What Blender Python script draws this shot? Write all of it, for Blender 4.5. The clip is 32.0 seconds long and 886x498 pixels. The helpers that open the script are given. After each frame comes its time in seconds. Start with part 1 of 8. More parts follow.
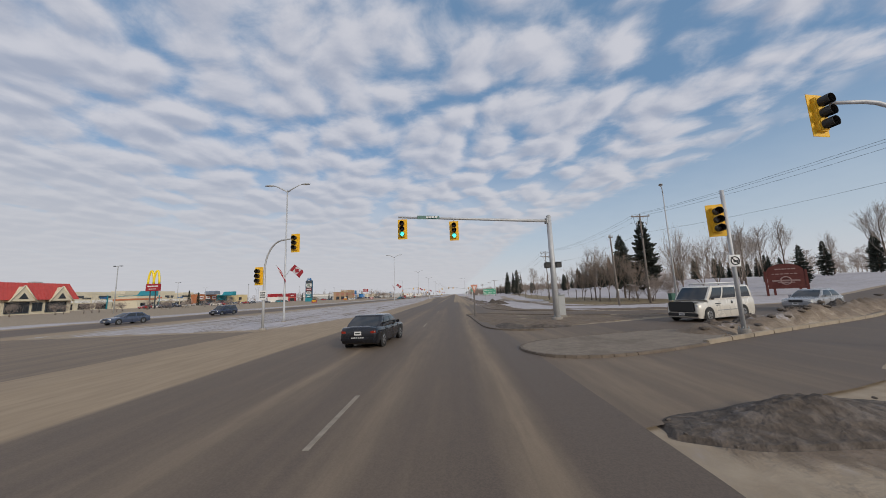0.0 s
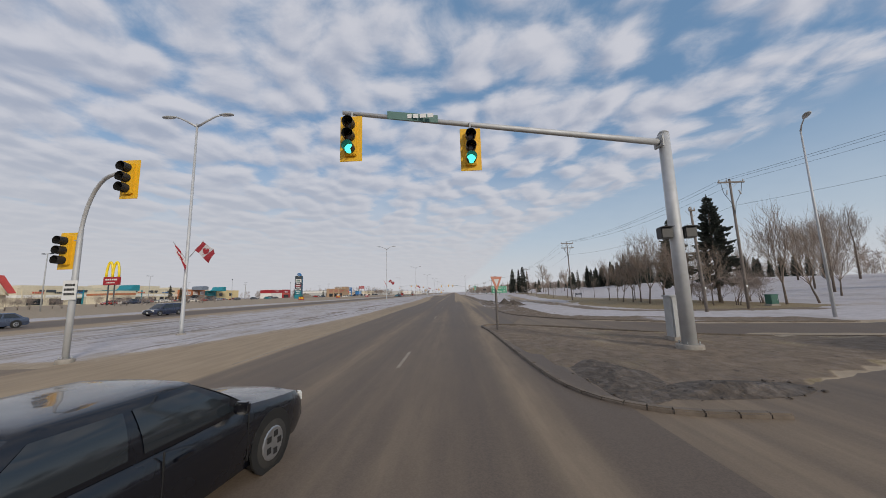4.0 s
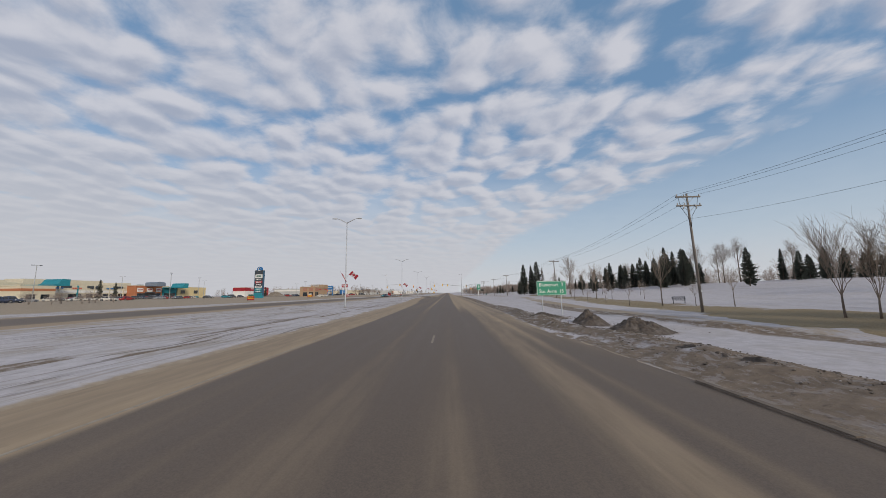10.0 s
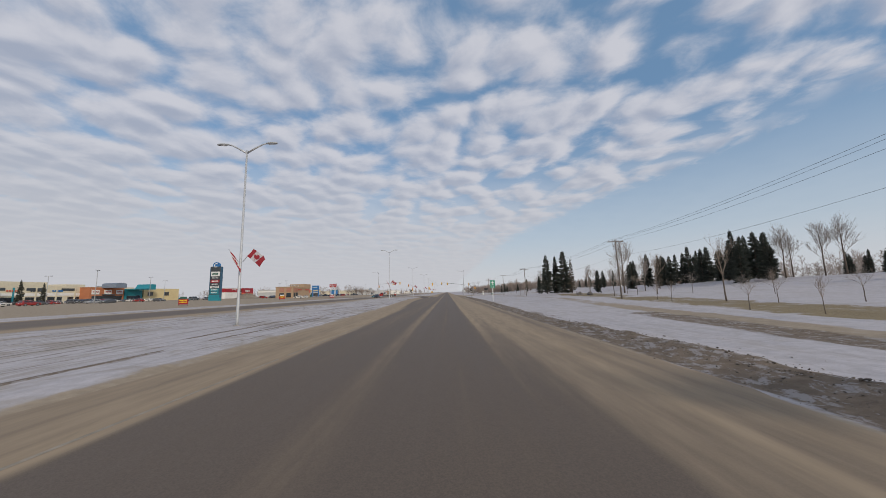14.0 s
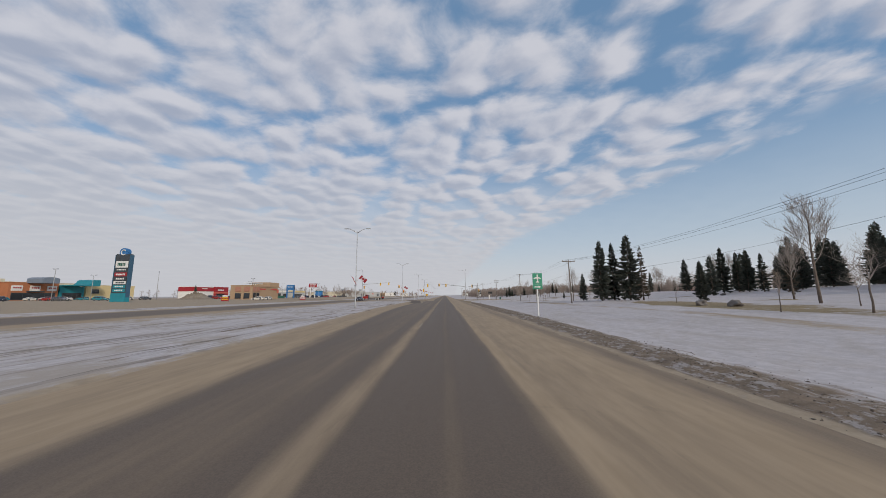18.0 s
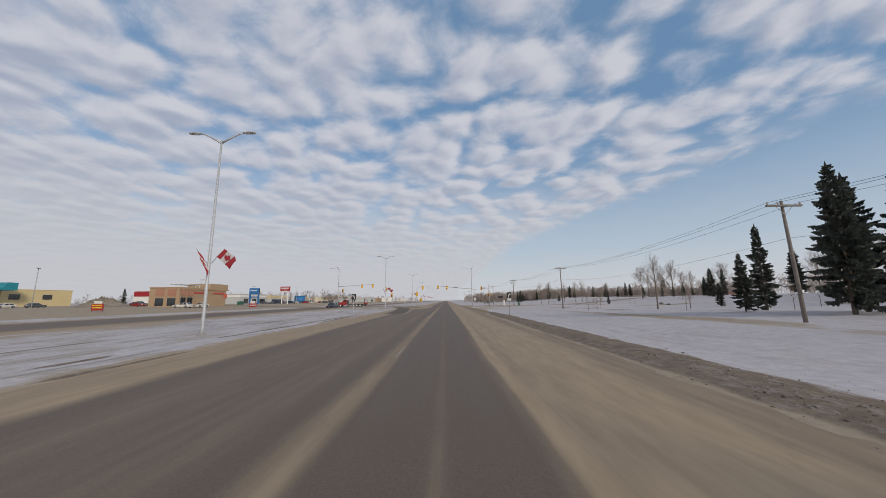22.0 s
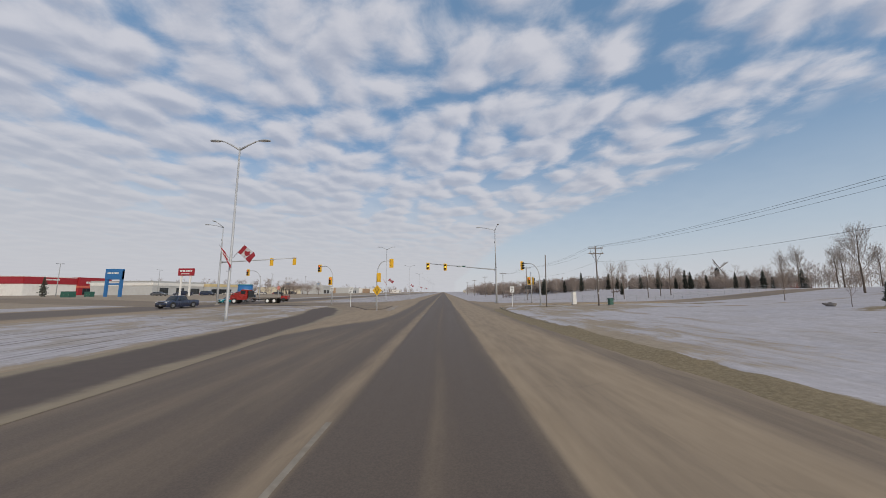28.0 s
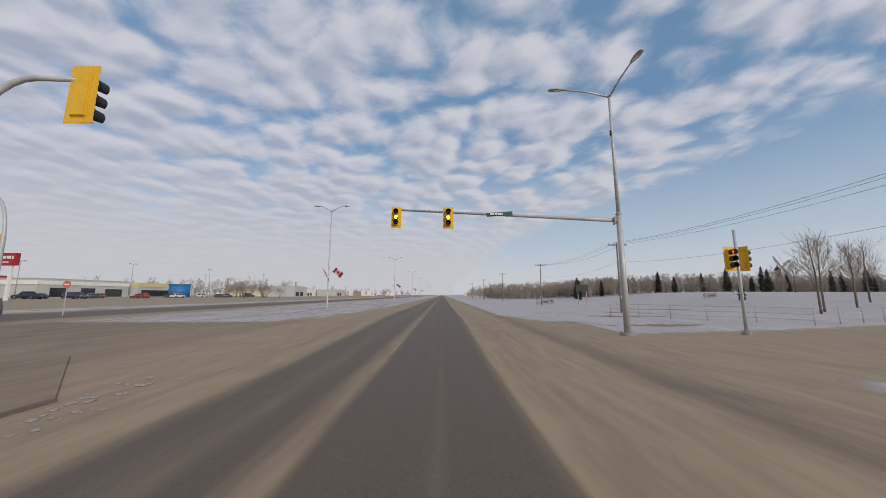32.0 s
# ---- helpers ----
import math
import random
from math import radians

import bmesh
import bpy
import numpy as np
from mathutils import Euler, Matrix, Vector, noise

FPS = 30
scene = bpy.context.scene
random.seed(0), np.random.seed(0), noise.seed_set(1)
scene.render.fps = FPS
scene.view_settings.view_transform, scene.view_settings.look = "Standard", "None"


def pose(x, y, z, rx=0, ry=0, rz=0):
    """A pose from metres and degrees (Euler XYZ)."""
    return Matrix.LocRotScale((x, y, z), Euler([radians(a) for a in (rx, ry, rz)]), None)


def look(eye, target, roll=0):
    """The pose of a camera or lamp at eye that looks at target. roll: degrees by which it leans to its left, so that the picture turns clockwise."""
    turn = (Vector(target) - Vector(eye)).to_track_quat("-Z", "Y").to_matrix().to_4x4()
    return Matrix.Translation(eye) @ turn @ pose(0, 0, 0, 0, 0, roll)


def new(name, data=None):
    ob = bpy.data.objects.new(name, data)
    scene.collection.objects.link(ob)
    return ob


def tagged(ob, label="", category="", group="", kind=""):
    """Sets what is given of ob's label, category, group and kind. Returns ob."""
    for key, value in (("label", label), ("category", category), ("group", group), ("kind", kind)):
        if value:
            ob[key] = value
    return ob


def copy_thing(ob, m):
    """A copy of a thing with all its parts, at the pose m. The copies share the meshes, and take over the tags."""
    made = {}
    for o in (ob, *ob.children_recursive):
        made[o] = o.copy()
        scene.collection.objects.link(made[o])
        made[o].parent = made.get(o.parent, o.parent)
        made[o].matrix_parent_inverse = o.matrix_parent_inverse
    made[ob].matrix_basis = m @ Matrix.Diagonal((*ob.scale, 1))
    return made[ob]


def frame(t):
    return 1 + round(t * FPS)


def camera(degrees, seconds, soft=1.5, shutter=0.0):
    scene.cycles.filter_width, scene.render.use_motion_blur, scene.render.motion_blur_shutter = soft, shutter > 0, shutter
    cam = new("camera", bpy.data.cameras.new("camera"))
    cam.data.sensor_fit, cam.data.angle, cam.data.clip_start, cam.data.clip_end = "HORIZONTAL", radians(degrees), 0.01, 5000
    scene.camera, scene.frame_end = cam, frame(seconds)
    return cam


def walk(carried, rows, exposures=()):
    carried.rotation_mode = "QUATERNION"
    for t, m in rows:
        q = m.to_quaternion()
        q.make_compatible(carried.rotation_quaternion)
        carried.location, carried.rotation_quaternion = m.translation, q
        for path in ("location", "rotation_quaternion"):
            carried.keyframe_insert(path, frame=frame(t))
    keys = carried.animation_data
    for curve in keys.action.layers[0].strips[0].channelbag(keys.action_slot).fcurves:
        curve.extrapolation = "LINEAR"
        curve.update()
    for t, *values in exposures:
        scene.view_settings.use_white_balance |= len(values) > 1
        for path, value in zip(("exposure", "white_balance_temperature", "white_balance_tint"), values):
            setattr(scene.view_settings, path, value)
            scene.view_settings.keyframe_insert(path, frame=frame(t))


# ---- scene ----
# ---------------------------------------------------------------- camera
cam = camera(107.9, 32.0, soft=0.9)
EYE = 2.2
PATH = [
    (0, 0.000, -0.000, 1.88, 8.02, -2.24),
    (0.5, -0.085, 1.341, 2.11, 8.44, -0.98),
    (1, -0.109, 2.714, 1.97, 8.08, -1.63),
    (1.5, -0.128, 4.183, 1.99, 7.89, -1.74),
    (2, -0.159, 5.788, 2.05, 7.65, -1.85),
    (2.5, -0.231, 7.511, 2.26, 7.70, -0.98),
    (3, -0.294, 9.302, 2.06, 7.67, -1.97),
    (3.5, -0.397, 11.181, 2.00, 7.64, -1.80),
    (5.5, -1.173, 18.940, 1.33, 7.89, -1.12),
    (6, -1.310, 21.131, 1.15, 7.73, -1.03),
    (6.5, -1.400, 23.527, 0.89, 7.55, -1.26),
    (7, -1.454, 26.235, 0.91, 7.59, -0.95),
    (7.5, -1.503, 29.100, 0.95, 7.75, -0.95),
    (8, -1.554, 32.058, 1.09, 7.76, -0.64),
    (8.5, -1.588, 35.074, 1.15, 8.17, -0.47),
    (9, -1.602, 38.156, 1.07, 8.07, -0.75),
    (9.5, -1.617, 41.285, 0.90, 7.80, -0.67),
    (10, -1.653, 44.457, 0.72, 7.70, -0.92),
    (10.5, -1.719, 47.667, 0.59, 7.69, -1.06),
    (11, -1.802, 50.893, 0.61, 8.00, -0.65),
    (11.5, -1.851, 54.079, 0.48, 7.85, -0.90),
    (12, -1.856, 57.283, 0.33, 7.87, -1.28),
    (12.5, -1.851, 60.635, 0.29, 7.67, -1.36),
    (13, -1.880, 64.146, 0.42, 7.67, -1.48),
    (13.5, -1.974, 67.874, 0.59, 7.85, -1.40),
    (14, -2.098, 71.704, 0.54, 7.61, -1.43),
    (14.5, -2.226, 75.584, 0.47, 7.76, -1.34),
    (16.5, -2.402, 91.945, 0.24, 7.97, -0.68),
    (17, -2.390, 96.195, 0.31, 8.09, -0.51),
    (17.5, -2.353, 100.556, 0.27, 8.35, -0.16),
    (18, -2.302, 105.032, 0.29, 8.16, -0.44),
    (18.5, -2.245, 109.585, 0.36, 8.30, -0.34),
    (19, -2.199, 114.181, 0.46, 8.24, -0.44),
    (19.5, -2.195, 118.808, 0.62, 8.34, 0.18),
    (20, -2.182, 123.430, 0.78, 8.51, 0.04),
    (20.5, -2.126, 128.025, 0.84, 8.66, 0.01),
    (21, -2.094, 132.640, 0.78, 8.65, -0.18),
    (21.5, -2.083, 137.212, 0.65, 8.80, -0.52),
    (22, -2.085, 141.813, 0.46, 9.05, -0.60),
    (22.5, -2.106, 146.449, 0.27, 8.81, -0.59),
    (23, -2.168, 151.165, 0.39, 8.38, -1.07),
    (23.5, -2.174, 156.123, 0.25, 8.53, -1.13),
    (24, -2.143, 161.279, 0.09, 8.09, -1.08),
    (24.5, -2.097, 166.614, 0.07, 8.57, -1.61),
    (25, -2.050, 172.099, 0.03, 8.06, -1.90),
    (25.5, -2.015, 177.697, 0.00, 7.73, -1.65),
    (27.5, -2.008, 200.573, 0.02, 7.59, -0.78),
    (28, -2.147, 206.194, 0.07, 7.59, -0.22),
    (28.5, -2.380, 211.693, 0.02, 7.74, -0.30),
    (29, -2.627, 217.124, -0.08, 7.87, -0.19),
    (29.5, -2.706, 222.711, -0.11, 7.86, -0.07),
    (30, -2.680, 228.273, -0.07, 7.76, 0.04),
    (30.5, -2.562, 233.775, -0.13, 7.91, -0.24),
    (31, -2.366, 239.233, -0.16, 7.58, -0.34),
    (31.5, -2.173, 244.803, -0.10, 7.87, 0.01),
    (32, -2.142, 250.435, -0.00, 8.11, -0.00),
]


def aim(x, y, yaw, pitch, roll):
    a, b = radians(yaw), radians(pitch)
    way = Vector((-math.sin(a) * math.cos(b), math.cos(a) * math.cos(b), math.sin(b)))
    eye = Vector((x, y, EYE))
    return look(eye, eye + way * 2, roll)


walk(cam, [(t, aim(*p)) for t, *p in PATH])

# ---------------------------------------------------------------- sky, sun
SUN_AZ, SUN_EL = radians(142), radians(22)      # azimuth clockwise from +y
world = bpy.data.worlds.new("winter_sky")
scene.world = world
world.use_nodes = True


class Tree:
    """Short notation for node trees."""

    def __init__(self, tree):
        self.t = tree
        tree.nodes.clear()

    def n(self, kind, ins=None, **props):
        nd = self.t.nodes.new(kind)
        for k, v in props.items():
            if k == "operation":
                nd.operation = v
            elif k == "blend":
                nd.blend_type = v
            elif k == "data_type":
                nd.data_type = v
            elif k == "sky_type":
                nd.sky_type = v
            elif k == "attribute_name":
                nd.attribute_name = v
            elif k == "noise_dimensions":
                nd.noise_dimensions = v
            elif k == "feature":
                nd.feature = v
            elif k == "normalize":
                nd.normalize = v
        for key, v in (ins or {}).items():
            if isinstance(v, bpy.types.NodeSocket):
                self.t.links.new(v, nd.inputs[key])
            else:
                nd.inputs[key].default_value = v
        return nd

    def math(self, op, a, b=0.0, c=0.0):
        return self.n("ShaderNodeMath", {0: a, 1: b, 2: c}, operation=op).outputs[0]

    def mix(self, fac, a, b, blend="MIX"):
        nd = self.n("ShaderNodeMix", data_type="RGBA", blend=blend)
        for key, v in ((0, fac), (6, a), (7, b)):
            if isinstance(v, bpy.types.NodeSocket):
                self.t.links.new(v, nd.inputs[key])
            else:
                nd.inputs[key].default_value = v if key == 0 else (*v[:3], 1)
        return nd.outputs[2]

    def noise(self, vec, scale, detail=4.0, rough=0.55, dist=0.0):
        return self.n("ShaderNodeTexNoise", {"Vector": vec, "Scale": scale, "Detail": detail, "Roughness": rough, "Distortion": dist}).outputs["Fac"]

    def smooth(self, v, lo, hi, a=0.0, b=1.0):
        nd = self.n("ShaderNodeMapRange", {"Value": v, "From Min": lo, "From Max": hi, "To Min": a, "To Max": b})
        nd.interpolation_type = "SMOOTHSTEP"
        return nd.outputs["Result"]

    def lin(self, v, lo, hi, a=0.0, b=1.0):
        return self.n("ShaderNodeMapRange", {"Value": v, "From Min": lo, "From Max": hi, "To Min": a, "To Max": b}).outputs["Result"]

    def mapping(self, vec, scale=(1, 1, 1), rot=(0, 0, 0), loc=(0, 0, 0)):
        return self.n("ShaderNodeMapping", {"Vector": vec, "Scale": scale, "Rotation": rot, "Location": loc}).outputs[0]


def build_sky():
    w = Tree(world.node_tree)
    way = w.n("ShaderNodeTexCoord").outputs["Generated"]
    sky = w.n("ShaderNodeTexSky", sky_type="NISHITA")
    sky.sun_disc = False
    sky.sun_elevation, sky.sun_rotation = SUN_EL, SUN_AZ
    sky.air_density, sky.dust_density, sky.ozone_density = 1.0, 1.2, 1.5
    x, y, z = w.n("ShaderNodeSeparateXYZ", {0: way}).outputs
    zz = w.math("MAXIMUM", z, 0.03)
    thick = w.math("ADD", w.math("MAXIMUM", z, 0.0), 0.10)
    # places on a flat cloud sheet overhead
    flat = w.n("ShaderNodeCombineXYZ", {0: w.math("DIVIDE", x, zz), 1: w.math("DIVIDE", y, zz), 2: 0.0}).outputs[0]
    sx, sy, _ = w.n("ShaderNodeSeparateXYZ", {0: flat}).outputs
    flat = w.n("ShaderNodeCombineXYZ", {0: w.math("DIVIDE", x, thick), 1: w.math("DIVIDE", y, thick), 2: 0.0}).outputs[0]
    broad = w.noise(flat, 0.85, 2.0)
    front = w.math("ADD", w.math("MULTIPLY", sx, FRONT[0]), w.math("MULTIPLY", w.math("MINIMUM", sy, 6.0), FRONT[1]))

    def puffs(at):
        """Rows of small puffs: rounded cells, drawn out along the wind, broken up by finer billows."""
        turned = w.mapping(at, rot=(0, 0, radians(8)))
        wob = w.n("ShaderNodeVectorMath", {0: w.n("ShaderNodeTexNoise", {"Vector": turned, "Scale": 2.1, "Detail": 2.0}).outputs["Color"], 1: (0.5, 0.5, 0.5)}, operation="SUBTRACT").outputs[0]
        bent = w.n("ShaderNodeVectorMath", {0: turned, 1: w.n("ShaderNodeVectorMath", {0: wob, 1: (0.24, 0.24, 0)}, operation="MULTIPLY").outputs[0]}, operation="ADD").outputs[0]
        cell = w.n("ShaderNodeTexVoronoi", {"Vector": w.mapping(bent, scale=(5.6, 5.3, 1)), "Scale": 1.0, "Smoothness": 0.5}, feature="SMOOTH_F1").outputs["Distance"]
        mid = w.noise(w.mapping(bent, scale=(3.0, 3.2, 1)), 1.0, 2.0, 0.5, 0.0)
        fine = w.noise(w.mapping(bent, scale=(12, 13, 1)), 1.0, 4.0, 0.58, 0.0)
        body = w.math("MULTIPLY", w.math("SUBTRACT", 0.43, cell), 1.5)
        for field, gain in ((mid, 0.75), (fine, 0.72)):
            body = w.math("ADD", body, w.math("MULTIPLY", w.math("SUBTRACT", field, 0.5), gain))
        return body, fine

    body, fine = puffs(flat)
    nearer, _ = puffs(w.n("ShaderNodeVectorMath", {0: flat, 1: (0.616 * 0.075, -0.788 * 0.075, 0)}, operation="ADD").outputs[0])
    # the sheet ends along a straight front towards the east, and thickens to the west and in the distance
    rag = w.math("ADD", w.math("MULTIPLY", w.math("SUBTRACT", broad, 0.5), 0.35), w.math("MULTIPLY", w.math("SUBTRACT", fine, 0.5), 0.55))
    edge = w.smooth(w.math("ADD", front, rag), FRONT[2] - 0.26, FRONT[2] + 0.16)
    west = w.smooth(sx, -2.4, 1.0, 0.26, 0.04)
    far = w.smooth(z, 0.14, 0.5, 0.22, 0.0)
    cover = w.math("ADD", body, w.math("ADD", w.math("ADD", west, far), w.math("MULTIPLY", w.math("SUBTRACT", broad, 0.5), 0.42)))
    dense = w.math("MULTIPLY", w.smooth(cover, -0.56, 0.22), w.math("SUBTRACT", 1.0, edge))
    # sunward flanks are white, the flanks turned away grey-blue
    relief = w.math("SUBTRACT", body, nearer)
    shade = w.smooth(w.math("ADD", w.math("MULTIPLY", cover, 0.28), w.math("MULTIPLY", relief, -0.55)), -0.22, 0.34)
    white = w.mix(shade, (6.2, 6.2, 6.7), (3.75, 4.1, 5.05))
    # lower down the layer melts into a pale haze
    low = w.smooth(z, 0.06, 0.42, 1.0, 0.0)
    hazy = w.mix(w.math("MULTIPLY", low, 0.92), white, (5.4, 5.42, 5.75))
    blue = w.mix(0.5, w.mix(1.0, sky.outputs[0], (0.8, 0.9, 1.0), "MULTIPLY"), (2.15, 3.85, 6.1))
    blue = w.mix(w.smooth(z, 0.0, 0.46, 0.92, 0.0), blue, (5.1, 5.85, 6.5))
    blue = w.mix(w.smooth(z, 0.0, 0.16, 0.6, 0.0), blue, (6.3, 6.05, 6.1))
    veil = w.math("MAXIMUM", w.math("MULTIPLY", dense, 0.9), w.math("MULTIPLY", low, w.math("SUBTRACT", 0.85, w.math("MULTIPLY", edge, 0.7))))
    sheet = w.mix(veil, blue, hazy)
    out = w.n("ShaderNodeBackground", {"Color": sheet, "Strength": 0.1})
    w.t.links.new(out.outputs[0], w.n("ShaderNodeOutputWorld").inputs[0])


FRONT = (0.98, 0.203, 2.43)
build_sky()

sun = new("sun", bpy.data.lights.new("sun", "SUN"))
sun.data.energy, sun.data.angle, sun.data.color = 2.0, radians(9), (1.0, 0.9, 0.76)
sun.matrix_world = look((0, 0, 0), (-math.sin(SUN_AZ) * math.cos(SUN_EL), -math.cos(SUN_AZ) * math.cos(SUN_EL), -math.sin(SUN_EL)))
tagged(sun, "low winter sun behind thin cloud", "sun", kind="structure")

# ---------------------------------------------------------------- materials
MATS = {}


def material(name, color, rough=0.7, metal=0.0, grain=0.0, grain_scale=8.0, stain=0.0, stain_color=None, stain_scale=1.2, bump=0.0, bump_scale=40.0, rnd=0.0, spec=0.5, emit=None, emit_strength=1.0, coat=0.0, relief=0.02):
    """A painted, metal, wood or masonry surface: base colour, grain, stains, fine relief and a shift from piece to piece."""
    m = bpy.data.materials.new(name)
    m.use_nodes = True
    w = Tree(m.node_tree)
    co = w.n("ShaderNodeTexCoord").outputs["Object"]
    bsdf = w.n("ShaderNodeBsdfPrincipled", {"Roughness": rough, "Metallic": metal, "Specular IOR Level": spec, "Coat Weight": coat})
    c = None
    if rnd:
        r = w.n("ShaderNodeObjectInfo").outputs["Random"]
        c = w.n("ShaderNodeHueSaturation", {"Value": w.lin(r, 0, 1, 1 - rnd, 1 + rnd), "Color": (*color, 1)}).outputs[0]
    base = c if c is not None else color
    if grain:
        g = w.noise(co, grain_scale, 5.0, 0.6)
        base = w.mix(w.lin(g, 0.3, 0.7, 0.0, 1.0), w.mix(1.0, base, (1 - grain,) * 3, "MULTIPLY"), base)
    if stain:
        g = w.noise(co, stain_scale, 3.0, 0.6, 0.5)
        base = w.mix(w.smooth(g, 0.45, 0.75, 0.0, stain), base, stain_color or tuple(v * 0.5 for v in color))
        rr = w.math("ADD", w.smooth(g, 0.4, 0.75, 0.0, 0.15), rough)
        w.t.links.new(rr, bsdf.inputs["Roughness"])
    if isinstance(base, tuple):
        bsdf.inputs["Base Color"].default_value = (*base, 1)
    else:
        w.t.links.new(base, bsdf.inputs["Base Color"])
    if bump:
        b = w.n("ShaderNodeBump", {"Height": w.noise(co, bump_scale, 4.0), "Strength": bump, "Distance": relief})
        w.t.links.new(b.outputs[0], bsdf.inputs["Normal"])
    if emit:
        bsdf.inputs["Emission Color"].default_value = (*emit, 1)
        bsdf.inputs["Emission Strength"].default_value = emit_strength
    w.t.links.new(bsdf.outputs[0], w.n("ShaderNodeOutputMaterial").inputs[0])
    MATS[name] = m
    return m


GALV = material("galvanised_steel", (0.52, 0.53, 0.54), 0.5, 0.2, 0.15, 3.0, 0.35, (0.30, 0.29, 0.27), 0.8)
GREYPAINT = material("grey_painted_steel", (0.40, 0.41, 0.41), 0.55, 0.1, 0.1, 4.0, 0.3, (0.25, 0.24, 0.22))
YELLOW = material("signal_yellow", (0.80, 0.46, 0.02), 0.5, 0, 0.1, 5.0, 0.25, (0.45, 0.26, 0.03), 2.0)
BLACKPL = material("black_plastic", (0.02, 0.02, 0.02), 0.5, 0, 0.2, 9.0)
LENS_OFF = material("signal_lens_dark", (0.035, 0.02, 0.012), 0.25)
LENS_GREEN = material("signal_lens_green", (0.02, 0.5, 0.35), 0.3, emit=(0.1, 1.0, 0.75), emit_strength=1.5)
LENS_AMBER = material("signal_lens_amber", (0.7, 0.4, 0.02), 0.3, emit=(1.0, 0.66, 0.05), emit_strength=1.7)
LENS_RED = material("signal_lens_red", (0.6, 0.05, 0.02), 0.3, emit=(1.0, 0.16, 0.04), emit_strength=1.4)
POLEWOOD = material("weathered_pole_wood", (0.25, 0.215, 0.185), 0.9, 0, 0.35, 6.0, 0.5, (0.11, 0.09, 0.075), 1.0, 0.4, 30)
PORCELAIN = material("grey_insulator", (0.45, 0.44, 0.42), 0.3)
WIRE = material("dark_wire", (0.05, 0.05, 0.055), 0.6)
SIGNWHITE = material("sign_white", (0.74, 0.74, 0.72), 0.45, 0, 0.06, 4.0, 0.25, (0.5, 0.47, 0.42))
SIGNGREEN = material("sign_green", (0.03, 0.27, 0.16), 0.45, 0, 0.1, 3.0, 0.2, (0.06, 0.2, 0.13))
STREETGREEN = material("dark_street_sign_green", (0.05, 0.14, 0.12), 0.45, 0, 0.1, 3.0, 0.3, (0.10, 0.16, 0.15))
SIGNRED = material("faded_sign_red", (0.62, 0.14, 0.08), 0.5, 0, 0.1, 3.0, 0.35, (0.58, 0.3, 0.22))
SIGNBLACK = material("sign_black", (0.03, 0.03, 0.03), 0.5, 0, 0.2, 5.0, 0.3, (0.10, 0.09, 0.07))
SIGNYEL = material("sign_yellow", (0.85, 0.50, 0.03), 0.5, 0, 0.08, 3.0, 0.25, (0.5, 0.33, 0.08))
FLAGRED = material("flag_red_cloth", (0.34, 0.025, 0.035), 0.85, 0, 0.2, 20.0)
FLAGWHITE = material("flag_white_cloth", (0.55, 0.52, 0.52), 0.85, 0, 0.1, 20.0)
CONCRETE = material("dirty_concrete", (0.34, 0.31, 0.27), 0.9, 0, 0.25, 7.0, 0.5, (0.2, 0.17, 0.14), 1.5, 0.3, 50)
KERB = material("sandy_kerb_concrete", (0.37, 0.31, 0.235), 0.92, 0, 0.25, 3.0, 0.5, (0.26, 0.21, 0.155), 0.7, 0.4, 30)
BARK = material("grey_bark", (0.19, 0.15, 0.12), 0.95, 0, 0.35, 12.0, 0.4, (0.07, 0.055, 0.045), 3.0, 0.5, 40)
TWIG = material("bare_twigs", (0.33, 0.262, 0.21), 0.95, 0, 0.3, 6.0)
PALETWIG = material("pale_bare_twigs", (0.37, 0.32, 0.28), 0.95, 0, 0.3, 6.0)
BRUSHTWIG = material("brown_brush_twigs", (0.36, 0.295, 0.255), 0.95, 0, 0.4, 2.0)
SPRUCE = material("spruce_needles", (0.085, 0.100, 0.080), 0.85, 0, 0.4, 1.6, 0.5, (0.105, 0.105, 0.078), 2.2, rnd=0.25)
DRYSPRUCE = material("dry_spruce_needles", (0.115, 0.095, 0.07), 0.9, 0, 0.4, 2.0)
GLASSDARK = material("tinted_glass", (0.02, 0.025, 0.03), 0.08, 0, spec=0.8)
TYRE = material("dusty_tyre_rubber", (0.035, 0.033, 0.03), 0.9, 0, 0.3, 12.0, 0.4, (0.10, 0.085, 0.07))
RIM = material("alloy_rim", (0.45, 0.45, 0.46), 0.35, 0.8, 0.2, 10.0)
CHROME = material("chrome", (0.6, 0.6, 0.62), 0.15, 1.0)
REDLENS = material("red_tail_lens", (0.27, 0.022, 0.010), 0.15)
CLEARLENS = material("clear_lamp_lens", (0.7, 0.7, 0.68), 0.12)


def carpaint(name, color):
    return material(name, color, 0.22, 0.05, 0.05, 3.0, 0.3, tuple(v * 0.85 + 0.008 for v in color), 1.3, coat=0.6)


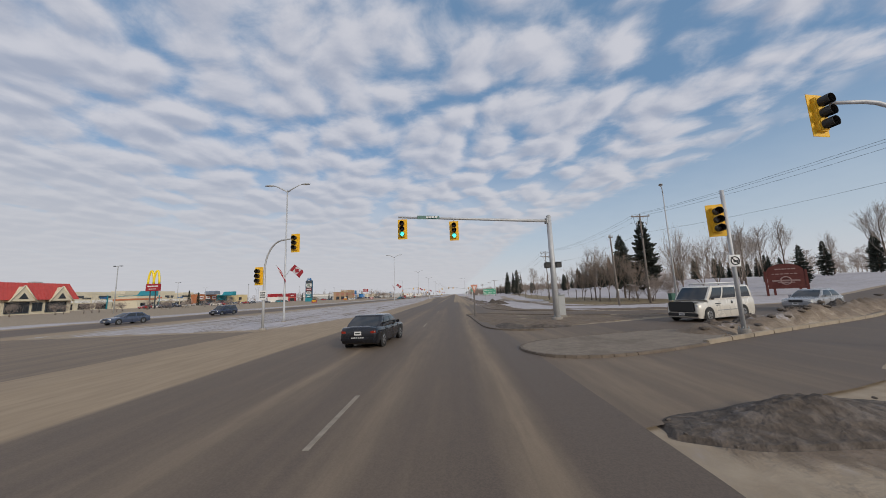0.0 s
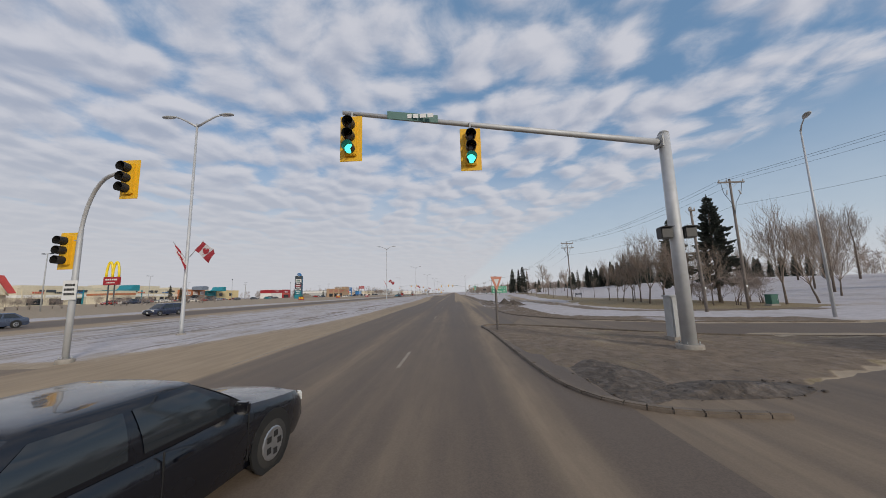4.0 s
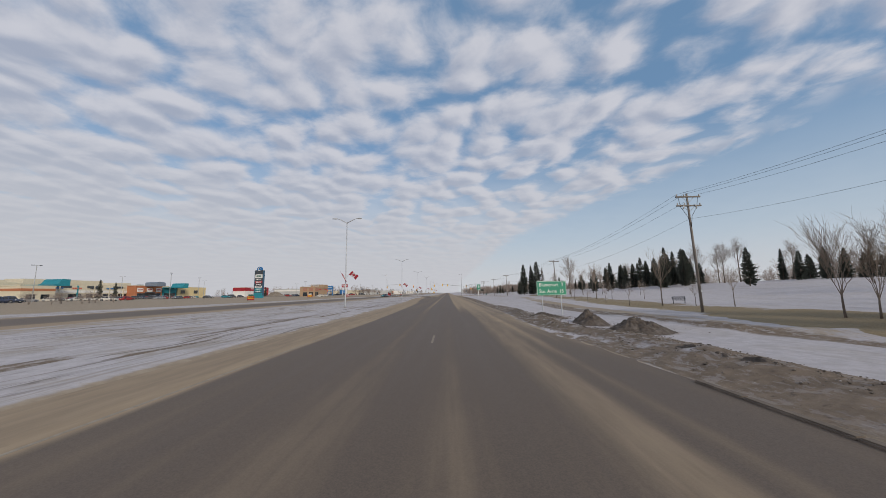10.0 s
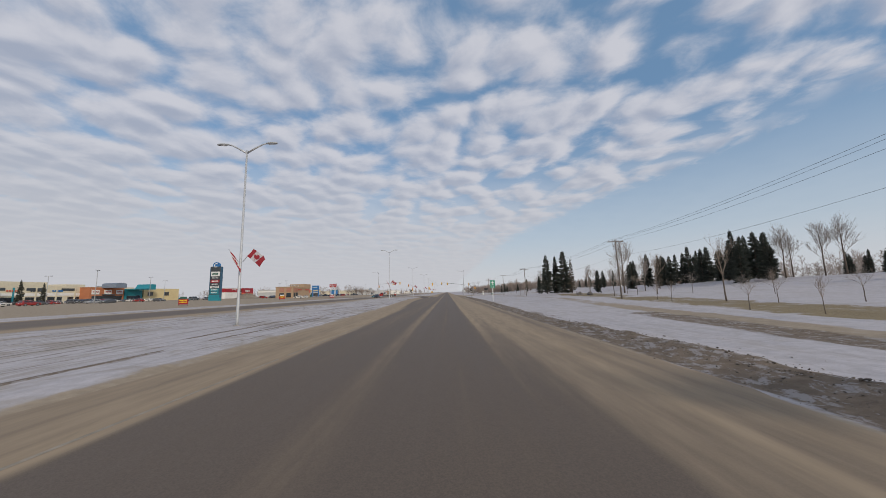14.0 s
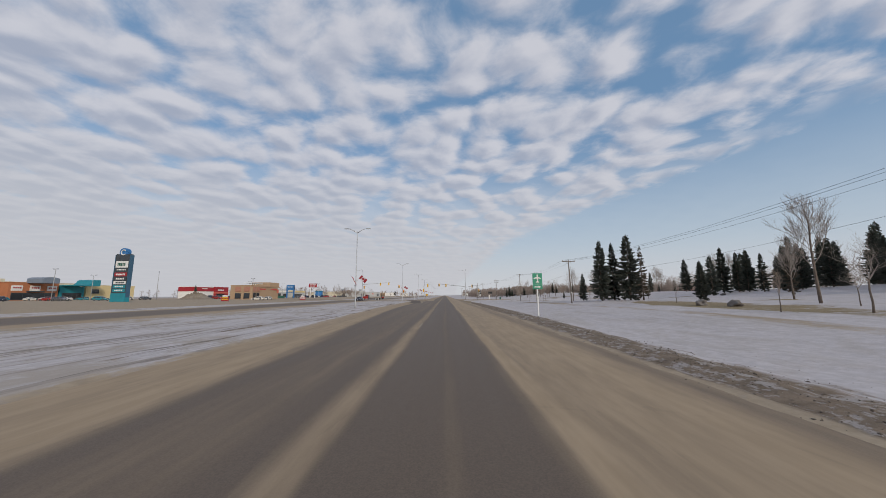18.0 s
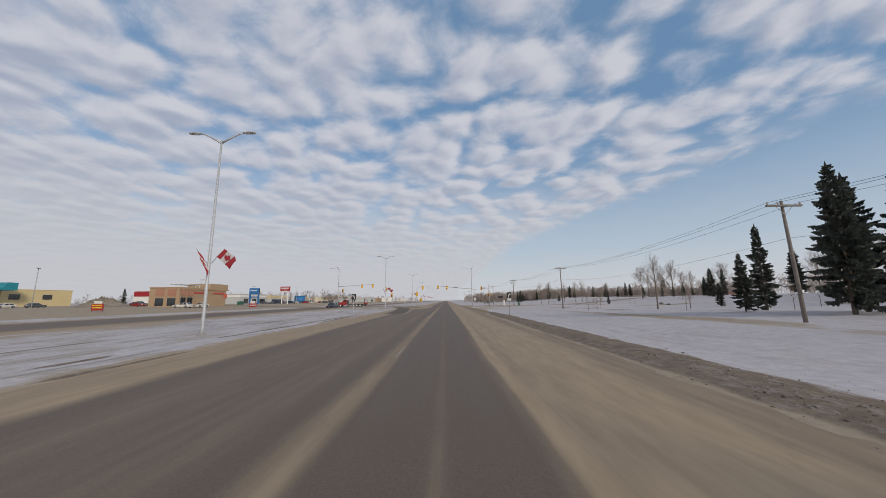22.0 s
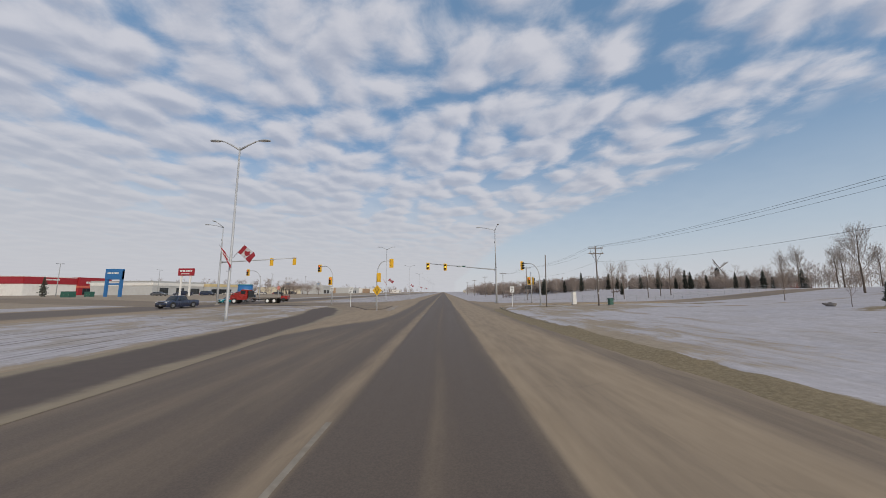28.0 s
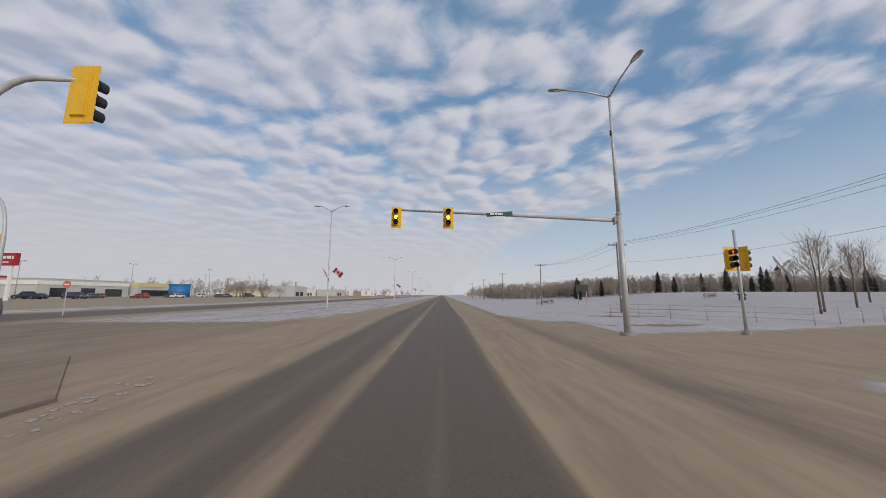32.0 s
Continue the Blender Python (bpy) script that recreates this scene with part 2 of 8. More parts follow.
def ground_material():
    m = bpy.data.materials.new("winter_ground")
    m.use_nodes = True
    w = Tree(m.node_tree)
    co = w.n("ShaderNodeTexCoord").outputs["Object"]
    a = lambda key: w.n("ShaderNodeAttribute", attribute_name=key).outputs["Fac"]
    fine = w.noise(co, 2.2, 6.0, 0.65)
    mid = w.noise(w.mapping(co, scale=(0.34, 0.2, 1)), 1.0, 6.0, 0.65, 1.2)
    big = w.noise(co, 0.06, 4.0, 0.6)
    blot = w.noise(w.mapping(co, scale=(0.22, 0.1, 1)), 1.0, 5.0, 0.65, 0.8)
    grit = w.noise(co, 9.0, 5.0, 0.7)
    tracks = w.noise(w.mapping(co, scale=(1.3, 0.12, 1)), 1.0, 5.0, 0.65, 1.5)
    snow = w.mix(w.smooth(fine, 0.35, 0.7), (0.44, 0.412, 0.417), (0.535, 0.502, 0.512))
    snow = w.mix(w.math("MULTIPLY", w.smooth(w.math("ADD", mid, w.math("MULTIPLY", w.math("SUBTRACT", blot, 0.5), 0.5)), 0.46, 0.64, 0.0, 0.68), w.smooth(w.n("ShaderNodeSeparateXYZ", {0: co}).outputs[0], 6.0, -6.0, 0.4, 1.0)), snow, (0.33, 0.28, 0.225))
    bend = w.n("ShaderNodeVectorMath", {0: co, 1: w.n("ShaderNodeVectorMath", {0: w.n("ShaderNodeTexNoise", {"Vector": co, "Scale": 0.06, "Detail": 2.0}).outputs["Color"], 1: (4, 0, 0)}, operation="MULTIPLY").outputs[0]}, operation="ADD").outputs[0]
    ruts = w.noise(w.mapping(bend, scale=(2.6, 0.035, 1)), 1.0, 2.0, 0.5, 0.2)
    snow = w.mix(w.math("MULTIPLY", w.smooth(w.math("ADD", ruts, w.math("MULTIPLY", w.math("SUBTRACT", fine, 0.5), 0.22)), 0.54, 0.62, 0.0, 0.75), w.math("MULTIPLY", w.smooth(blot, 0.40, 0.58, 0.1, 1.0), w.smooth(w.n("ShaderNodeSeparateXYZ", {0: co}).outputs[0], 2.0, -8.0, 0.13, 1.0))), snow, (0.135, 0.112, 0.095))
    snow = w.mix(w.smooth(grit, 0.52, 0.74, 0.0, 0.5), snow, (0.31, 0.265, 0.24))
    snow = w.mix(w.math("MULTIPLY", w.smooth(tracks, 0.50, 0.66, 0.0, 0.75), w.smooth(w.n("ShaderNodeSeparateXYZ", {0: co}).outputs[0], 4.0, -6.0, 0.10, 1.0)), snow, (0.35, 0.31, 0.28))
    dirt = w.mix(w.smooth(fine, 0.3, 0.7), (0.15, 0.114, 0.083), (0.235, 0.18, 0.132))
    clump = w.noise(co, 4.2, 7.0, 0.72, 0.3)
    dirt = w.mix(w.smooth(clump, 0.56, 0.66, 0.0, 0.55), dirt, (0.065, 0.05, 0.04))
    dirt = w.mix(w.math("MULTIPLY", w.math("MULTIPLY", w.smooth(w.n("ShaderNodeSeparateXYZ", {0: co}).outputs[1], 165, 130, 0.1, 0.85), w.smooth(w.n("ShaderNodeSeparateXYZ", {0: co}).outputs[1], 44, 62, 0.12, 1.0)), w.smooth(w.noise(w.mapping(co, scale=(1, 0.5, 1), loc=(7, 3, 0)), 3.2, 7.0, 0.75, 0.4), 0.51, 0.59)), dirt, (0.36, 0.33, 0.315))
    sand = w.mix(w.smooth(fine, 0.3, 0.7), (0.295, 0.234, 0.168), (0.378, 0.307, 0.225))
    grass = w.mix(w.smooth(grit, 0.3, 0.7), (0.20, 0.153, 0.088), (0.30, 0.235, 0.14))
    patch = w.math("ADD", w.math("MULTIPLY", fine, 0.35), w.math("ADD", w.math("MULTIPLY", mid, 0.65), w.math("MULTIPLY", tracks, 0.35)))
    patch = w.math("SUBTRACT", patch, 0.675)
    f_dirt = w.smooth(w.math("ADD", a("dirt"), w.math("MULTIPLY", patch, 1.15)), 0.40, 0.62)
    f_sand = w.smooth(w.math("ADD", a("sand"), w.math("MULTIPLY", patch, 1.1)), 0.40, 0.66)
    f_grass = w.smooth(w.math("ADD", a("grass"), w.math("MULTIPLY", w.math("ADD", patch, w.math("MULTIPLY", w.math("SUBTRACT", big, 0.5), 0.8)), 1.2)), 0.45, 0.60)
    c = w.mix(f_sand, snow, sand)
    c = w.mix(f_grass, c, grass)
    c = w.mix(f_dirt, c, dirt)
    bsdf = w.n("ShaderNodeBsdfPrincipled", {"Base Color": c, "Roughness": 0.9, "Specular IOR Level": 0.25})
    hgt = w.math("ADD", w.math("ADD", w.math("MULTIPLY", fine, 0.7), w.math("MULTIPLY", grit, 0.3)), w.math("MULTIPLY", w.math("MULTIPLY", clump, f_dirt), 2.6))
    b = w.n("ShaderNodeBump", {"Height": hgt, "Strength": 0.35, "Distance": 0.10})
    w.t.links.new(b.outputs[0], bsdf.inputs["Normal"])
    w.t.links.new(bsdf.outputs[0], w.n("ShaderNodeOutputMaterial").inputs[0])
    return m


def asphalt_material(name, lanes, early=None):
    """Dusty winter asphalt: wheel tracks run dark along y, sand lies between and beside them. lanes: (x, sand) steps across the road."""
    m = bpy.data.materials.new(name)
    m.use_nodes = True
    w = Tree(m.node_tree)
    co = w.n("ShaderNodeTexCoord").outputs["Object"]
    long = w.noise(w.mapping(co, scale=(1.5, 0.035, 1)), 1.0, 4.0, 0.6, 0.2)
    slow = w.noise(w.mapping(co, scale=(0.25, 0.03, 1)), 1.0, 3.0, 0.55)
    fine = w.noise(w.mapping(co, scale=(3.0, 0.45, 1)), 1.0, 6.0, 0.6)
    grit = w.noise(co, 40.0, 3.0, 0.7)
    x, y, _ = w.n("ShaderNodeSeparateXYZ", {0: co}).outputs
    xx = w.math("ADD", x, w.math("MULTIPLY", w.math("SUBTRACT", slow, 0.5), 0.7))
    if early:
        # the worn part widens to the left on the way to the turning lane
        xx = w.math("ADD", xx, w.math("MULTIPLY", w.math("SUBTRACT", w.smooth(y, 95, 172, 0.0, 3.3), w.smooth(y, 217, 238, 0.0, 3.3)), w.smooth(x, -6.5, -9.2, 0.0, 1.0)))
        xx = w.math("SUBTRACT", xx, w.math("MULTIPLY", w.math("SUBTRACT", w.smooth(y, 222, 240, 0.0, 0.9), w.smooth(y, 258, 285, 0.0, 0.9)), w.smooth(x, -4.9, -6.4, 0.0, 1.0)))
    lo, hi = lanes[0][0], lanes[-1][0]
    ramp = w.n("ShaderNodeValToRGB", {0: w.lin(xx, lo, hi)})
    els = ramp.color_ramp.elements
    while len(els) < len(lanes):
        els.new(0.5)
    for e, (px, s) in zip(els, lanes):
        e.position, e.color = (px - lo) / (hi - lo), (s, s, s, 1)
    across = ramp.outputs[0]
    if early:
        # before the lanes split the sand lies otherwise
        ramp2 = w.n("ShaderNodeValToRGB", {0: w.lin(xx, lo, hi)})
        els = ramp2.color_ramp.elements
        while len(els) < len(early):
            els.new(0.5)
        for e, (px, sv) in zip(els, early):
            e.position, e.color = (px - lo) / (hi - lo), (sv, sv, sv, 1)
        across = w.math("ADD", w.mix(w.smooth(y, 70, 105), ramp2.outputs[0], ramp.outputs[0]), w.math("SUBTRACT", w.smooth(y, 40, 58, 0.14, 0.0), w.math("ADD", w.math("MULTIPLY", w.smooth(x, 0.4, 2.0), w.smooth(y, 22, 38, 0.4, 0.0)), w.math("MULTIPLY", w.smooth(x, 1.2, 2.3), w.smooth(y, 50, 70, 0.5, 0.0)))))
    s = w.math("ADD", across, w.math("MULTIPLY", w.math("SUBTRACT", long, 0.5), 0.55))
    s = w.math("ADD", s, w.math("MULTIPLY", w.math("SUBTRACT", fine, 0.5), 0.16))
    dark = w.mix(w.smooth(grit, 0.3, 0.7), (0.107, 0.081, 0.062), (0.148, 0.113, 0.086))
    sand = w.mix(w.smooth(fine, 0.3, 0.7), (0.312, 0.236, 0.157), (0.376, 0.286, 0.192))
    c = w.mix(w.smooth(s, 0.1, 0.9), dark, sand)
    crack = w.n("ShaderNodeTexVoronoi", {"Vector": w.mapping(co, scale=(0.28, 0.12, 1)), "Scale": 1.0}, feature="DISTANCE_TO_EDGE").outputs["Distance"]
    c = w.mix(w.smooth(w.math("ADD", crack, w.math("MULTIPLY", w.math("SUBTRACT", fine, 0.5), 0.05)), 0.0, 0.004, 0.07, 0.0), c, (0.06, 0.055, 0.05))
    bsdf = w.n("ShaderNodeBsdfPrincipled", {"Base Color": c, "Roughness": w.lin(s, 0, 1, 0.62, 0.9), "Specular IOR Level": 0.3})
    b = w.n("ShaderNodeBump", {"Height": w.math("ADD", w.math("MULTIPLY", grit, 0.4), fine), "Strength": 0.12, "Distance": 0.02})
    w.t.links.new(b.outputs[0], bsdf.inputs["Normal"])
    w.t.links.new(bsdf.outputs[0], w.n("ShaderNodeOutputMaterial").inputs[0])
    return m


GROUND = ground_material()
ASPHALT = asphalt_material("dusty_asphalt", [(-16, 0.6), (-11.5, 0.85), (-9.5, 0.7), (-8.4, 0.9), (-7.5, 0.12), (-6.3, 0.34), (-4.9, 0.14), (-4.45, 0.55), (-4.15, 0.6), (-3.85, 0.04), (-3.4, 0.06), (-2.6, 0.1), (-2.3, 0.34), (-2.0, 0.1), (-1.1, 0.04), (-0.55, 0.4), (-0.38, 1.0), (-0.2, 1.0), (0.0, 0.66), (2.6, 0.85), (3.5, 0.45), (5.2, 0.75), (9.0, 0.9)],
                           [(-16, 0.5), (-11.5, 0.7), (-9.4, 0.62), (-8.4, 0.7), (-8.0, 0.85), (-7.6, 0.15), (-5.0, 0.08), (-4.0, 0.3), (-3.0, 0.05), (-1.6, 0.22), (-0.6, 0.04), (0.3, 0.1), (0.9, 0.45), (1.9, 0.5), (2.25, 0.8), (2.6, 0.5), (3.6, 0.62), (5.0, 0.7)])
ASPHALT_SB = asphalt_material("far_asphalt", [(-56, 0.8), (-51, 0.6), (-49, 0.15), (-46, 0.25), (-43, 0.1), (-39, 0.3), (-37.5, 0.7), (-34, 0.95)])
ASPHALT_X = asphalt_material("sandy_asphalt", [(-60, 0.45), (-20, 0.4), (-8, 0.42), (-5, 0.25), (0, 0.3), (4, 0.4), (12, 0.2), (60, 0.25)])
ASPHALT_B = asphalt_material("deeply_sanded_asphalt", [(-60, 0.5), (-20, 0.5), (-8, 0.6), (-5, 0.4), (0, 0.6), (6, 0.85), (40, 0.65), (60, 0.5)])
PAINT = material("worn_road_paint", (0.35, 0.30, 0.235), 0.9, 0, 0.3, 5.0, 0.9, (0.24, 0.195, 0.145), 1.6)


# ---------------------------------------------------------------- helpers of this place
def part(name, bm, mat, parent=None, label="", smooth=False):
    me = bpy.data.meshes.new(name)
    bm.normal_update()
    bm.to_mesh(me)
    bm.free()
    if smooth:
        me.polygons.foreach_set("use_smooth", [True] * len(me.polygons))
    for one in mat if isinstance(mat, (list, tuple)) else [mat]:
        me.materials.append(one)
    ob = new(name, me)
    if parent is not None:
        ob.parent = parent
    if label:
        ob["label"] = label
    return ob


def thing(name, at=(0, 0, 0), rz=0.0, label="", category="", group="", kind=""):
    ob = new(name)
    ob.empty_display_size = 0.2
    ob.matrix_basis = pose(*at, 0, 0, rz)
    return tagged(ob, label, category, group, kind)


def bm_new():
    return bmesh.new()


def add_box(bm, c, s, rz=0.0, bevel=0.0, mi=0):
    """A box with its centre and full size; optionally bevelled edges."""
    r = bmesh.ops.create_cube(bm, size=1.0, matrix=Matrix.Translation(c) @ Matrix.Rotation(rz, 4, "Z") @ Matrix.Diagonal((*s, 1)))
    vs = r["verts"]
    if bevel:
        es = list({e for v in vs for e in v.link_edges})
        out = bmesh.ops.bevel(bm, geom=es, offset=bevel, segments=2, affect="EDGES")
        for f in out["faces"]:
            f.material_index = mi
        vs = out["verts"]
    if mi:
        for f in {f for v in vs for f in v.link_faces}:
            f.material_index = mi
    return vs


def add_tube(bm, pts, radii, seg=8, caps=True):
    """A round bar along points, with a radius at each."""
    pts = [Vector(p) for p in pts]
    if not isinstance(radii, (list, tuple)):
        radii = [radii] * len(pts)
    rings = []
    side = None
    for i, p in enumerate(pts):
        d = (pts[min(i + 1, len(pts) - 1)] - pts[max(i - 1, 0)]).normalized()
        if side is None:
            side = d.orthogonal().normalized()
        side = (side - d * side.dot(d)).normalized()
        up = d.cross(side)
        rings.append([bm.verts.new(p + (side * math.cos(k * math.tau / seg) + up * math.sin(k * math.tau / seg)) * radii[i]) for k in range(seg)])
    for a, b in zip(rings, rings[1:]):
        for k in range(seg):
            bm.faces.new((a[k], a[(k + 1) % seg], b[(k + 1) % seg], b[k]))
    if caps:
        bm.faces.new(rings[0][::-1])
        bm.faces.new(rings[-1])


def add_prism(bm, poly, z0, z1, frame_m=None):
    """A flat outline in x, y raised from z0 to z1, then moved by a matrix."""
    m = frame_m or Matrix.Identity(4)
    lo = [bm.verts.new(m @ Vector((x, y, z0))) for x, y in poly]
    hi = [bm.verts.new(m @ Vector((x, y, z1))) for x, y in poly]
    n = len(poly)
    bm.faces.new(lo[::-1])
    bm.faces.new(hi)
    for k in range(n):
        bm.faces.new((lo[k], lo[(k + 1) % n], hi[(k + 1) % n], hi[k]))


UPRIGHT = Matrix(((1, 0, 0, 0), (0, 0, -1, 0), (0, 1, 0, 0), (0, 0, 0, 1)))   # outline in x, z; front faces -y


def box_part(name, c, s, mat, parent, label="", bevel=0.0, rz=0.0):
    bm = bm_new()
    add_box(bm, c, s, rz, bevel)
    return part(name, bm, mat, parent, label)


def tube_part(name, pts, radii, mat, parent, label="", seg=8):
    bm = bm_new()
    add_tube(bm, pts, radii, seg)
    return part(name, bm, mat, parent, label, smooth=seg > 5)


def prism_part(name, poly, z0, z1, mat, parent, label="", m=None):
    bm = bm_new()
    add_prism(bm, poly, z0, z1, m)
    return part(name, bm, mat, parent, label)


def text_part(name, body, size, mat, parent, at, label="", rz=0.0, align="CENTER"):
    """Letters as a mesh, upright, read from -y."""
    cu = bpy.data.curves.new(name, "FONT")
    cu.body, cu.size, cu.extrude, cu.align_x, cu.align_y, cu.resolution_u = body, size, 0.004, align, "CENTER", 2
    tmp = bpy.data.objects.new(name, cu)
    scene.collection.objects.link(tmp)
    me = bpy.data.meshes.new_from_object(tmp.evaluated_get(bpy.context.evaluated_depsgraph_get()))
    bpy.data.objects.remove(tmp)
    bpy.data.curves.remove(cu)
    me.materials.clear()
    me.materials.append(mat)
    ob = new(name, me)
    ob.parent = parent
    ob.matrix_basis = pose(*at, 90, 0, rz)
    if label:
        ob["label"] = label
    return ob


def smoothstep(a, b, x):
    t = np.clip((x - a) / (b - a), 0, 1)
    return t * t * (3 - 2 * t)


_rng = np.random.RandomState(7)
_lat = _rng.rand(256, 256)


def vnoise(x, y):
    """Value noise on a lattice, 0 to 1."""
    xi, yi = np.floor(x).astype(int), np.floor(y).astype(int)
    fx, fy = x - xi, y - yi
    fx, fy = fx * fx * (3 - 2 * fx), fy * fy * (3 - 2 * fy)
    g = lambda i, j: _lat[i & 255, j & 255]
    return (g(xi, yi) * (1 - fx) + g(xi + 1, yi) * fx) * (1 - fy) + (g(xi, yi + 1) * (1 - fx) + g(xi + 1, yi + 1) * fx) * fy


def fbm(x, y, octaves=4):
    out, amp, tot = 0, 1.0, 0.0
    for k in range(octaves):
        out = out + amp * vnoise(x * 2**k + 17.3 * k, y * 2**k + 9.1 * k)
        tot += amp
        amp *= 0.5
    return out / tot


def land(x, y):
    """The broad lie of the land, without the roads."""
    x, y = np.asarray(x, float), np.asarray(y, float)
    right = np.interp(y, [62, 76, 100, 125, 165, 190, 205, 225], [0.0, 0.08, 0.28, 0.5, 0.58, 0.3, 0.2, 0.0]) * smoothstep(9, 20, x)
    right = right + np.interp(y, [50, 80, 170, 195], [0.1, 0.35, 0.4, 0.0]) * smoothstep(20, 29, x) + 3.0 * smoothstep(36, 98, x) + 0.7 * smoothstep(30, 60, x) * (fbm(x * 0.03 + 5, y * 0.03, 2) - 0.5)
    right = right + 0.8 * np.exp(-(((x - 36) / 9) ** 2 + ((y - 232) / 9) ** 2))
    right = right + 0.35 * smoothstep(26, 36, x) * np.exp(-(((y - 130) / 24) ** 2))
    left = 1.2 * smoothstep(-45, -95, x)
    left = left + 3.0 * smoothstep(-300, -900, x)
    return np.where(x > 0, right, left)


# ---------------------------------------------------------------- ground
def right_edge(y):
    """Right edge of the northbound pavement."""
    return np.interp(y, [-60, 2, 4, 20, 33, 36, 40, 44, 52, 57, 62, 70, 80, 95, 123, 135, 190, 214, 232, 246, 256, 275, 285, 400], [2.2, 2.2, 2.3, 2.0, 1.3, 2.9, 4.2, 4.25, 4.25, 4.0, 3.4, 3.7, 4.2, 3.8, 3.8, 4.1, 4.0, 4.2, 3.5, 3.7, 7.0, 7.0, 3.4, 3.2])


def left_edge(y):
    """Left edge of the northbound pavement, where the snow of the median begins."""
    return np.interp(y, [-60, 26, 30, 40, 60, 90, 110, 130, 150, 165, 205, 226, 236, 248, 262, 272, 282, 300], [-11.5, -14, -12.6, -10.5, -10.4, -10.8, -11.3, -12.2, -13.3, -14.2, -14.5, -14.6, -16, -19, -20, -19, -13.5, -11.6])


def seg_dist(x, y, pts):
    best = np.full(np.shape(x), 1e9)
    for (ax, ay), (bx, by) in zip(pts, pts[1:]):
        dx, dy = bx - ax, by - ay
        t = np.clip(((x - ax) * dx + (y - ay) * dy) / (dx * dx + dy * dy), 0, 1)
        best = np.minimum(best, np.hypot(x - ax - t * dx, y - ay - t * dy))
    return best


# carriageways away from the main road: centre line and half width
EAST_A = [(-2, 7.5), (2, 8.4), (7, 10.0), (14, 12.9), (30, 21), (60, 36), (140, 68)]
EAST_A2 = [(0, 16.4), (6, 17.3), (12, 19.6), (20, 23.0), (28, 27.0), (60, 43.5), (140, 76)]
SLIP_A = [(2.0, 47), (3.8, 40), (7.4, 34.4), (13, 30.8), (21, 29), (32, 30.5), (60, 45)]
SLIP_IN = [(0.4, 37.8), (2.8, 36.4), (5.4, 34.4), (8.2, 31.9), (12, 29.6)]
EAST_B = [(0, 264), (10, 264.2), (20, 266.2), (40, 272), (80, 281), (300, 325)]
WEST_B = [(-8, 268), (-60, 268), (-300, 262)]
WEST_A = [(0, 12), (-60, 12), (-300, 6)]
PATHWAY = [(60, 60), (34, 42), (22, 46), (15.5, 60), (14.5, 85), (16.5, 110), (19, 135), (18, 165), (17, 195), (16.5, 230), (18, 247), (40, 254), (90, 262)]
LANES = ((EAST_A, 2.5), (EAST_A2, 2.9), (SLIP_A, 2.3), (EAST_B, 4.7), (WEST_B, 9.0), (WEST_A, 11.0), (SLIP_IN, 1.5))


def poly_in(x, y, poly):
    inside = np.zeros(np.shape(x), bool)
    n = len(poly)
    for k in range(n):
        (ax, ay), (bx, by) = poly[k], poly[(k + 1) % n]
        cross = ((ay > y) != (by > y)) & (x < (bx - ax) * (y - ay) / (by - ay + 1e-12) + ax)
        inside ^= cross
    return inside


def paved_depth(x, y):
    """How far inside a carriageway a place lies (metres, negative outside)."""
    d = np.minimum(right_edge(y) - x, x - left_edge(y))
    d = np.maximum(d, np.minimum(x + 51.5, -34.5 - x))
    for pts, half in LANES:
        d = np.maximum(d, half - seg_dist(x, y, pts))
    d = np.maximum(d, np.minimum(np.minimum(x + 52, 2.2 - x), np.minimum(y + 12, 24.5 - y)))
    d = np.maximum(d, np.minimum(np.minimum(x + 52, 8 - x), np.minimum(y - 259, 277 - y)))
    return d


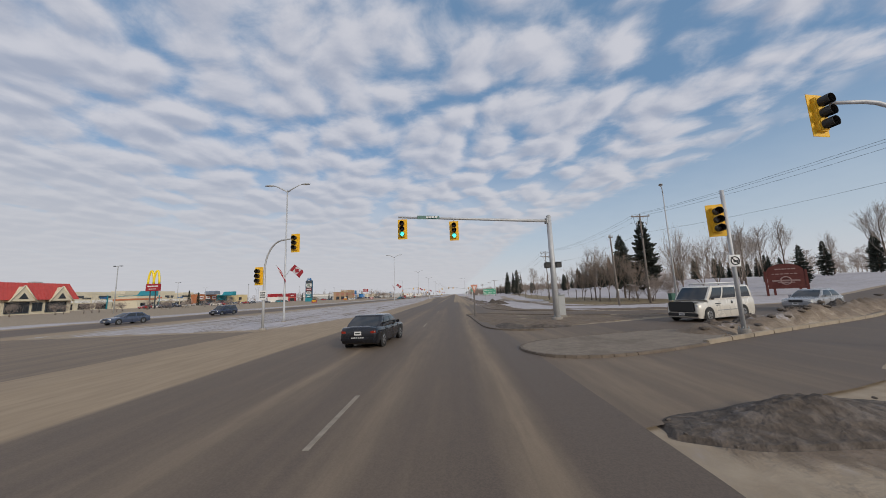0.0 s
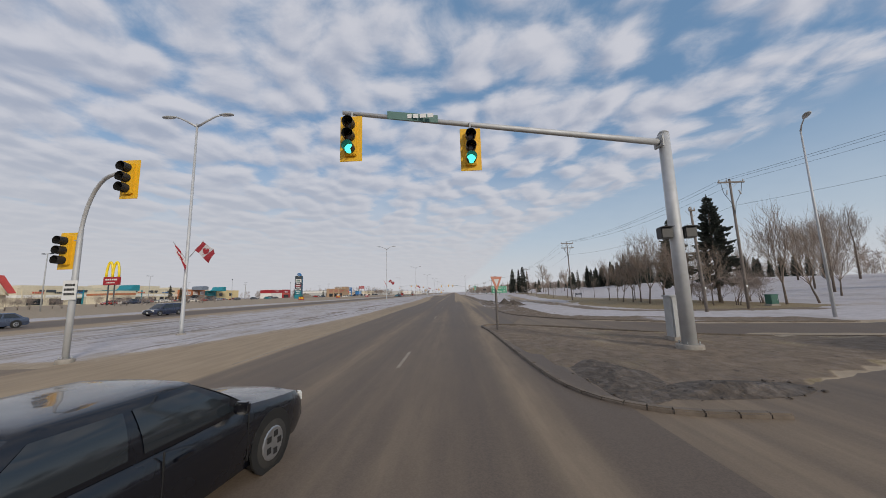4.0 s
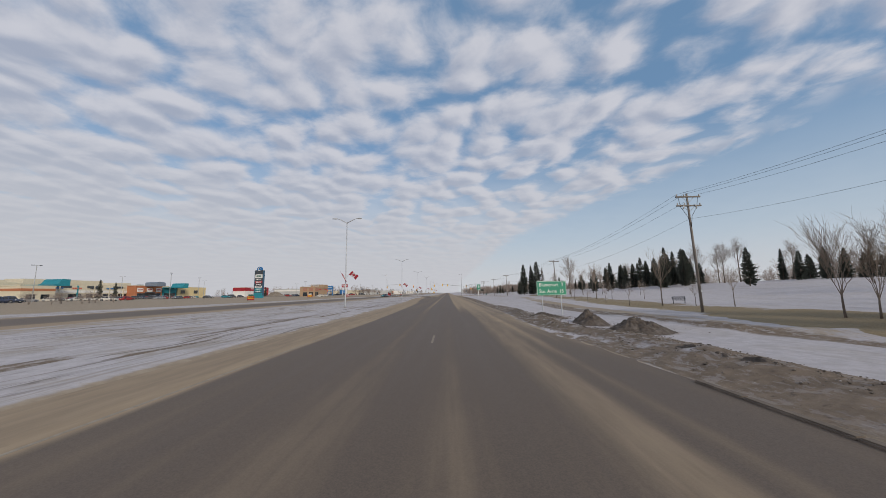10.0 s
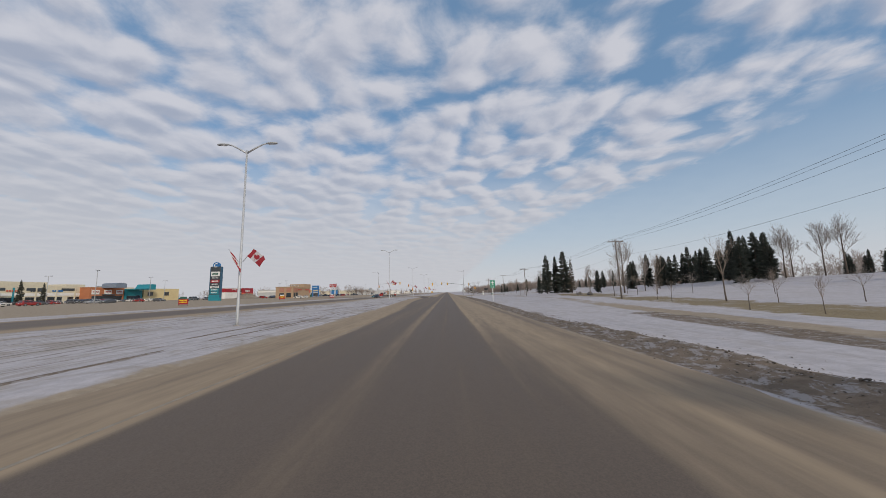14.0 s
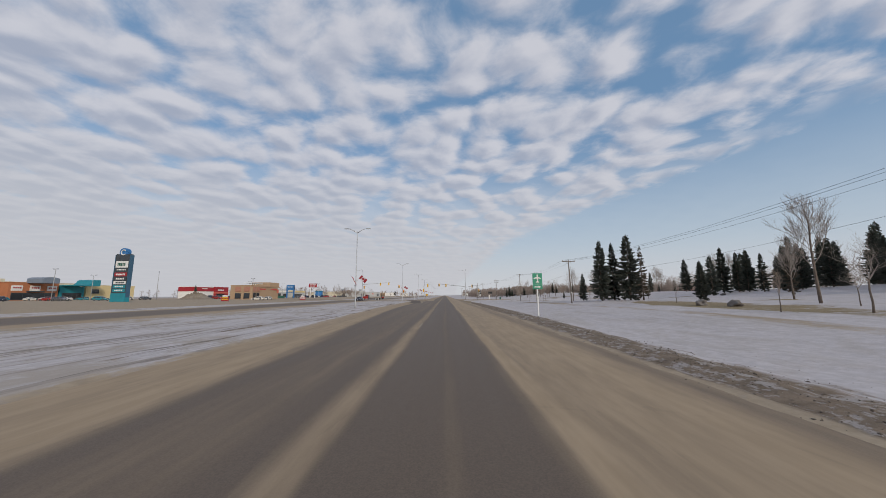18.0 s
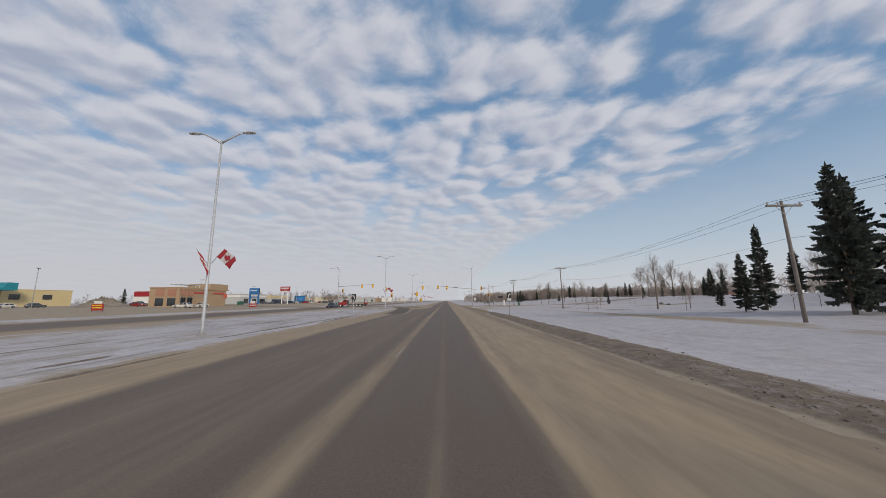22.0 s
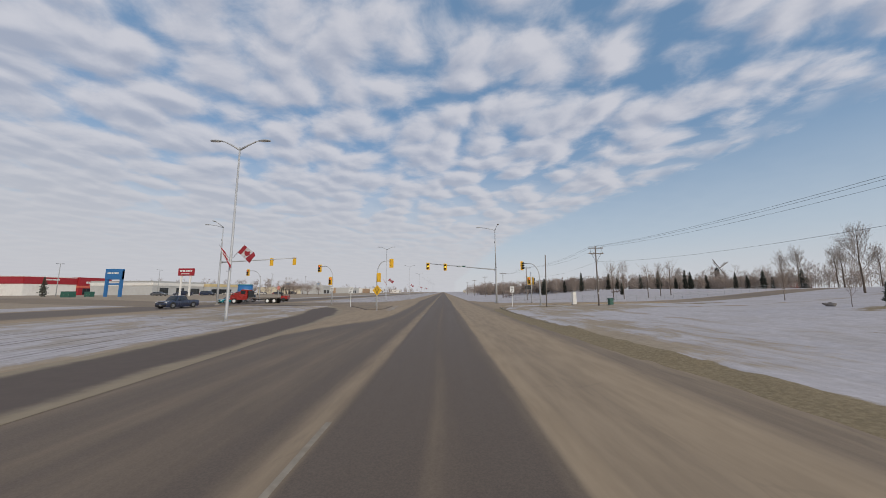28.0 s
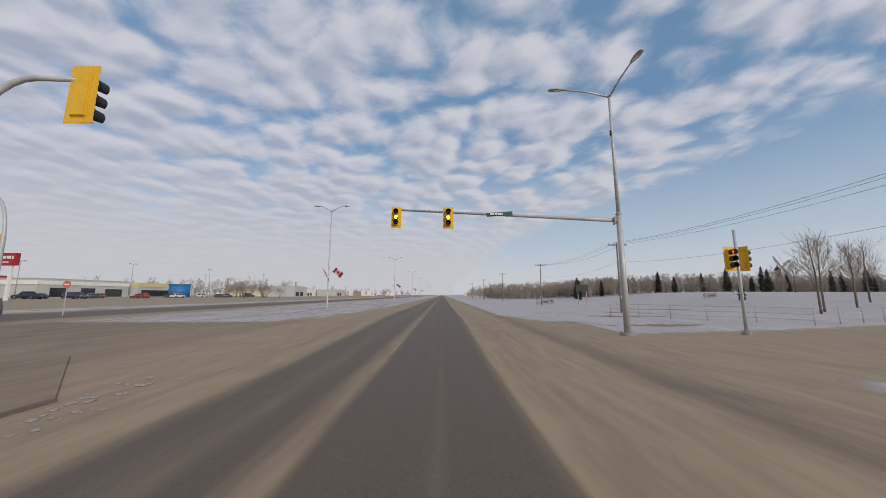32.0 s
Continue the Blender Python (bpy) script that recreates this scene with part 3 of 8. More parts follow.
def ground_height(x, y):
    d = paved_depth(x, y)
    z = land(x, y)
    out = smoothstep(0.3, -1.2, d)
    rough = 0.05 + 0.10 * (fbm(x * 0.7, y * 0.35, 4) - 0.45) + 0.16 * (fbm(x * 1.9, y * 1.5, 2) - 0.5) * np.exp(-((x - right_edge(y) - 1.5) / 1.5) ** 2)
    # packed ruts along the median and verge
    rut = 0.05 * (vnoise(x * 1.7, y * 0.06) - 0.5) + 0.04 * (vnoise(x * 3.1 + 40, y * 0.1) - 0.5)
    # ploughed ridge along the right edge, heavier at the piles
    e = x - right_edge(y)
    ridge = np.exp(-((e - 1.6 - 0.9 * smoothstep(66, 58, y)) / 0.8) ** 2) * (0.10 + 0.24 * fbm(x * 0.9, y * 0.5, 4)) * smoothstep(38, 46, y) * (1 - smoothstep(236, 246, y)) * (1 - 0.6 * smoothstep(84, 100, y))
    pile = np.exp(-(((x - 6.2) / 2.3) ** 2 + ((y - 69.0) / 3.0) ** 2)) * 0.2
    pile = pile + np.exp(-(((x - 6.1) / 0.9) ** 2 + ((y - 54.0) / 5) ** 2)) * 0.25 + np.exp(-(seg_dist(x, y, [(18, 59), (13.4, 62), (12.6, 72)]) / 0.9) ** 2) * 0.22
    pile = pile + np.exp(-(((x - 5.6) / 1.9) ** 2 + ((y - 5.5) / 0.8) ** 2)) * 0.8
    # heaps on the divider of the side street
    heap = np.exp(-(seg_dist(x, y, [(10.5, 15.3), (16, 17.4), (30, 24.5)]) / 0.9) ** 2) * (0.18 + 0.3 * fbm(x * 0.8, y * 0.8, 3)) * (1 + smoothstep(14, 20, x))
    lumps = (pile + heap) * (0.35 + 1.3 * fbm(x * 1.3 + 3, y * 1.3, 4))
    z = z + out * (rough + rut + ridge) + lumps * smoothstep(0.6, -0.4, d)
    berm = np.exp(-((x - left_edge(y) + 1.0) / 0.8) ** 2) * 0.10 * fbm(x * 0.8 + 9, y * 0.25, 3)
    z = z + berm * out
    sunk = smoothstep(0.0, 0.7, d)
    return z * (1 - sunk) + (land(x, y) - 0.06) * sunk


def build_ground():
    xs = np.concatenate([[-2400, -1500, -1000, -700, -500, -400, -320, -260], np.arange(-220, -110, 8), np.arange(-110, -56, 3), np.arange(-56, -22, 1.0), np.arange(-22, 26, 0.42), np.arange(26, 60, 1.0), np.arange(60, 130, 3), [140, 160, 190, 230, 280, 350, 450, 600, 800, 1100, 1500, 2400]])
    ys = np.concatenate([[-600, -300, -150, -80, -50, -30], np.arange(-20, 100, 0.55), np.arange(100, 300, 0.8), np.arange(300, 400, 2.5), np.arange(400, 700, 10), np.arange(700, 1200, 50), [1300, 1600, 2000, 2600, 3400]])
    X, Y = np.meshgrid(xs, ys)
    Z = ground_height(X, Y)
    n, k = X.shape
    verts = np.stack([X, Y, Z], -1).reshape(-1, 3)
    idx = np.arange(n * k).reshape(n, k)
    quads = np.stack([idx[:-1, :-1], idx[:-1, 1:], idx[1:, 1:], idx[1:, :-1]], -1).reshape(-1, 4)
    me = bpy.data.meshes.new("ground")
    me.vertices.add(len(verts))
    me.vertices.foreach_set("co", verts.ravel())
    me.loops.add(quads.size)
    me.loops.foreach_set("vertex_index", quads.ravel().astype(np.int32))
    me.polygons.add(len(quads))
    me.polygons.foreach_set("loop_start", np.arange(0, quads.size, 4, dtype=np.int32))
    me.polygons.foreach_set("loop_total", np.full(len(quads), 4, np.int32))
    me.update(calc_edges=True)
    me.polygons.foreach_set("use_smooth", [True] * len(quads))
    d = paved_depth(X, Y)
    e = X - right_edge(Y)
    flat = lambda a: np.asarray(a, float).ravel()
    # ploughed dirt along the right verge, at the piles, on the islands
    south = smoothstep(130, 95, Y)
    dirt = np.exp(-((e - 1.6 + 0.5 * south - 1.4 * smoothstep(66, 58, Y)) / (1.05 - 0.3 * south + 0.3 * vnoise(X * 0.1, Y * 0.35))) ** 4) * (0.95 + 0.2 * vnoise(X * 0.2, Y * 0.05)) * smoothstep(36, 46, Y) * smoothstep(254, 246, Y)
    for hx, hy, hw, hl in ((5.7, 69.6, 2.2, 2.9), (7.4, 65.6, 1.7, 2.0), (8.0, 61.6, 2.3, 1.8), (5.0, 65.0, 1.2, 2.4)):
        dirt = np.maximum(dirt, 0.85 * np.exp(-(((X - hx) / hw) ** 2 + ((Y - hy) / hl) ** 2)))
    dirt = np.maximum(dirt, 0.85 * np.exp(-(((X - 5.6) / 2.9) ** 2 + ((Y - 5.2) / 1.5) ** 2)) + 0.2 * ((X > 2) & (Y < 4)))
    dirt = np.maximum(dirt, 0.62 * np.exp(-(seg_dist(X, Y, [(9, 14), (16, 17.4), (30, 24.5)]) / 2.2) ** 2))
    dirt = np.maximum(dirt, 0.85 * np.exp(-(seg_dist(X, Y, [(13.4, 62), (12.4, 82), (13.6, 98)]) / 1.5) ** 2))
    dirt = np.maximum(dirt, (0.52 + 0.4 * vnoise(X * 0.7, Y * 0.5)) * poly_in(X, Y, [(4.0, 62), (5.8, 54), (6.4, 47.6), (7.8, 44.3), (8.5, 41.1), (10.3, 39.2), (12.8, 37.8), (21, 34.5), (21, 31.5), (13.8, 33.3), (9.9, 35.8), (7.8, 37.5), (5.6, 41), (4.3, 46)]))
    dirt = np.maximum(dirt, (0.26 + 0.42 * vnoise(X * 0.9, Y * 0.3 + 2)) * np.exp(-((e - 1.2) / 1.3) ** 4) * smoothstep(44, 50, Y) * smoothstep(80, 70, Y))
    dirt = np.maximum(dirt, (0.45 + 0.4 * vnoise(X * 0.8 + 4, Y * 0.6)) * poly_in(X, Y, [(1.8, 20.5), (1.3, 33.8), (2.2, 34.3), (5.4, 32.3), (9.4, 28.6), (14, 26.7), (22, 25.7), (14, 24), (6, 20)]))
    dirt = np.maximum(dirt, 0.62 * np.exp(-(seg_dist(X, Y, [(2.3, 20.5), (2.1, 26), (1.9, 32.6)]) / 0.75) ** 2))
    dirt = np.maximum(dirt, 0.85 * np.exp(-(seg_dist(X, Y, [(28, 40), (19, 42.9), (15.8, 44.6), (14.2, 48.5), (14.4, 56), (13.4, 64)]) / 1.5) ** 2))
    dirt = dirt * (1 - 0.75 * smoothstep(185, 205, Y)) * (1 - (0.2 - 0.6 * (vnoise(X * 1.3, Y * 0.9) - 0.4)) * smoothstep(88, 100, Y) * smoothstep(160, 130, Y))
    dirt = np.maximum(dirt, (0.20 + 0.46 * vnoise(X * 1.6, Y * 0.8)) * np.exp(-((e - 1.9) / 1.6) ** 4) * smoothstep(88, 100, Y) * smoothstep(205, 185, Y))
    dirt = np.maximum(dirt, 0.55 * np.exp(-(((X - 2.4) / 2.0) ** 2 + ((Y - 33.4) / 2.0) ** 2)))
    for rx, rw in ((-16.1, 0.26), (-15.3, 0.2), (-13.8, 0.24)):
        wave = rx + 0.5 * (vnoise(Y * 0.05, Y * 0 + rx) - 0.5)
        dirt = np.maximum(dirt, 0.95 * np.exp(-((X - wave) / rw) ** 2) * smoothstep(0.3, 0.55, vnoise(X * 0 + rx, Y * 0.22)) * smoothstep(30, 40, Y) * smoothstep(215, 190, Y))
    sand = 0.72 * smoothstep(-1.3, -0.2, d) * (1 - 0.6 * south * (e > 0.25) * (e < 1.6) * smoothstep(46, 60, Y) * (0.4 + 0.9 * vnoise(X * 0.8, Y * 0.25)))
    sand = np.maximum(sand, 0.75 * smoothstep(1.5, 0.8, e) * (e > -1) * smoothstep(70, 88, Y) * smoothstep(205, 190, Y))
    sand = np.maximum(sand, 0.85 * poly_in(X, Y, [(1.5, 19), (1.0, 34), (6, 33.5), (14, 27.5), (26, 25.5), (14, 23.5), (5, 19.5)]))
    sand = np.maximum(sand, 0.52 * smoothstep(-22, -33, X) * smoothstep(-60, -50, X) * (0.55 + 0.7 * vnoise(X * 0.1, Y * 0.03)))
    sand = np.maximum(sand, 0.58 * poly_in(X, Y, [(-24, 236), (-24, 256), (-40, 256), (-40, 236)]))
    sand = np.maximum(sand, (0.30 + 0.5 * vnoise(X * 0.2 + 5, Y * 0.07)) * np.exp(-(seg_dist(X, Y, PATHWAY) / 1.7) ** 4))
    sand = np.maximum(sand, (0.33 + 0.42 * vnoise(X * 0.35 + 7, Y * 0.18)) * smoothstep(22, 8, X) * smoothstep(4.0, 4.6, X) * smoothstep(205, 222, Y) * smoothstep(262, 255, Y))
    sand = np.maximum(sand, (0.50 + 0.2 * vnoise(X * 0.4, Y * 0.4 + 9)) * poly_in(X, Y, [(5, 246), (14, 259), (30, 265), (30, 252), (10, 238)]))
    sand = np.maximum(sand, (0.34 + 0.42 * vnoise(X * 0.3, Y * 0.2 + 3)) * smoothstep(-13, -16, X) * smoothstep(-30, -24, X) * smoothstep(214, 232, Y) * smoothstep(264, 256, Y))
    sand = np.maximum(sand, 0.75 * (X < -58) * (X > -280) * smoothstep(-60, 20, Y))
    grass = 0.62 * poly_in(X, Y, [(2.0, 20), (1.5, 33), (5, 32.5), (13, 27), (24, 25.2), (14, 23.8), (6, 20)])
    grass = np.maximum(grass, 0.95 * np.exp(-((e - 0.7) / (1.2 - 0.25 * smoothstep(205, 220, Y))) ** 4) * smoothstep(180, 205, Y) * smoothstep(256, 248, Y))
    grass = np.maximum(grass, 0.72 * np.exp(-(((X - 23.0 - 0.085 * np.maximum(Y - 90, 0)) / 3.9) ** 4)) * smoothstep(44, 52, Y) * smoothstep(172, 150, Y))
    grass = np.maximum(grass, 0.80 * poly_in(X, Y, [(24, 39.5), (17.5, 46), (16.0, 56), (19, 72), (28, 72), (34, 47), (33, 42)]))
    grass = np.maximum(grass, 0.68 * np.exp(-(((X - 36) / 9) ** 2 + ((Y - 232) / 7) ** 2)))
    grass = np.maximum(grass, 0.62 * np.exp(-(((X - 31) / 8) ** 2 + ((Y - 166) / 8) ** 2)))
    for gx, gy, gw, gh in ((27, 198, 5, 4), (30, 214, 7, 3), (50, 222, 9, 5), (33, 186, 6, 3), (24, 222, 6, 2.5), (44, 150, 5, 3), (60, 190, 10, 4), (16, 284, 6, 1.6), (20, 292, 9, 2), (30, 300, 14, 2), (14, 274, 7, 1.2), (42, 262, 8, 2.2), (13, 254, 4, 2.5)):
        grass = np.maximum(grass, 0.74 * np.exp(-(((X - gx) / gw) ** 2 + ((Y - gy) / gh) ** 2)))
    for key, val in (("dirt", dirt), ("sand", sand), ("grass", grass)):
        me.attributes.new(key, "FLOAT", "POINT").data.foreach_set("value", flat(val))
    me.materials.append(GROUND)
    ob = new("ground", me)
    tagged(ob, "flat winter ground with trampled snow, sand, dirt and dry grass", "ground", kind="structure")


build_ground()


def sheet(name, rows, mat, label, z=0.0):
    """A paved sheet from rows of (left, right, y), divided across so that it can follow the land."""
    me = bpy.data.meshes.new(name)
    vs, fs, cols = [], [], 9
    for a, b, y in rows:
        for k in range(cols):
            x = a + (b - a) * k / (cols - 1)
            vs.append((x, y, float(land(x, y)) + z))
    for r in range(len(rows) - 1):
        for k in range(cols - 1):
            i = r * cols + k
            fs.append((i, i + 1, i + cols + 1, i + cols))
    me.from_pydata(vs, [], fs)
    me.materials.append(mat)
    return tagged(new(name, me), label, "road", kind="structure")


def ribbon(name, pts, half, mat, label, z):
    """A paved strip along a centre line."""
    me = bpy.data.meshes.new(name)
    dense = []
    for (ax, ay), (bx, by) in zip(pts, pts[1:]):
        n = max(2, int(math.hypot(bx - ax, by - ay) / 2.5))
        dense += [(ax + (bx - ax) * k / n, ay + (by - ay) * k / n) for k in range(n)]
    dense.append(pts[-1])
    vs, fs = [], []
    for i, (x, y) in enumerate(dense):
        a, b = dense[max(i - 1, 0)], dense[min(i + 1, len(dense) - 1)]
        d = Vector((b[0] - a[0], b[1] - a[1])).normalized()
        for k in range(5):
            o = (k / 4 - 0.5) * 2 * half
            px, py = x - d.y * o, y + d.x * o
            vs.append((px, py, float(land(px, py)) + z))
    for r in range(len(dense) - 1):
        for k in range(4):
            i = r * 5 + k
            fs.append((i, i + 5, i + 6, i + 1))
    me.from_pydata(vs, [], fs)
    me.materials.append(mat)
    return tagged(new(name, me), label, "road", kind="structure")


YS = list(range(-60, 330, 4)) + list(range(330, 700, 30)) + [800, 1000, 1400, 2000, 2600]
sheet("road_northbound", [(float(left_edge(y)) - 0.8, float(right_edge(y)) + 0.6, y) for y in YS], ASPHALT, "grey-brown asphalt carriageway with dark wheel tracks and sanded edges", 0.012)
sheet("road_southbound", [(-52, -34, y) for y in YS], ASPHALT_SB, "dusty asphalt carriageway beyond the snowy median", 0.012)
sheet("crossing_pad_south", [(-53, 2.6, y) for y in range(-12, 26, 4)], ASPHALT_X, "sanded asphalt of the first road crossing", 0.004)
sheet("crossing_pad_north", [(-53, 8.5, y) for y in range(258, 279, 4)], ASPHALT_B, "sanded asphalt of the second road crossing", 0.004)
for nm, (pts, half), z in zip(("side_street_lane_out", "side_street_lane_in", "slip_lane", "side_street_north", "side_street_west_north", "side_street_west_south", "slip_lane_edge"), LANES, (-0.004, -0.008, -0.012, -0.004, -0.008, -0.008, -0.016)):
    ribbon(nm, pts, half + 0.5, ASPHALT_B if "north" in nm else ASPHALT_X, "sanded asphalt side carriageway between snow banks", z)


def turning_lane(pts, half):
    """The dark, worn lane that bends off to the left between the snow and the island; sand lies along both of its edges."""
    m = bpy.data.materials.new("worn_turning_asphalt")
    m.use_nodes = True
    w = Tree(m.node_tree)
    co = w.n("ShaderNodeTexCoord").outputs["Object"]
    a = w.n("ShaderNodeAttribute", attribute_name="across").outputs["Fac"]
    fine = w.noise(co, 2.0, 6.0, 0.65)
    slow = w.noise(co, 0.22, 3.0, 0.6)
    edge = w.math("ABSOLUTE", w.math("SUBTRACT", w.math("ADD", a, w.math("MULTIPLY", w.math("SUBTRACT", slow, 0.5), 0.25)), 0.5))
    s = w.math("ADD", w.smooth(edge, 0.25, 0.47), w.math("MULTIPLY", w.math("SUBTRACT", fine, 0.5), 0.5))
    streak = w.smooth(w.math("ABSOLUTE", w.math("SUBTRACT", a, 0.46)), 0.0, 0.12, 0.08, 0.0)
    c = w.mix(w.smooth(w.math("ADD", s, streak), 0.05, 0.95), w.mix(fine, (0.094, 0.072, 0.059), (0.132, 0.102, 0.084)), w.mix(fine, (0.25, 0.20, 0.135), (0.34, 0.275, 0.19)))
    bsdf = w.n("ShaderNodeBsdfPrincipled", {"Base Color": c, "Roughness": 0.8, "Specular IOR Level": 0.3})
    w.t.links.new(w.n("ShaderNodeBump", {"Height": fine, "Strength": 0.25, "Distance": 0.02}).outputs[0], bsdf.inputs["Normal"])
    w.t.links.new(bsdf.outputs[0], w.n("ShaderNodeOutputMaterial").inputs[0])
    dense = []
    for i in range(len(pts) - 1):
        p0, p1, p2, p3 = (Vector(pts[max(0, min(len(pts) - 1, i + k))]) for k in (-1, 0, 1, 2))
        for k in range(8):
            t = k / 8
            dense.append(0.5 * (2 * p1 + (p2 - p0) * t + (2 * p0 - 5 * p1 + 4 * p2 - p3) * t * t + (3 * p1 - p0 - 3 * p2 + p3) * t**3))
    dense.append(Vector(pts[-1]))
    vs, fs, av = [], [], []
    for i, p in enumerate(dense):
        d = (dense[min(i + 1, len(dense) - 1)] - dense[max(i - 1, 0)]).normalized()
        for k in range(9):
            o = (k / 4 - 1) * half
            vs.append((p.x + d.y * o, p.y - d.x * o, 0.019))
            av.append(k / 8)
    for r in range(len(dense) - 1):
        for k in range(8):
            i = r * 9 + k
            fs.append((i, i + 1, i + 10, i + 9))
    me = bpy.data.meshes.new("turning_lane")
    me.from_pydata(vs, [], fs)
    me.attributes.new("across", "FLOAT", "POINT").data.foreach_set("value", av)
    me.materials.append(m)
    tagged(new("turning_lane", me), "dark worn asphalt turning lane bending off between sand", "road", kind="structure")


turning_lane([(-11.2, 198), (-11.4, 204), (-12.1, 215), (-13.4, 228), (-14.9, 239), (-18.0, 249), (-22.8, 256.5), (-29, 262), (-37, 264.5)], 2.3)


# ---------------------------------------------------------------- lamps, signals, poles, signs
def gz(x, y):
    """Height of the walked surface at a place."""
    return float(ground_height(np.array([float(x)]), np.array([float(y)]))[0]) if float(paved_depth(np.array([float(x)]), np.array([float(y)]))[0]) < 0.25 else float(land(x, y)) + 0.012


def cobra_head(name, at, rz, parent):
    """A flattened roadway lamp head with its glass below; points along +x."""
    bm = bm_new()
    prof = [(0.0, 0.06, 0.05), (0.15, 0.12, 0.08), (0.5, 0.19, 0.11), (0.85, 0.16, 0.09), (0.98, 0.06, 0.04)]
    rings = []
    for x, w, h in prof:
        rings.append([bm.verts.new((x, w * math.cos(a), h * math.sin(a) * (1.0 if math.sin(a) > 0 else 0.6))) for a in [k * math.tau / 10 for k in range(10)]])
    for a, b in zip(rings, rings[1:]):
        for k in range(10):
            bm.faces.new((a[k], a[(k + 1) % 10], b[(k + 1) % 10], b[k]))
    bm.faces.new(rings[0][::-1])
    bm.faces.new(rings[-1])
    head = part(name, bm, GREYPAINT, parent, smooth=True)
    head.matrix_basis = pose(*at, 0, 0, rz)
    bm = bm_new()
    add_box(bm, (0.42, 0, -0.055), (0.42, 0.2, 0.03), bevel=0.012)
    part("lamp_glass", bm, CLEARLENS, head, "clear lamp glass")
    return head


def street_lamp_double():
    ob = thing("street_lamp", (0, 0, 0), 0, "tall galvanised street lamp with two arms in the median", "street lamp", "street lamps in the median")
    tube_part("base_flange", [(0, 0, -0.25), (0, 0, 0.06), (0, 0, 0.1)], [0.26, 0.26, 0.16], CONCRETE, ob, "concrete footing", 12)
    tube_part("pole", [(0, 0, 0.05), (0, 0, 0.5), (0, 0, 14.0)], [0.125, 0.11, 0.065], GALV, ob, seg=12)
    for s in (1, -1):
        pts = [(0.03 * s, 0, 13.8), (0.7 * s, 0, 14.2), (1.3 * s, 0, 14.5), (1.6 * s, 0, 14.55)]
        tube_part("arm", pts, [0.075, 0.065, 0.055, 0.05], GALV, ob)
        cobra_head("lamp_head", (1.5 * s, 0, 14.56), 0 if s > 0 else 180, ob)
    box_part("hand_hole_cover", (0, -0.135, 0.75), (0.1, 0.02, 0.22), GREYPAINT, ob, bevel=0.004)
    return ob


def maple_leaf(s):
    half = [(0, 0.5), (0.08, 0.33), (0.2, 0.38), (0.16, 0.12), (0.3, 0.25), (0.33, 0.17), (0.5, 0.19), (0.42, 0.04), (0.47, -0.02), (0.26, -0.2), (0.29, -0.28), (0.04, -0.25), (0.03, -0.5)]
    return [(x * s, y * s) for x, y in half] + [(-x * s, y * s) for x, y in half[::-1][:-1]]


def flag(at, lean, seed, limp):
    """A national flag on a short slanting staff; the cloth streams to +x."""
    ob = thing("flag", at, 0, "red and white maple leaf flag on a slanting staff" if limp < 0.8 else "limp red and white maple leaf flag on a slanting staff", "flag", "flags on the street lamps")
    tip = Vector((lean * 0.95, 0, 1.05))
    tube_part("staff", [(lean * 0.1, 0, 0), tip], 0.022, GALV, ob)
    rnd = random.Random(seed)
    ph = rnd.uniform(0, 6)
    d = Vector((lean * 0.95, 0, 1.05)).normalized()
    L, Hh = 1.45, 0.8
    hang = Vector((math.cos(limp), -0.25, -math.sin(limp))).normalized()

    def at_uv(u, v):
        p = tip - d * 0.05 - d * (v * Hh) * 0.95 + hang * (u * L)
        p += Vector((0, 0.16 * u * math.sin(7 * u + ph + 2.0 * v), -0.22 * u * u - 0.07 * u * math.sin(9 * u + ph)))
        return p

    for nm, u0, u1, mat in (("hoist_band", 0, 0.27, FLAGRED), ("white_band", 0.27, 0.73, FLAGWHITE), ("fly_band", 0.73, 1.0, FLAGRED)):
        bm = bm_new()
        nu, nv = 6, 5
        grid = [[[bm.verts.new(at_uv(u0 + (u1 - u0) * i / nu, j / nv) + Vector((0, o, 0))) for j in range(nv + 1)] for i in range(nu + 1)] for o in (-0.004, 0.004)]
        for g, flip in ((grid[0], False), (grid[1], True)):
            for i in range(nu):
                for j in range(nv):
                    q = (g[i][j], g[i + 1][j], g[i + 1][j + 1], g[i][j + 1])
                    bm.faces.new(q[::-1] if flip else q)
        part(nm, bm, mat, ob, "red cloth" if mat is FLAGRED else "white cloth", True)
    bm = bm_new()
    pts = maple_leaf(0.62)
    ring = [[bm.verts.new(at_uv(0.5 + x / L, 0.5 - y / Hh) + Vector((0, o, 0))) for x, y in pts] for o in (-0.014, 0.014)]
    cen = [bm.verts.new(at_uv(0.5, 0.5) + Vector((0, o, 0))) for o in (-0.014, 0.014)]
    for r, c in zip(ring, cen):
        for k in range(len(pts)):
            bm.faces.new((c, r[k], r[(k + 1) % len(pts)]))
    part("leaf", bm, FLAGRED, ob, "red maple leaf")
    return ob


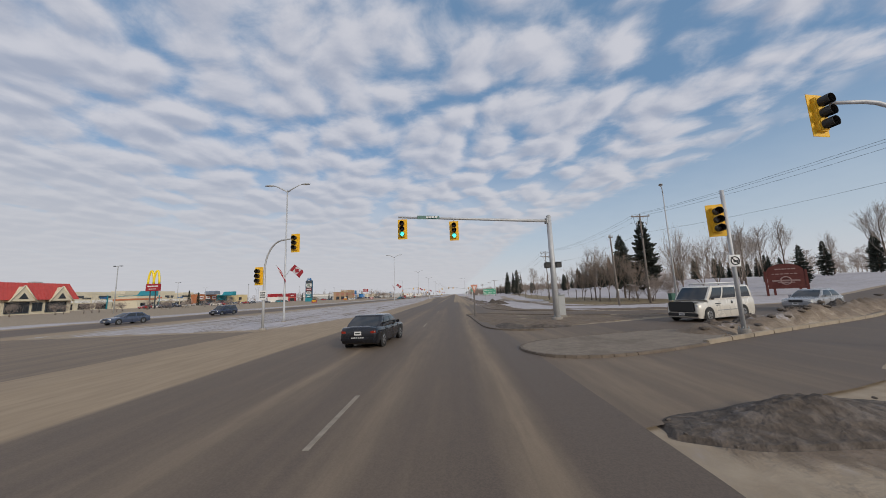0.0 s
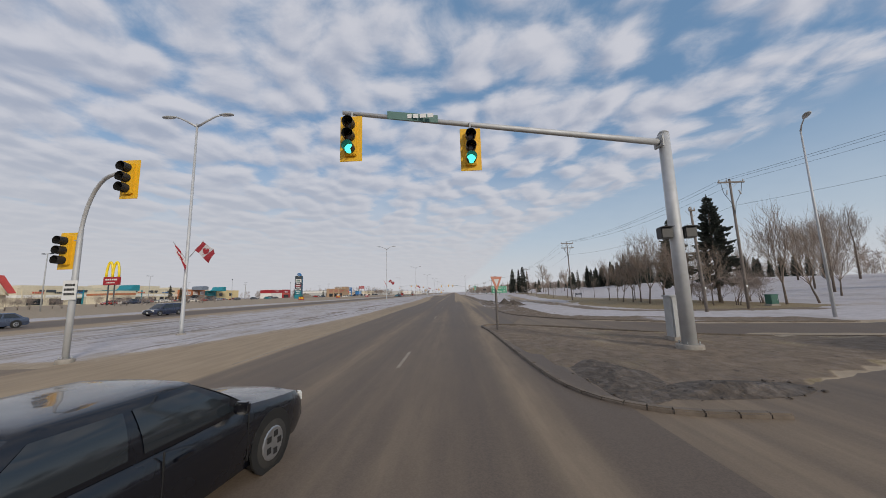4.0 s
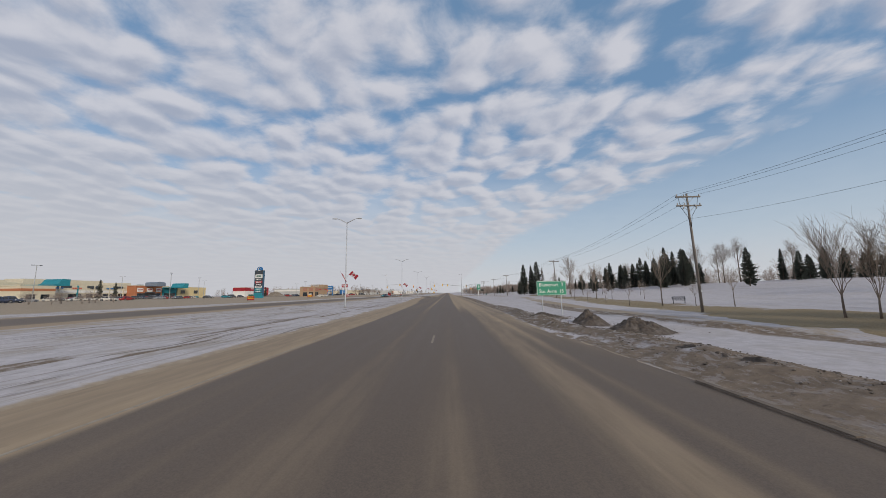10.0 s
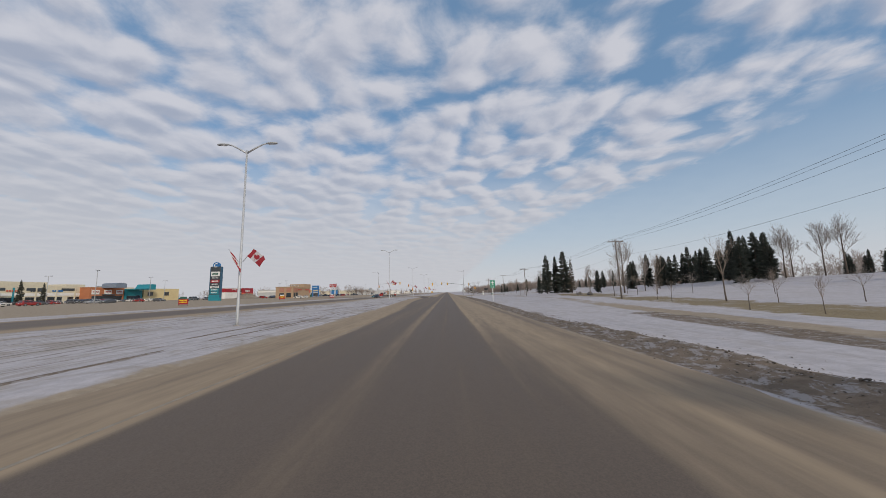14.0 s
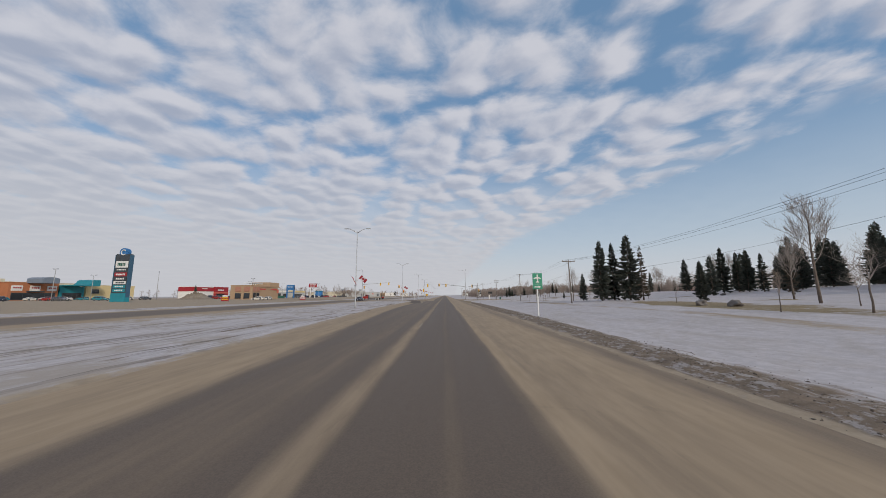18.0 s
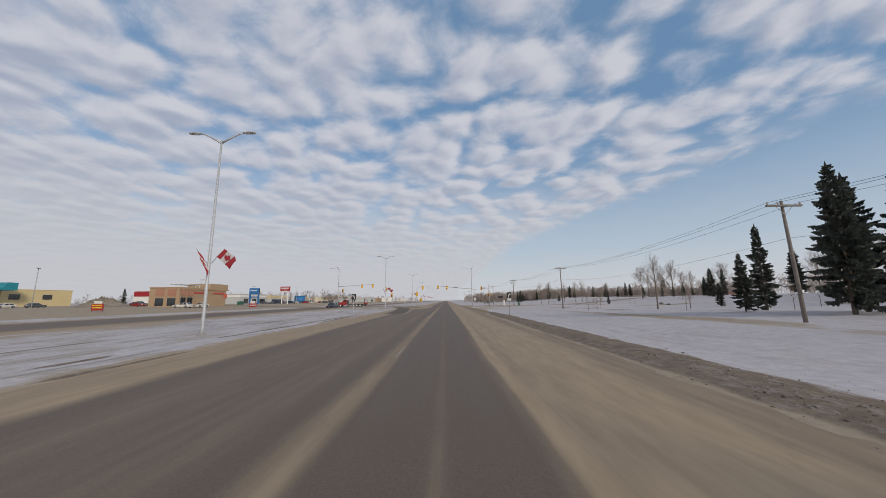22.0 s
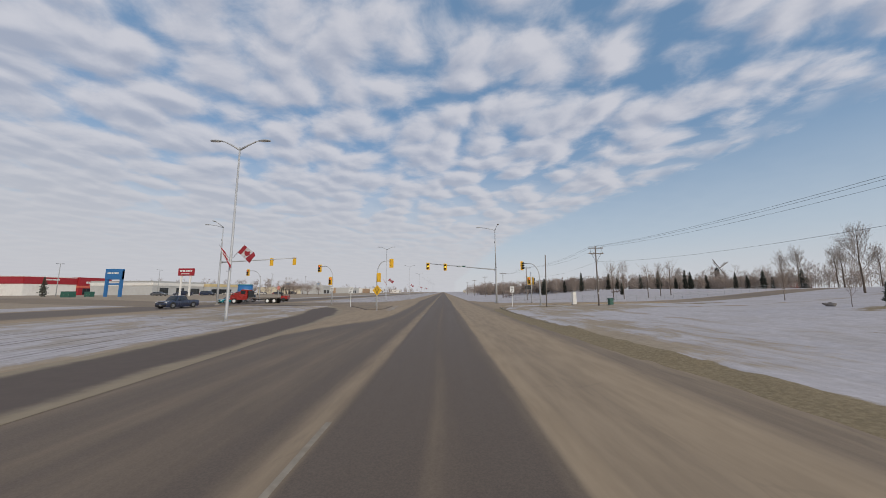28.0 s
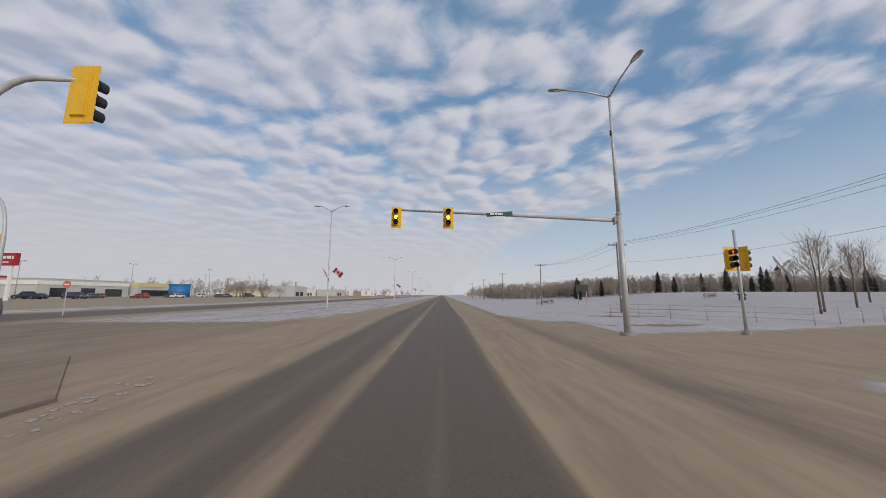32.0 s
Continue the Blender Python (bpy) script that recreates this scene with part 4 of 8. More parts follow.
LAMP_Y = [33.1, 96.5, 163.9, 231.3, 294.6, 358, 421, 485, 548, 611, 675, 740]
LAMP_X = [-17.7, -18.1, -18.5, -18.8, -17.8] + [-18.2] * 7
first_lamp = street_lamp_double()
first_lamp.matrix_basis = pose(LAMP_X[0], LAMP_Y[0], 0.05)
for lx, ly in zip(LAMP_X[1:], LAMP_Y[1:]):
    copy_thing(first_lamp, pose(lx, ly, 0.02))
flag_a, flag_b = flag((0, 0, 0), -1, 3, 0.95), flag((0, 0, 0), 1, 5, 0.5)
flag_a.matrix_basis, flag_b.matrix_basis = pose(LAMP_X[0] - 0.05, LAMP_Y[0], 4.9), pose(LAMP_X[0] + 0.05, LAMP_Y[0], 4.9)
for lx, ly in zip(LAMP_X[1:8], LAMP_Y[1:8]):
    copy_thing(flag_a, pose(lx - 0.05, ly, 4.9))
    copy_thing(flag_b, pose(lx + 0.05, ly, 4.9))


def signal_head(parent, at, rz=0.0, lit=""):
    """Three lenses in a yellow housing on a yellow back plate; faces -y before turning. at: its centre."""
    bm = bm_new()
    add_box(bm, (0, 0.02, 0), (0.36, 0.2, 1.12), bevel=0.03)
    head = part("signal_head", bm, YELLOW, parent, "yellow three-lens signal head")
    head.matrix_basis = pose(*at, 0, 0, rz)
    bm = bm_new()
    add_box(bm, (0, 0.06, 0), (0.66, 0.018, 1.42), bevel=0.008)
    part("back_plate", bm, YELLOW, head)
    for k, name in enumerate(("red", "amber", "green")):
        z = 0.37 - 0.37 * k
        mat = {"red": LENS_RED, "amber": LENS_AMBER, "green": LENS_GREEN}[name] if lit == name else LENS_OFF
        bm = bm_new()
        add_tube(bm, [(0, -0.075, z), (0, -0.10, z), (0, -0.115, z)], [0.145, 0.14, 0.07], 14)
        part("lens", bm, mat, head, f"lit {name} lens" if lit == name else "dark unlit lens", True)
        bm = bm_new()
        n = 14
        rows = []
        for y, r, cut in ((-0.08, 0.16, 0.0), (-0.34, 0.165, 0.55)):
            rows.append([bm.verts.new((r * math.cos(a), y, z + r * math.sin(a))) for a in [math.radians(-70 + cut * 40) + k2 * (math.radians(320 - cut * 80)) / n for k2 in range(n + 1)]])
        inner = [[bm.verts.new(v.co + Vector((-v.co.x * 0.05, 0, -(v.co.z - z) * 0.05))) for v in row] for row in rows]
        for k2 in range(n):
            bm.faces.new((rows[0][k2], rows[0][k2 + 1], rows[1][k2 + 1], rows[1][k2]))
            bm.faces.new((inner[0][k2 + 1], inner[0][k2], inner[1][k2], inner[1][k2 + 1]))
            bm.faces.new((rows[1][k2], rows[1][k2 + 1], inner[1][k2 + 1], inner[1][k2]))
        part("visor", bm, BLACKPL, head, "black visor")
    return head


def bars_part(parent, at, w, h, mat, rows, label="", rz=0.0):
    """Rows of short bars in place of writing."""
    rnd = random.Random(int(abs(at[0] * 31 + at[2] * 97) * 10))
    bm = bm_new()
    for r in range(rows):
        z = at[2] + h * (0.5 - (r + 0.5) / rows)
        x = at[0] - w * 0.5 + w * rnd.uniform(0.0, 0.1)
        while x < at[0] + w * 0.42:
            l = w * rnd.uniform(0.07, 0.2)
            l = min(l, at[0] + w * 0.5 - x)
            add_box(bm, (x + l / 2, at[1], z), (l, 0.006, h / rows * 0.5))
            x += l + w * 0.035
    return part("lettering", bm, mat, parent, label)


def pole_shaft(parent, h, r0, r1, z0=0.0, seg=8, mat=None, name="pole"):
    tube_part(name, [(0, 0, z0), (0, 0, h)], [r0, r1], mat or GALV, parent, seg=seg)


def base_plate(parent, r=0.32):
    tube_part("footing", [(0, 0, -0.3), (0, 0, 0.07), (0, 0, 0.1)], [r, r, r * 0.9], CONCRETE, parent, "round concrete footing", 12)
    for k in range(4):
        a = k * math.pi / 2 + 0.78
        tube_part("anchor_bolt", [(r * 0.7 * math.cos(a), r * 0.7 * math.sin(a), 0.08), (r * 0.7 * math.cos(a), r * 0.7 * math.sin(a), 0.2)], 0.022, GREYPAINT, parent, seg=6)


def mast_arm_signal(at, tip, heads, lit, label, street_x=None, lamp=False, height=7.6):
    """A heavy post with a long arm over the road, carrying signal heads. tip and heads are offsets from the post."""
    ob = thing("mast_arm_signal", at, 0, label, "traffic light")
    base_plate(ob, 0.42)
    pole_shaft(ob, height + 0.1, 0.235 if not lamp else 0.185, 0.19 if not lamp else 0.15, 0.08, 8)
    tube_part("post_cap", [(0, 0, height + 0.1), (0, 0, height + 0.2)], [0.2, 0.12], GREYPAINT, ob)
    tz = tip[2]
    dirv = Vector((tip[0], tip[1], 0)).normalized()
    turn = math.degrees(math.atan2(dirv.y, dirv.x))
    pts = [(dirv * L).to_tuple()[:2] + (height - 0.25 + (tz - height + 0.25) * (L / math.hypot(tip[0], tip[1])),) for L in (0.15, 2.0, 6.0, math.hypot(tip[0], tip[1]))]
    tube_part("arm", pts, [0.125, 0.115, 0.095, 0.065], GALV, ob)
    box_part("arm_flange", (dirv.x * 0.24, dirv.y * 0.24, height - 0.25), (0.08, 0.4, 0.42), GREYPAINT, ob, bevel=0.01, rz=math.radians(turn))
    for hx, hz in heads:
        f = hx / tip[0]
        signal_head(ob, (hx, tip[1] * f - 0.22, hz), 0, lit)
        az = height - 0.25 + (tz - height + 0.25) * f
        tube_part("head_bracket", [(hx, tip[1] * f, az), (hx, tip[1] * f - 0.12, az - 0.02), (hx, tip[1] * f - 0.14, hz)], 0.035, GREYPAINT, ob)
    if street_x is not None:
        f = street_x / tip[0]
        az = height - 0.25 + (tz - height + 0.25) * f
        plate = box_part("street_name_plate", (street_x, tip[1] * f - 0.1, az + 0.02), (1.6, 0.025, 0.26), STREETGREEN, ob, "green street name plate", 0.006, math.radians(turn + 180))
        bars_part(plate, (street_x, tip[1] * f - 0.16, az + 0.02), 1.3, 0.26, SIGNWHITE, 1, "white lettering bars")
    if lamp:
        tube_part("lamp_mast", [(0, 0, height), (-0.02, 0, 14.3)], [0.11, 0.07], GALV, ob)
        for ax, ay in ((-2.7, 0.2), (0.12, -2.2)):
            tube_part("lamp_arm", [(0, 0, 14.1), (ax * 0.5, ay * 0.5, 14.5), (ax, ay, 14.7)], [0.065, 0.055, 0.045], GALV, ob)
            cobra_head("lamp_head", (ax * 0.98, ay * 0.98, 14.71), math.degrees(math.atan2(ay, ax)), ob)
        tube_part("sensor", [(-0.1, -0.02, 11.6), (-0.1, -0.02, 11.9)], 0.06, BLACKPL, ob, "small black sensor")
    return ob


mA = mast_arm_signal((7.5, 24.85, 0.1), (-11.3, -2.7, 7.62), ((-11.0, 6.72), (-7.4, 6.62)), "green", "heavy grey mast-arm traffic signal showing green over the road", -9.2, False, 7.7)
for s in (-1, 1):
    bx = box_part("walk_signal", (0.42 * s, -0.05, 4.0), (0.42, 0.32, 0.42), BLACKPL, mA, "black pedestrian signal box", 0.03)
    box_part("visor", (0.42 * s, -0.26, 4.2), (0.42, 0.14, 0.02), BLACKPL, bx)
    box_part("bracket", (0.24 * s, 0, 4.0), (0.12, 0.08, 0.1), GREYPAINT, mA)
mB = mast_arm_signal((8.0, 268.6, 0.05), (-13.6, 3.4, 7.95), ((-13.3, 7.35), (-9.8, 7.1)), "amber", "grey mast-arm traffic signal with a tall lamp on top, showing amber", -6.6, True, 6.65)
mC = mast_arm_signal((-43.0, 265.0, 0.1), (13.0, 2.0, 8.6), (), "", "grey mast-arm traffic signal turned towards the southbound lanes", None, True, 7.9)
for hx, hz in ((12.6, 8.0), (8.6, 7.8)):
    signal_head(mC, (hx, hx * 0.15 + 0.22, hz), 180, "")


def gooseneck_signal(at, reach, rz, label, heads=(), low=None, lit="", height=7.0, plate=None, low_lit=""):
    """A slim post whose top bends over; the arm runs along +x before turning."""
    ob = thing("gooseneck_signal", at, rz, label, "traffic light", "bent-arm signals")
    base_plate(ob, 0.26)
    z0 = height - 2.2
    pts = [(0, 0, 0.05), (0, 0, z0 * 0.5), (0, 0, z0)]
    for k in range(1, 9):
        a = math.radians(k * 11)
        pts.append((reach * 0.62 * (1 - math.cos(a)), 0, z0 + 2.2 * math.sin(a)))
    pts.append((reach, 0, height + 0.03))
    tube_part("bent_post", pts, [0.1] * 2 + [0.085] + [0.065] * 8 + [0.05], GALV, ob, seg=10)
    signal_head(ob, (reach + 0.22, 0, height - 0.35), -rz + (heads[0] if heads else 0), lit)
    tube_part("head_clamp", [(reach - 0.1, 0, height), (reach + 0.2, 0, height - 0.1)], 0.04, GREYPAINT, ob)
    if low:
        m = pose(0, 0, 0, 0, 0, -rz)
        p = m @ Vector((low[0], -0.05, low[1]))
        signal_head(ob, tuple(p), -rz + low[2], low_lit)
        tube_part("side_bracket", [(0, 0, low[1] + 0.4), tuple(m @ Vector((low[0], 0.05, low[1] + 0.4)))], 0.03, GREYPAINT, ob)
    if plate:
        m = pose(0, 0, 0, 0, 0, -rz)
        pl = box_part("sign_plate", (0, 0, 0), (0.55, 0.02, 0.72), SIGNWHITE, ob, "white regulatory sign plate", 0.005)
        pl.matrix_basis = m @ pose(0.0, -0.13, plate)
        bars_part(pl, (0, -0.016, 0.02), 0.42, 0.5, SIGNBLACK, 3, "black lettering bars")
    return ob


gooseneck_signal((-14.9, 24.8, 0.08), 3.0, -22, "slim bent-arm traffic signal with two yellow heads in the snowy median", low=(-0.45, 4.1, 0), height=6.75, plate=2.6, heads=(0,))
gooseneck_signal((-12.6, 257.0, 0.1), 2.0, 8, "bent-arm traffic signal on the island, its yellow heads turned away", low=(0.3, 4.4, 180), height=7.0, heads=(180,))
gooseneck_signal((13.1, 257.6, 0.08), 2.4, 172, "bent-arm traffic signal at the snowy corner of the side street", height=6.6, heads=(35,))
gooseneck_signal((-22.3, 265.0, 0.05), 2.6, 165, "bent-arm traffic signal showing red beyond the crossing", low=(-0.4, 4.2, 0), height=6.9, plate=2.7, heads=(0,), lit="red", low_lit="red")
gooseneck_signal((-42.0, 276.6, 0.05), 3.0, 170, "bent-arm traffic signal showing red at the far carriageway", height=6.9, heads=(0,), lit="red")
gooseneck_signal((14.9, 9.9, 0.08), 3.0, 180, "bent-arm traffic signal reaching over the side street", height=7.6, heads=(12,))


def post_signal(at, h, head_z, side, turn, lit, label, ban=False, back=False):
    ob = thing("post_signal", at, 0, label, "traffic light")
    base_plate(ob, 0.22)
    pole_shaft(ob, h, 0.085, 0.075, 0.05)
    signal_head(ob, (side, -0.05, head_z), turn, lit)
    for dz in (0.45, -0.45):
        tube_part("bracket", [(0, 0, head_z + dz), (side, 0.0, head_z + dz)], 0.025, GREYPAINT, ob)
    if back:
        signal_head(ob, (-side, 0.05, head_z), turn + 100, "")
    if ban:
        plate = box_part("turn_ban_plate", (0, -0.1, 2.95), (0.46, 0.02, 0.5), SIGNWHITE, ob, "white no-turn sign plate", 0.004)
        bm = bm_new()
        pts = [(0.17 * math.cos(k * math.tau / 20), -0.116, 2.95 + 0.17 * math.sin(k * math.tau / 20)) for k in range(21)]
        add_tube(bm, pts, 0.022, 6)
        add_tube(bm, [(-0.15, -0.116, 3.1), (0.15, -0.116, 2.8)], 0.02, 6)
        part("ban_ring", bm, SIGNBLACK, plate, "dark ring and slash")
        box_part("arrow", (0.03, -0.114, 2.93), (0.2, 0.008, 0.09), SIGNBLACK, plate)
    return ob


post_signal((12.0, 14.3, 0.2), 6.1, 4.75, -0.45, -14, "", "steel signal post with a yellow head in the dirty snow bank", ban=True)
post_signal((14.8, 268.9, 0.06), 5.9, 4.2, -0.42, 0, "red", "steel signal post with two yellow heads, one showing red", back=True)


# utility line
def utility_pole(at, h, double=False, hardware=False, lean=0.0, arm=2.3, label="weathered wooden utility pole with a crossarm beside the park"):
    ob = thing("utility_pole", at, 0, label, "utility pole", "utility poles along the road")
    tube_part("pole", [(0, 0, -0.4), (lean * 0.5, 0, h * 0.5), (lean, 0, h)], [0.12, 0.105, 0.08], POLEWOOD, ob, seg=10)
    tops = []
    for k in range(2 if double else 1):
        z = h - 0.35 - 0.85 * k
        box_part("crossarm", (lean, -0.13, z), (arm, 0.1, 0.13), POLEWOOD, ob, bevel=0.012)
        for s in (-1, 1):
            tube_part("brace", [(lean + 0.55 * s, -0.13, z - 0.03), (lean, -0.12, z - 0.6)], 0.015, GREYPAINT, ob, seg=5)
        for x in (-arm * 0.45, -arm * 0.16, arm * 0.45):
            tube_part("insulator", [(lean + x, -0.13, z + 0.06), (lean + x, -0.13, z + 0.14), (lean + x, -0.13, z + 0.26)], [0.03, 0.06, 0.04], PORCELAIN, ob, "grey porcelain insulator", 8)
    if hardware:
        for s in (-1, 1):
            tube_part("drop_cable", [(lean + s * 0.9, -0.13, h - 0.4), (lean + s * 0.75, -0.1, h - 1.3), (lean + s * 0.2, -0.1, h - 2.2), (lean * 0.7, -0.1, h - 3.2)], 0.02, WIRE, ob)
        tube_part("fuse_cutout", [(lean + 0.5, -0.2, h - 1.1), (lean + 0.62, -0.24, h - 1.5)], 0.05, PORCELAIN, ob)
        tube_part("fuse_cutout", [(lean - 0.5, -0.2, h - 1.1), (lean - 0.62, -0.24, h - 1.5)], 0.05, PORCELAIN, ob)
    box_part("number_tag", (0, -0.16, 1.9), (0.12, 0.01, 0.2), SIGNWHITE, ob, "small pale tag")
    return ob


POLES = [(24.2, 41.6, 11.4, 0.0), (21.1, 74.1, 10.95, -0.2), (23.2, 119.3, 8.7, -0.2), (19.8, 162.1, 7.7, -0.2), (21.8, 209.0, 8.6, -0.1), (21.6, 256.2, 9.2, 0.0), (19.3, 289.8, 8.6, 0.0), (18.5, 319.0, 8.8, 0.1), (16.5, 352, 9, 0), (15.5, 392, 9, 0), (15.0, 440, 9, 0)]
for k, (ux, uy, uh, ln) in enumerate(POLES):
    utility_pole((ux, uy, gz(ux, uy) - 0.02), uh, k in (1, 5), k in (0, 1, 5), ln)
utility_pole((19.7, 40.2, gz(19.7, 40.2)), 8.7, arm=0.5, lean=-0.25, label="leaning bare wooden pole beside the side street")
tall_post = thing("wooden_post", (12.4, 252.4, gz(12.4, 252.4)), 0, "slim dark wooden post standing alone in the snow", "post")
tube_part("shaft", [(0, 0, -0.3), (0.12, 0, 7.4)], [0.085, 0.07], POLEWOOD, tall_post)


def wire_span(a, b, sag, r):
    ob = thing("power_line", a, 0, "thin dark overhead wire slung between utility poles", "wire", "overhead wires")
    d = Vector(b) - Vector(a)
    n = 12
    pts = [d * (k / n) - Vector((0, 0, sag * 4 * (k / n) * (1 - k / n))) for k in range(n + 1)]
    tube_part("wire", pts, r, WIRE, ob, seg=5)


back = (31, -2, 11.5, 0.0)
chain = [back] + POLES
for (ax, ay, ah, al), (bx, by, bh, bl) in zip(chain, chain[1:9]):
    za, zb = float(land(ax, ay)), float(land(bx, by))
    for off in (-1.03, -0.37, 1.03):
        wire_span((ax + al + off, ay - 0.13, za + ah - 0.1), (bx + bl + off, by - 0.13, zb + bh - 0.1), 0.9, 0.010)
    wire_span((ax + al * 0.6, ay, za + ah - 2.4), (bx + bl * 0.6, by, zb + bh - 2.4), 1.0, 0.009)

# single-arm lamp on the side street
sl = thing("street_lamp", (22.2, 33.6, gz(22.2, 33.6)), 0, "slim galvanised street lamp beside the side street", "street lamp")
tube_part("pole", [(0, 0, -0.2), (0, 0, 11.9)], [0.095, 0.045], GALV, sl, seg=10)
tube_part("arm", [(0, 0, 11.8), (-0.25, -0.35, 12.1), (-0.7, -0.95, 12.2)], [0.05, 0.04, 0.03], GALV, sl)
cobra_head("lamp_head", (-0.68, -0.92, 12.21), 235, sl)


# road signs
def signpost(name, at, rz, h, label, category="road sign", post_mat=None, square=True, r=0.035):
    ob = thing(name, at, rz, label, category)
    if square:
        box_part("post", (0, 0.03, h / 2 - 0.1), (r * 2, r * 2, h + 0.2), post_mat or GALV, ob, bevel=0.004)
    else:
        tube_part("post", [(0, 0.03, -0.2), (0, 0.03, h)], r, post_mat or GALV, ob)
    return ob


YIELDRED = material("sun_bleached_sign_red", (0.62, 0.25, 0.16), 0.55, 0, 0.1, 3.0, 0.4, (0.6, 0.36, 0.27), 2.0)
yl = signpost("yield_sign", (1.82, 31.8, gz(1.82, 31.8)), 34, 3.0, "faded red yield sign on a wooden post in the dry grass", post_mat=POLEWOOD, r=0.05)
tri = [(-0.43, 2.98), (0.43, 2.98), (0.03, 2.2), (-0.03, 2.2)]
pl = prism_part("plate", tri, 0.04, 0.055, YIELDRED, yl, "faded orange-red triangle", UPRIGHT)
prism_part("white_field", [(-0.2, 2.83), (0.2, 2.83), (0, 2.44)], 0.056, 0.06, SIGNWHITE, pl, "white inner triangle", UPRIGHT)

gs = thing("destination_sign", (7.75, 74.0, 0.0), 17, "green destination sign with white lettering on two steel posts", "road sign")
for s in (-1, 1):
    box_part("post", (0.98 * s, 0.05, 1.25), (0.07, 0.07, 3.0), GALV, gs, bevel=0.005)
pl = box_part("panel", (0, 0, 2.45), (3.1, 0.03, 1.3), SIGNGREEN, gs, "green panel", 0.01)
bm = bm_new()
for c, s in (((0, -0.02, 3.06), (3.0, 0.006, 0.03)), ((0, -0.02, 1.84), (3.0, 0.006, 0.03)), ((-1.5, -0.02, 2.45), (0.03, 0.006, 1.2)), ((1.5, -0.02, 2.45), (0.03, 0.006, 1.2))):
    add_box(bm, c, s)
part("border", bm, SIGNWHITE, pl, "white border")
text_part("line", "Blumenort", 0.46, SIGNWHITE, pl, (-1.3, -0.022, 2.74), "white lettering", align="LEFT")
text_part("line", "7", 0.46, SIGNWHITE, pl, (1.25, -0.022, 2.74), "white lettering", align="RIGHT")
text_part("line", "Ste. Anne", 0.46, SIGNWHITE, pl, (-1.3, -0.022, 2.16), "white lettering", align="LEFT")
text_part("line", "15", 0.46, SIGNWHITE, pl, (1.25, -0.022, 2.16), "white lettering", align="RIGHT")

ap = signpost("airport_sign", (7.3, 138.8, gz(7.3, 138.8)), 0, 3.4, "green airport guide sign with an arrow plate on a white post", post_mat=SIGNWHITE, r=0.05)
ap.scale = (1.18, 1.18, 1.18)
p1 = box_part("panel", (0.02, -0.02, 3.2), (0.85, 0.025, 0.95), SIGNGREEN, ap, "green airport panel", 0.008)
half = [(0.0, 3.6), (0.05, 3.52), (0.055, 3.36), (0.33, 3.24), (0.33, 3.16), (0.055, 3.22), (0.045, 2.98), (0.15, 2.9), (0.15, 2.84), (0.0, 2.87)]
prism_part("aeroplane", [(0.02 + x, z) for x, z in half[::-1]] + [(0.02 - x, z) for x, z in half[1:-1]], 0.036, 0.044, SIGNWHITE, p1, "white aeroplane symbol", UPRIGHT)
p2 = box_part("arrow_plate", (0.02, -0.02, 2.49), (0.85, 0.025, 0.44), SIGNGREEN, ap, "green arrow plate", 0.008)
prism_part("arrow", [(-0.26, 2.43), (0.1, 2.43), (0.1, 2.35), (0.3, 2.47), (0.1, 2.59), (0.1, 2.51), (-0.26, 2.51)], 0.036, 0.042, SIGNWHITE, p2, "white arrow", UPRIGHT)


def turn_sign(at, right, tab, rz=0):
    s = 1 if right else -1
    ob = signpost("turn_lane_sign", at, rz, 3.0, "black turn-lane sign with a white bent arrow on a steel post", post_mat=POLEWOOD if right else GALV, r=0.028)
    p = box_part("panel", (0, -0.015, 2.72), (0.62, 0.02, 0.78), SIGNBLACK, ob, "dark panel", 0.006)
    bm = bm_new()
    add_tube(bm, [(-0.1 * s, -0.03, 2.42), (-0.1 * s, -0.03, 2.62), (-0.06 * s, -0.03, 2.75), (0.03 * s, -0.03, 2.84), (0.08 * s, -0.03, 2.85)], 0.035, 6)
    part("arrow_shaft", bm, SIGNWHITE, p, "white arrow")
    prism_part("arrow_head", [(0.06 * s, 2.95), (0.24 * s, 2.86), (0.06 * s, 2.74)][::s], 0.028, 0.036, SIGNWHITE, p, "white arrow head", UPRIGHT)
    if tab:
        t = box_part("tab", (0, -0.015, 2.15), (0.45, 0.02, 0.32), SIGNWHITE, ob, "small white tab", 0.005)
        bars_part(t, (0, -0.03, 2.15), 0.34, 0.26, SIGNBLACK, 2, "dark lettering bars")
    return ob


turn_sign((6.35, 185.6, gz(6.35, 185.6)), True, True)
turn_sign((-14.9, 187.0, gz(-15.6, 188.2)), False, False)

st = signpost("stop_line_sign", (7.8, 253.4, gz(7.8, 253.4)), 0, 2.9, "white stop line sign with an arrow at the snowy corner", post_mat=SIGNWHITE)
p = box_part("panel", (0, -0.015, 2.5), (0.62, 0.02, 0.95), SIGNWHITE, st, "white panel", 0.006)
text_part("line", "STOP", 0.2, SIGNBLACK, p, (0, -0.03, 2.82), "black lettering")
text_part("line", "LINE", 0.2, SIGNBLACK, p, (0, -0.03, 2.6), "black lettering")
prism_part("arrow", [(-0.16, 2.14), (0.02, 2.16), (-0.03, 2.21), (0.14, 2.38), (0.1, 2.42), (-0.07, 2.25), (-0.12, 2.3)], 0.026, 0.034, SIGNBLACK, p, "black arrow", UPRIGHT)

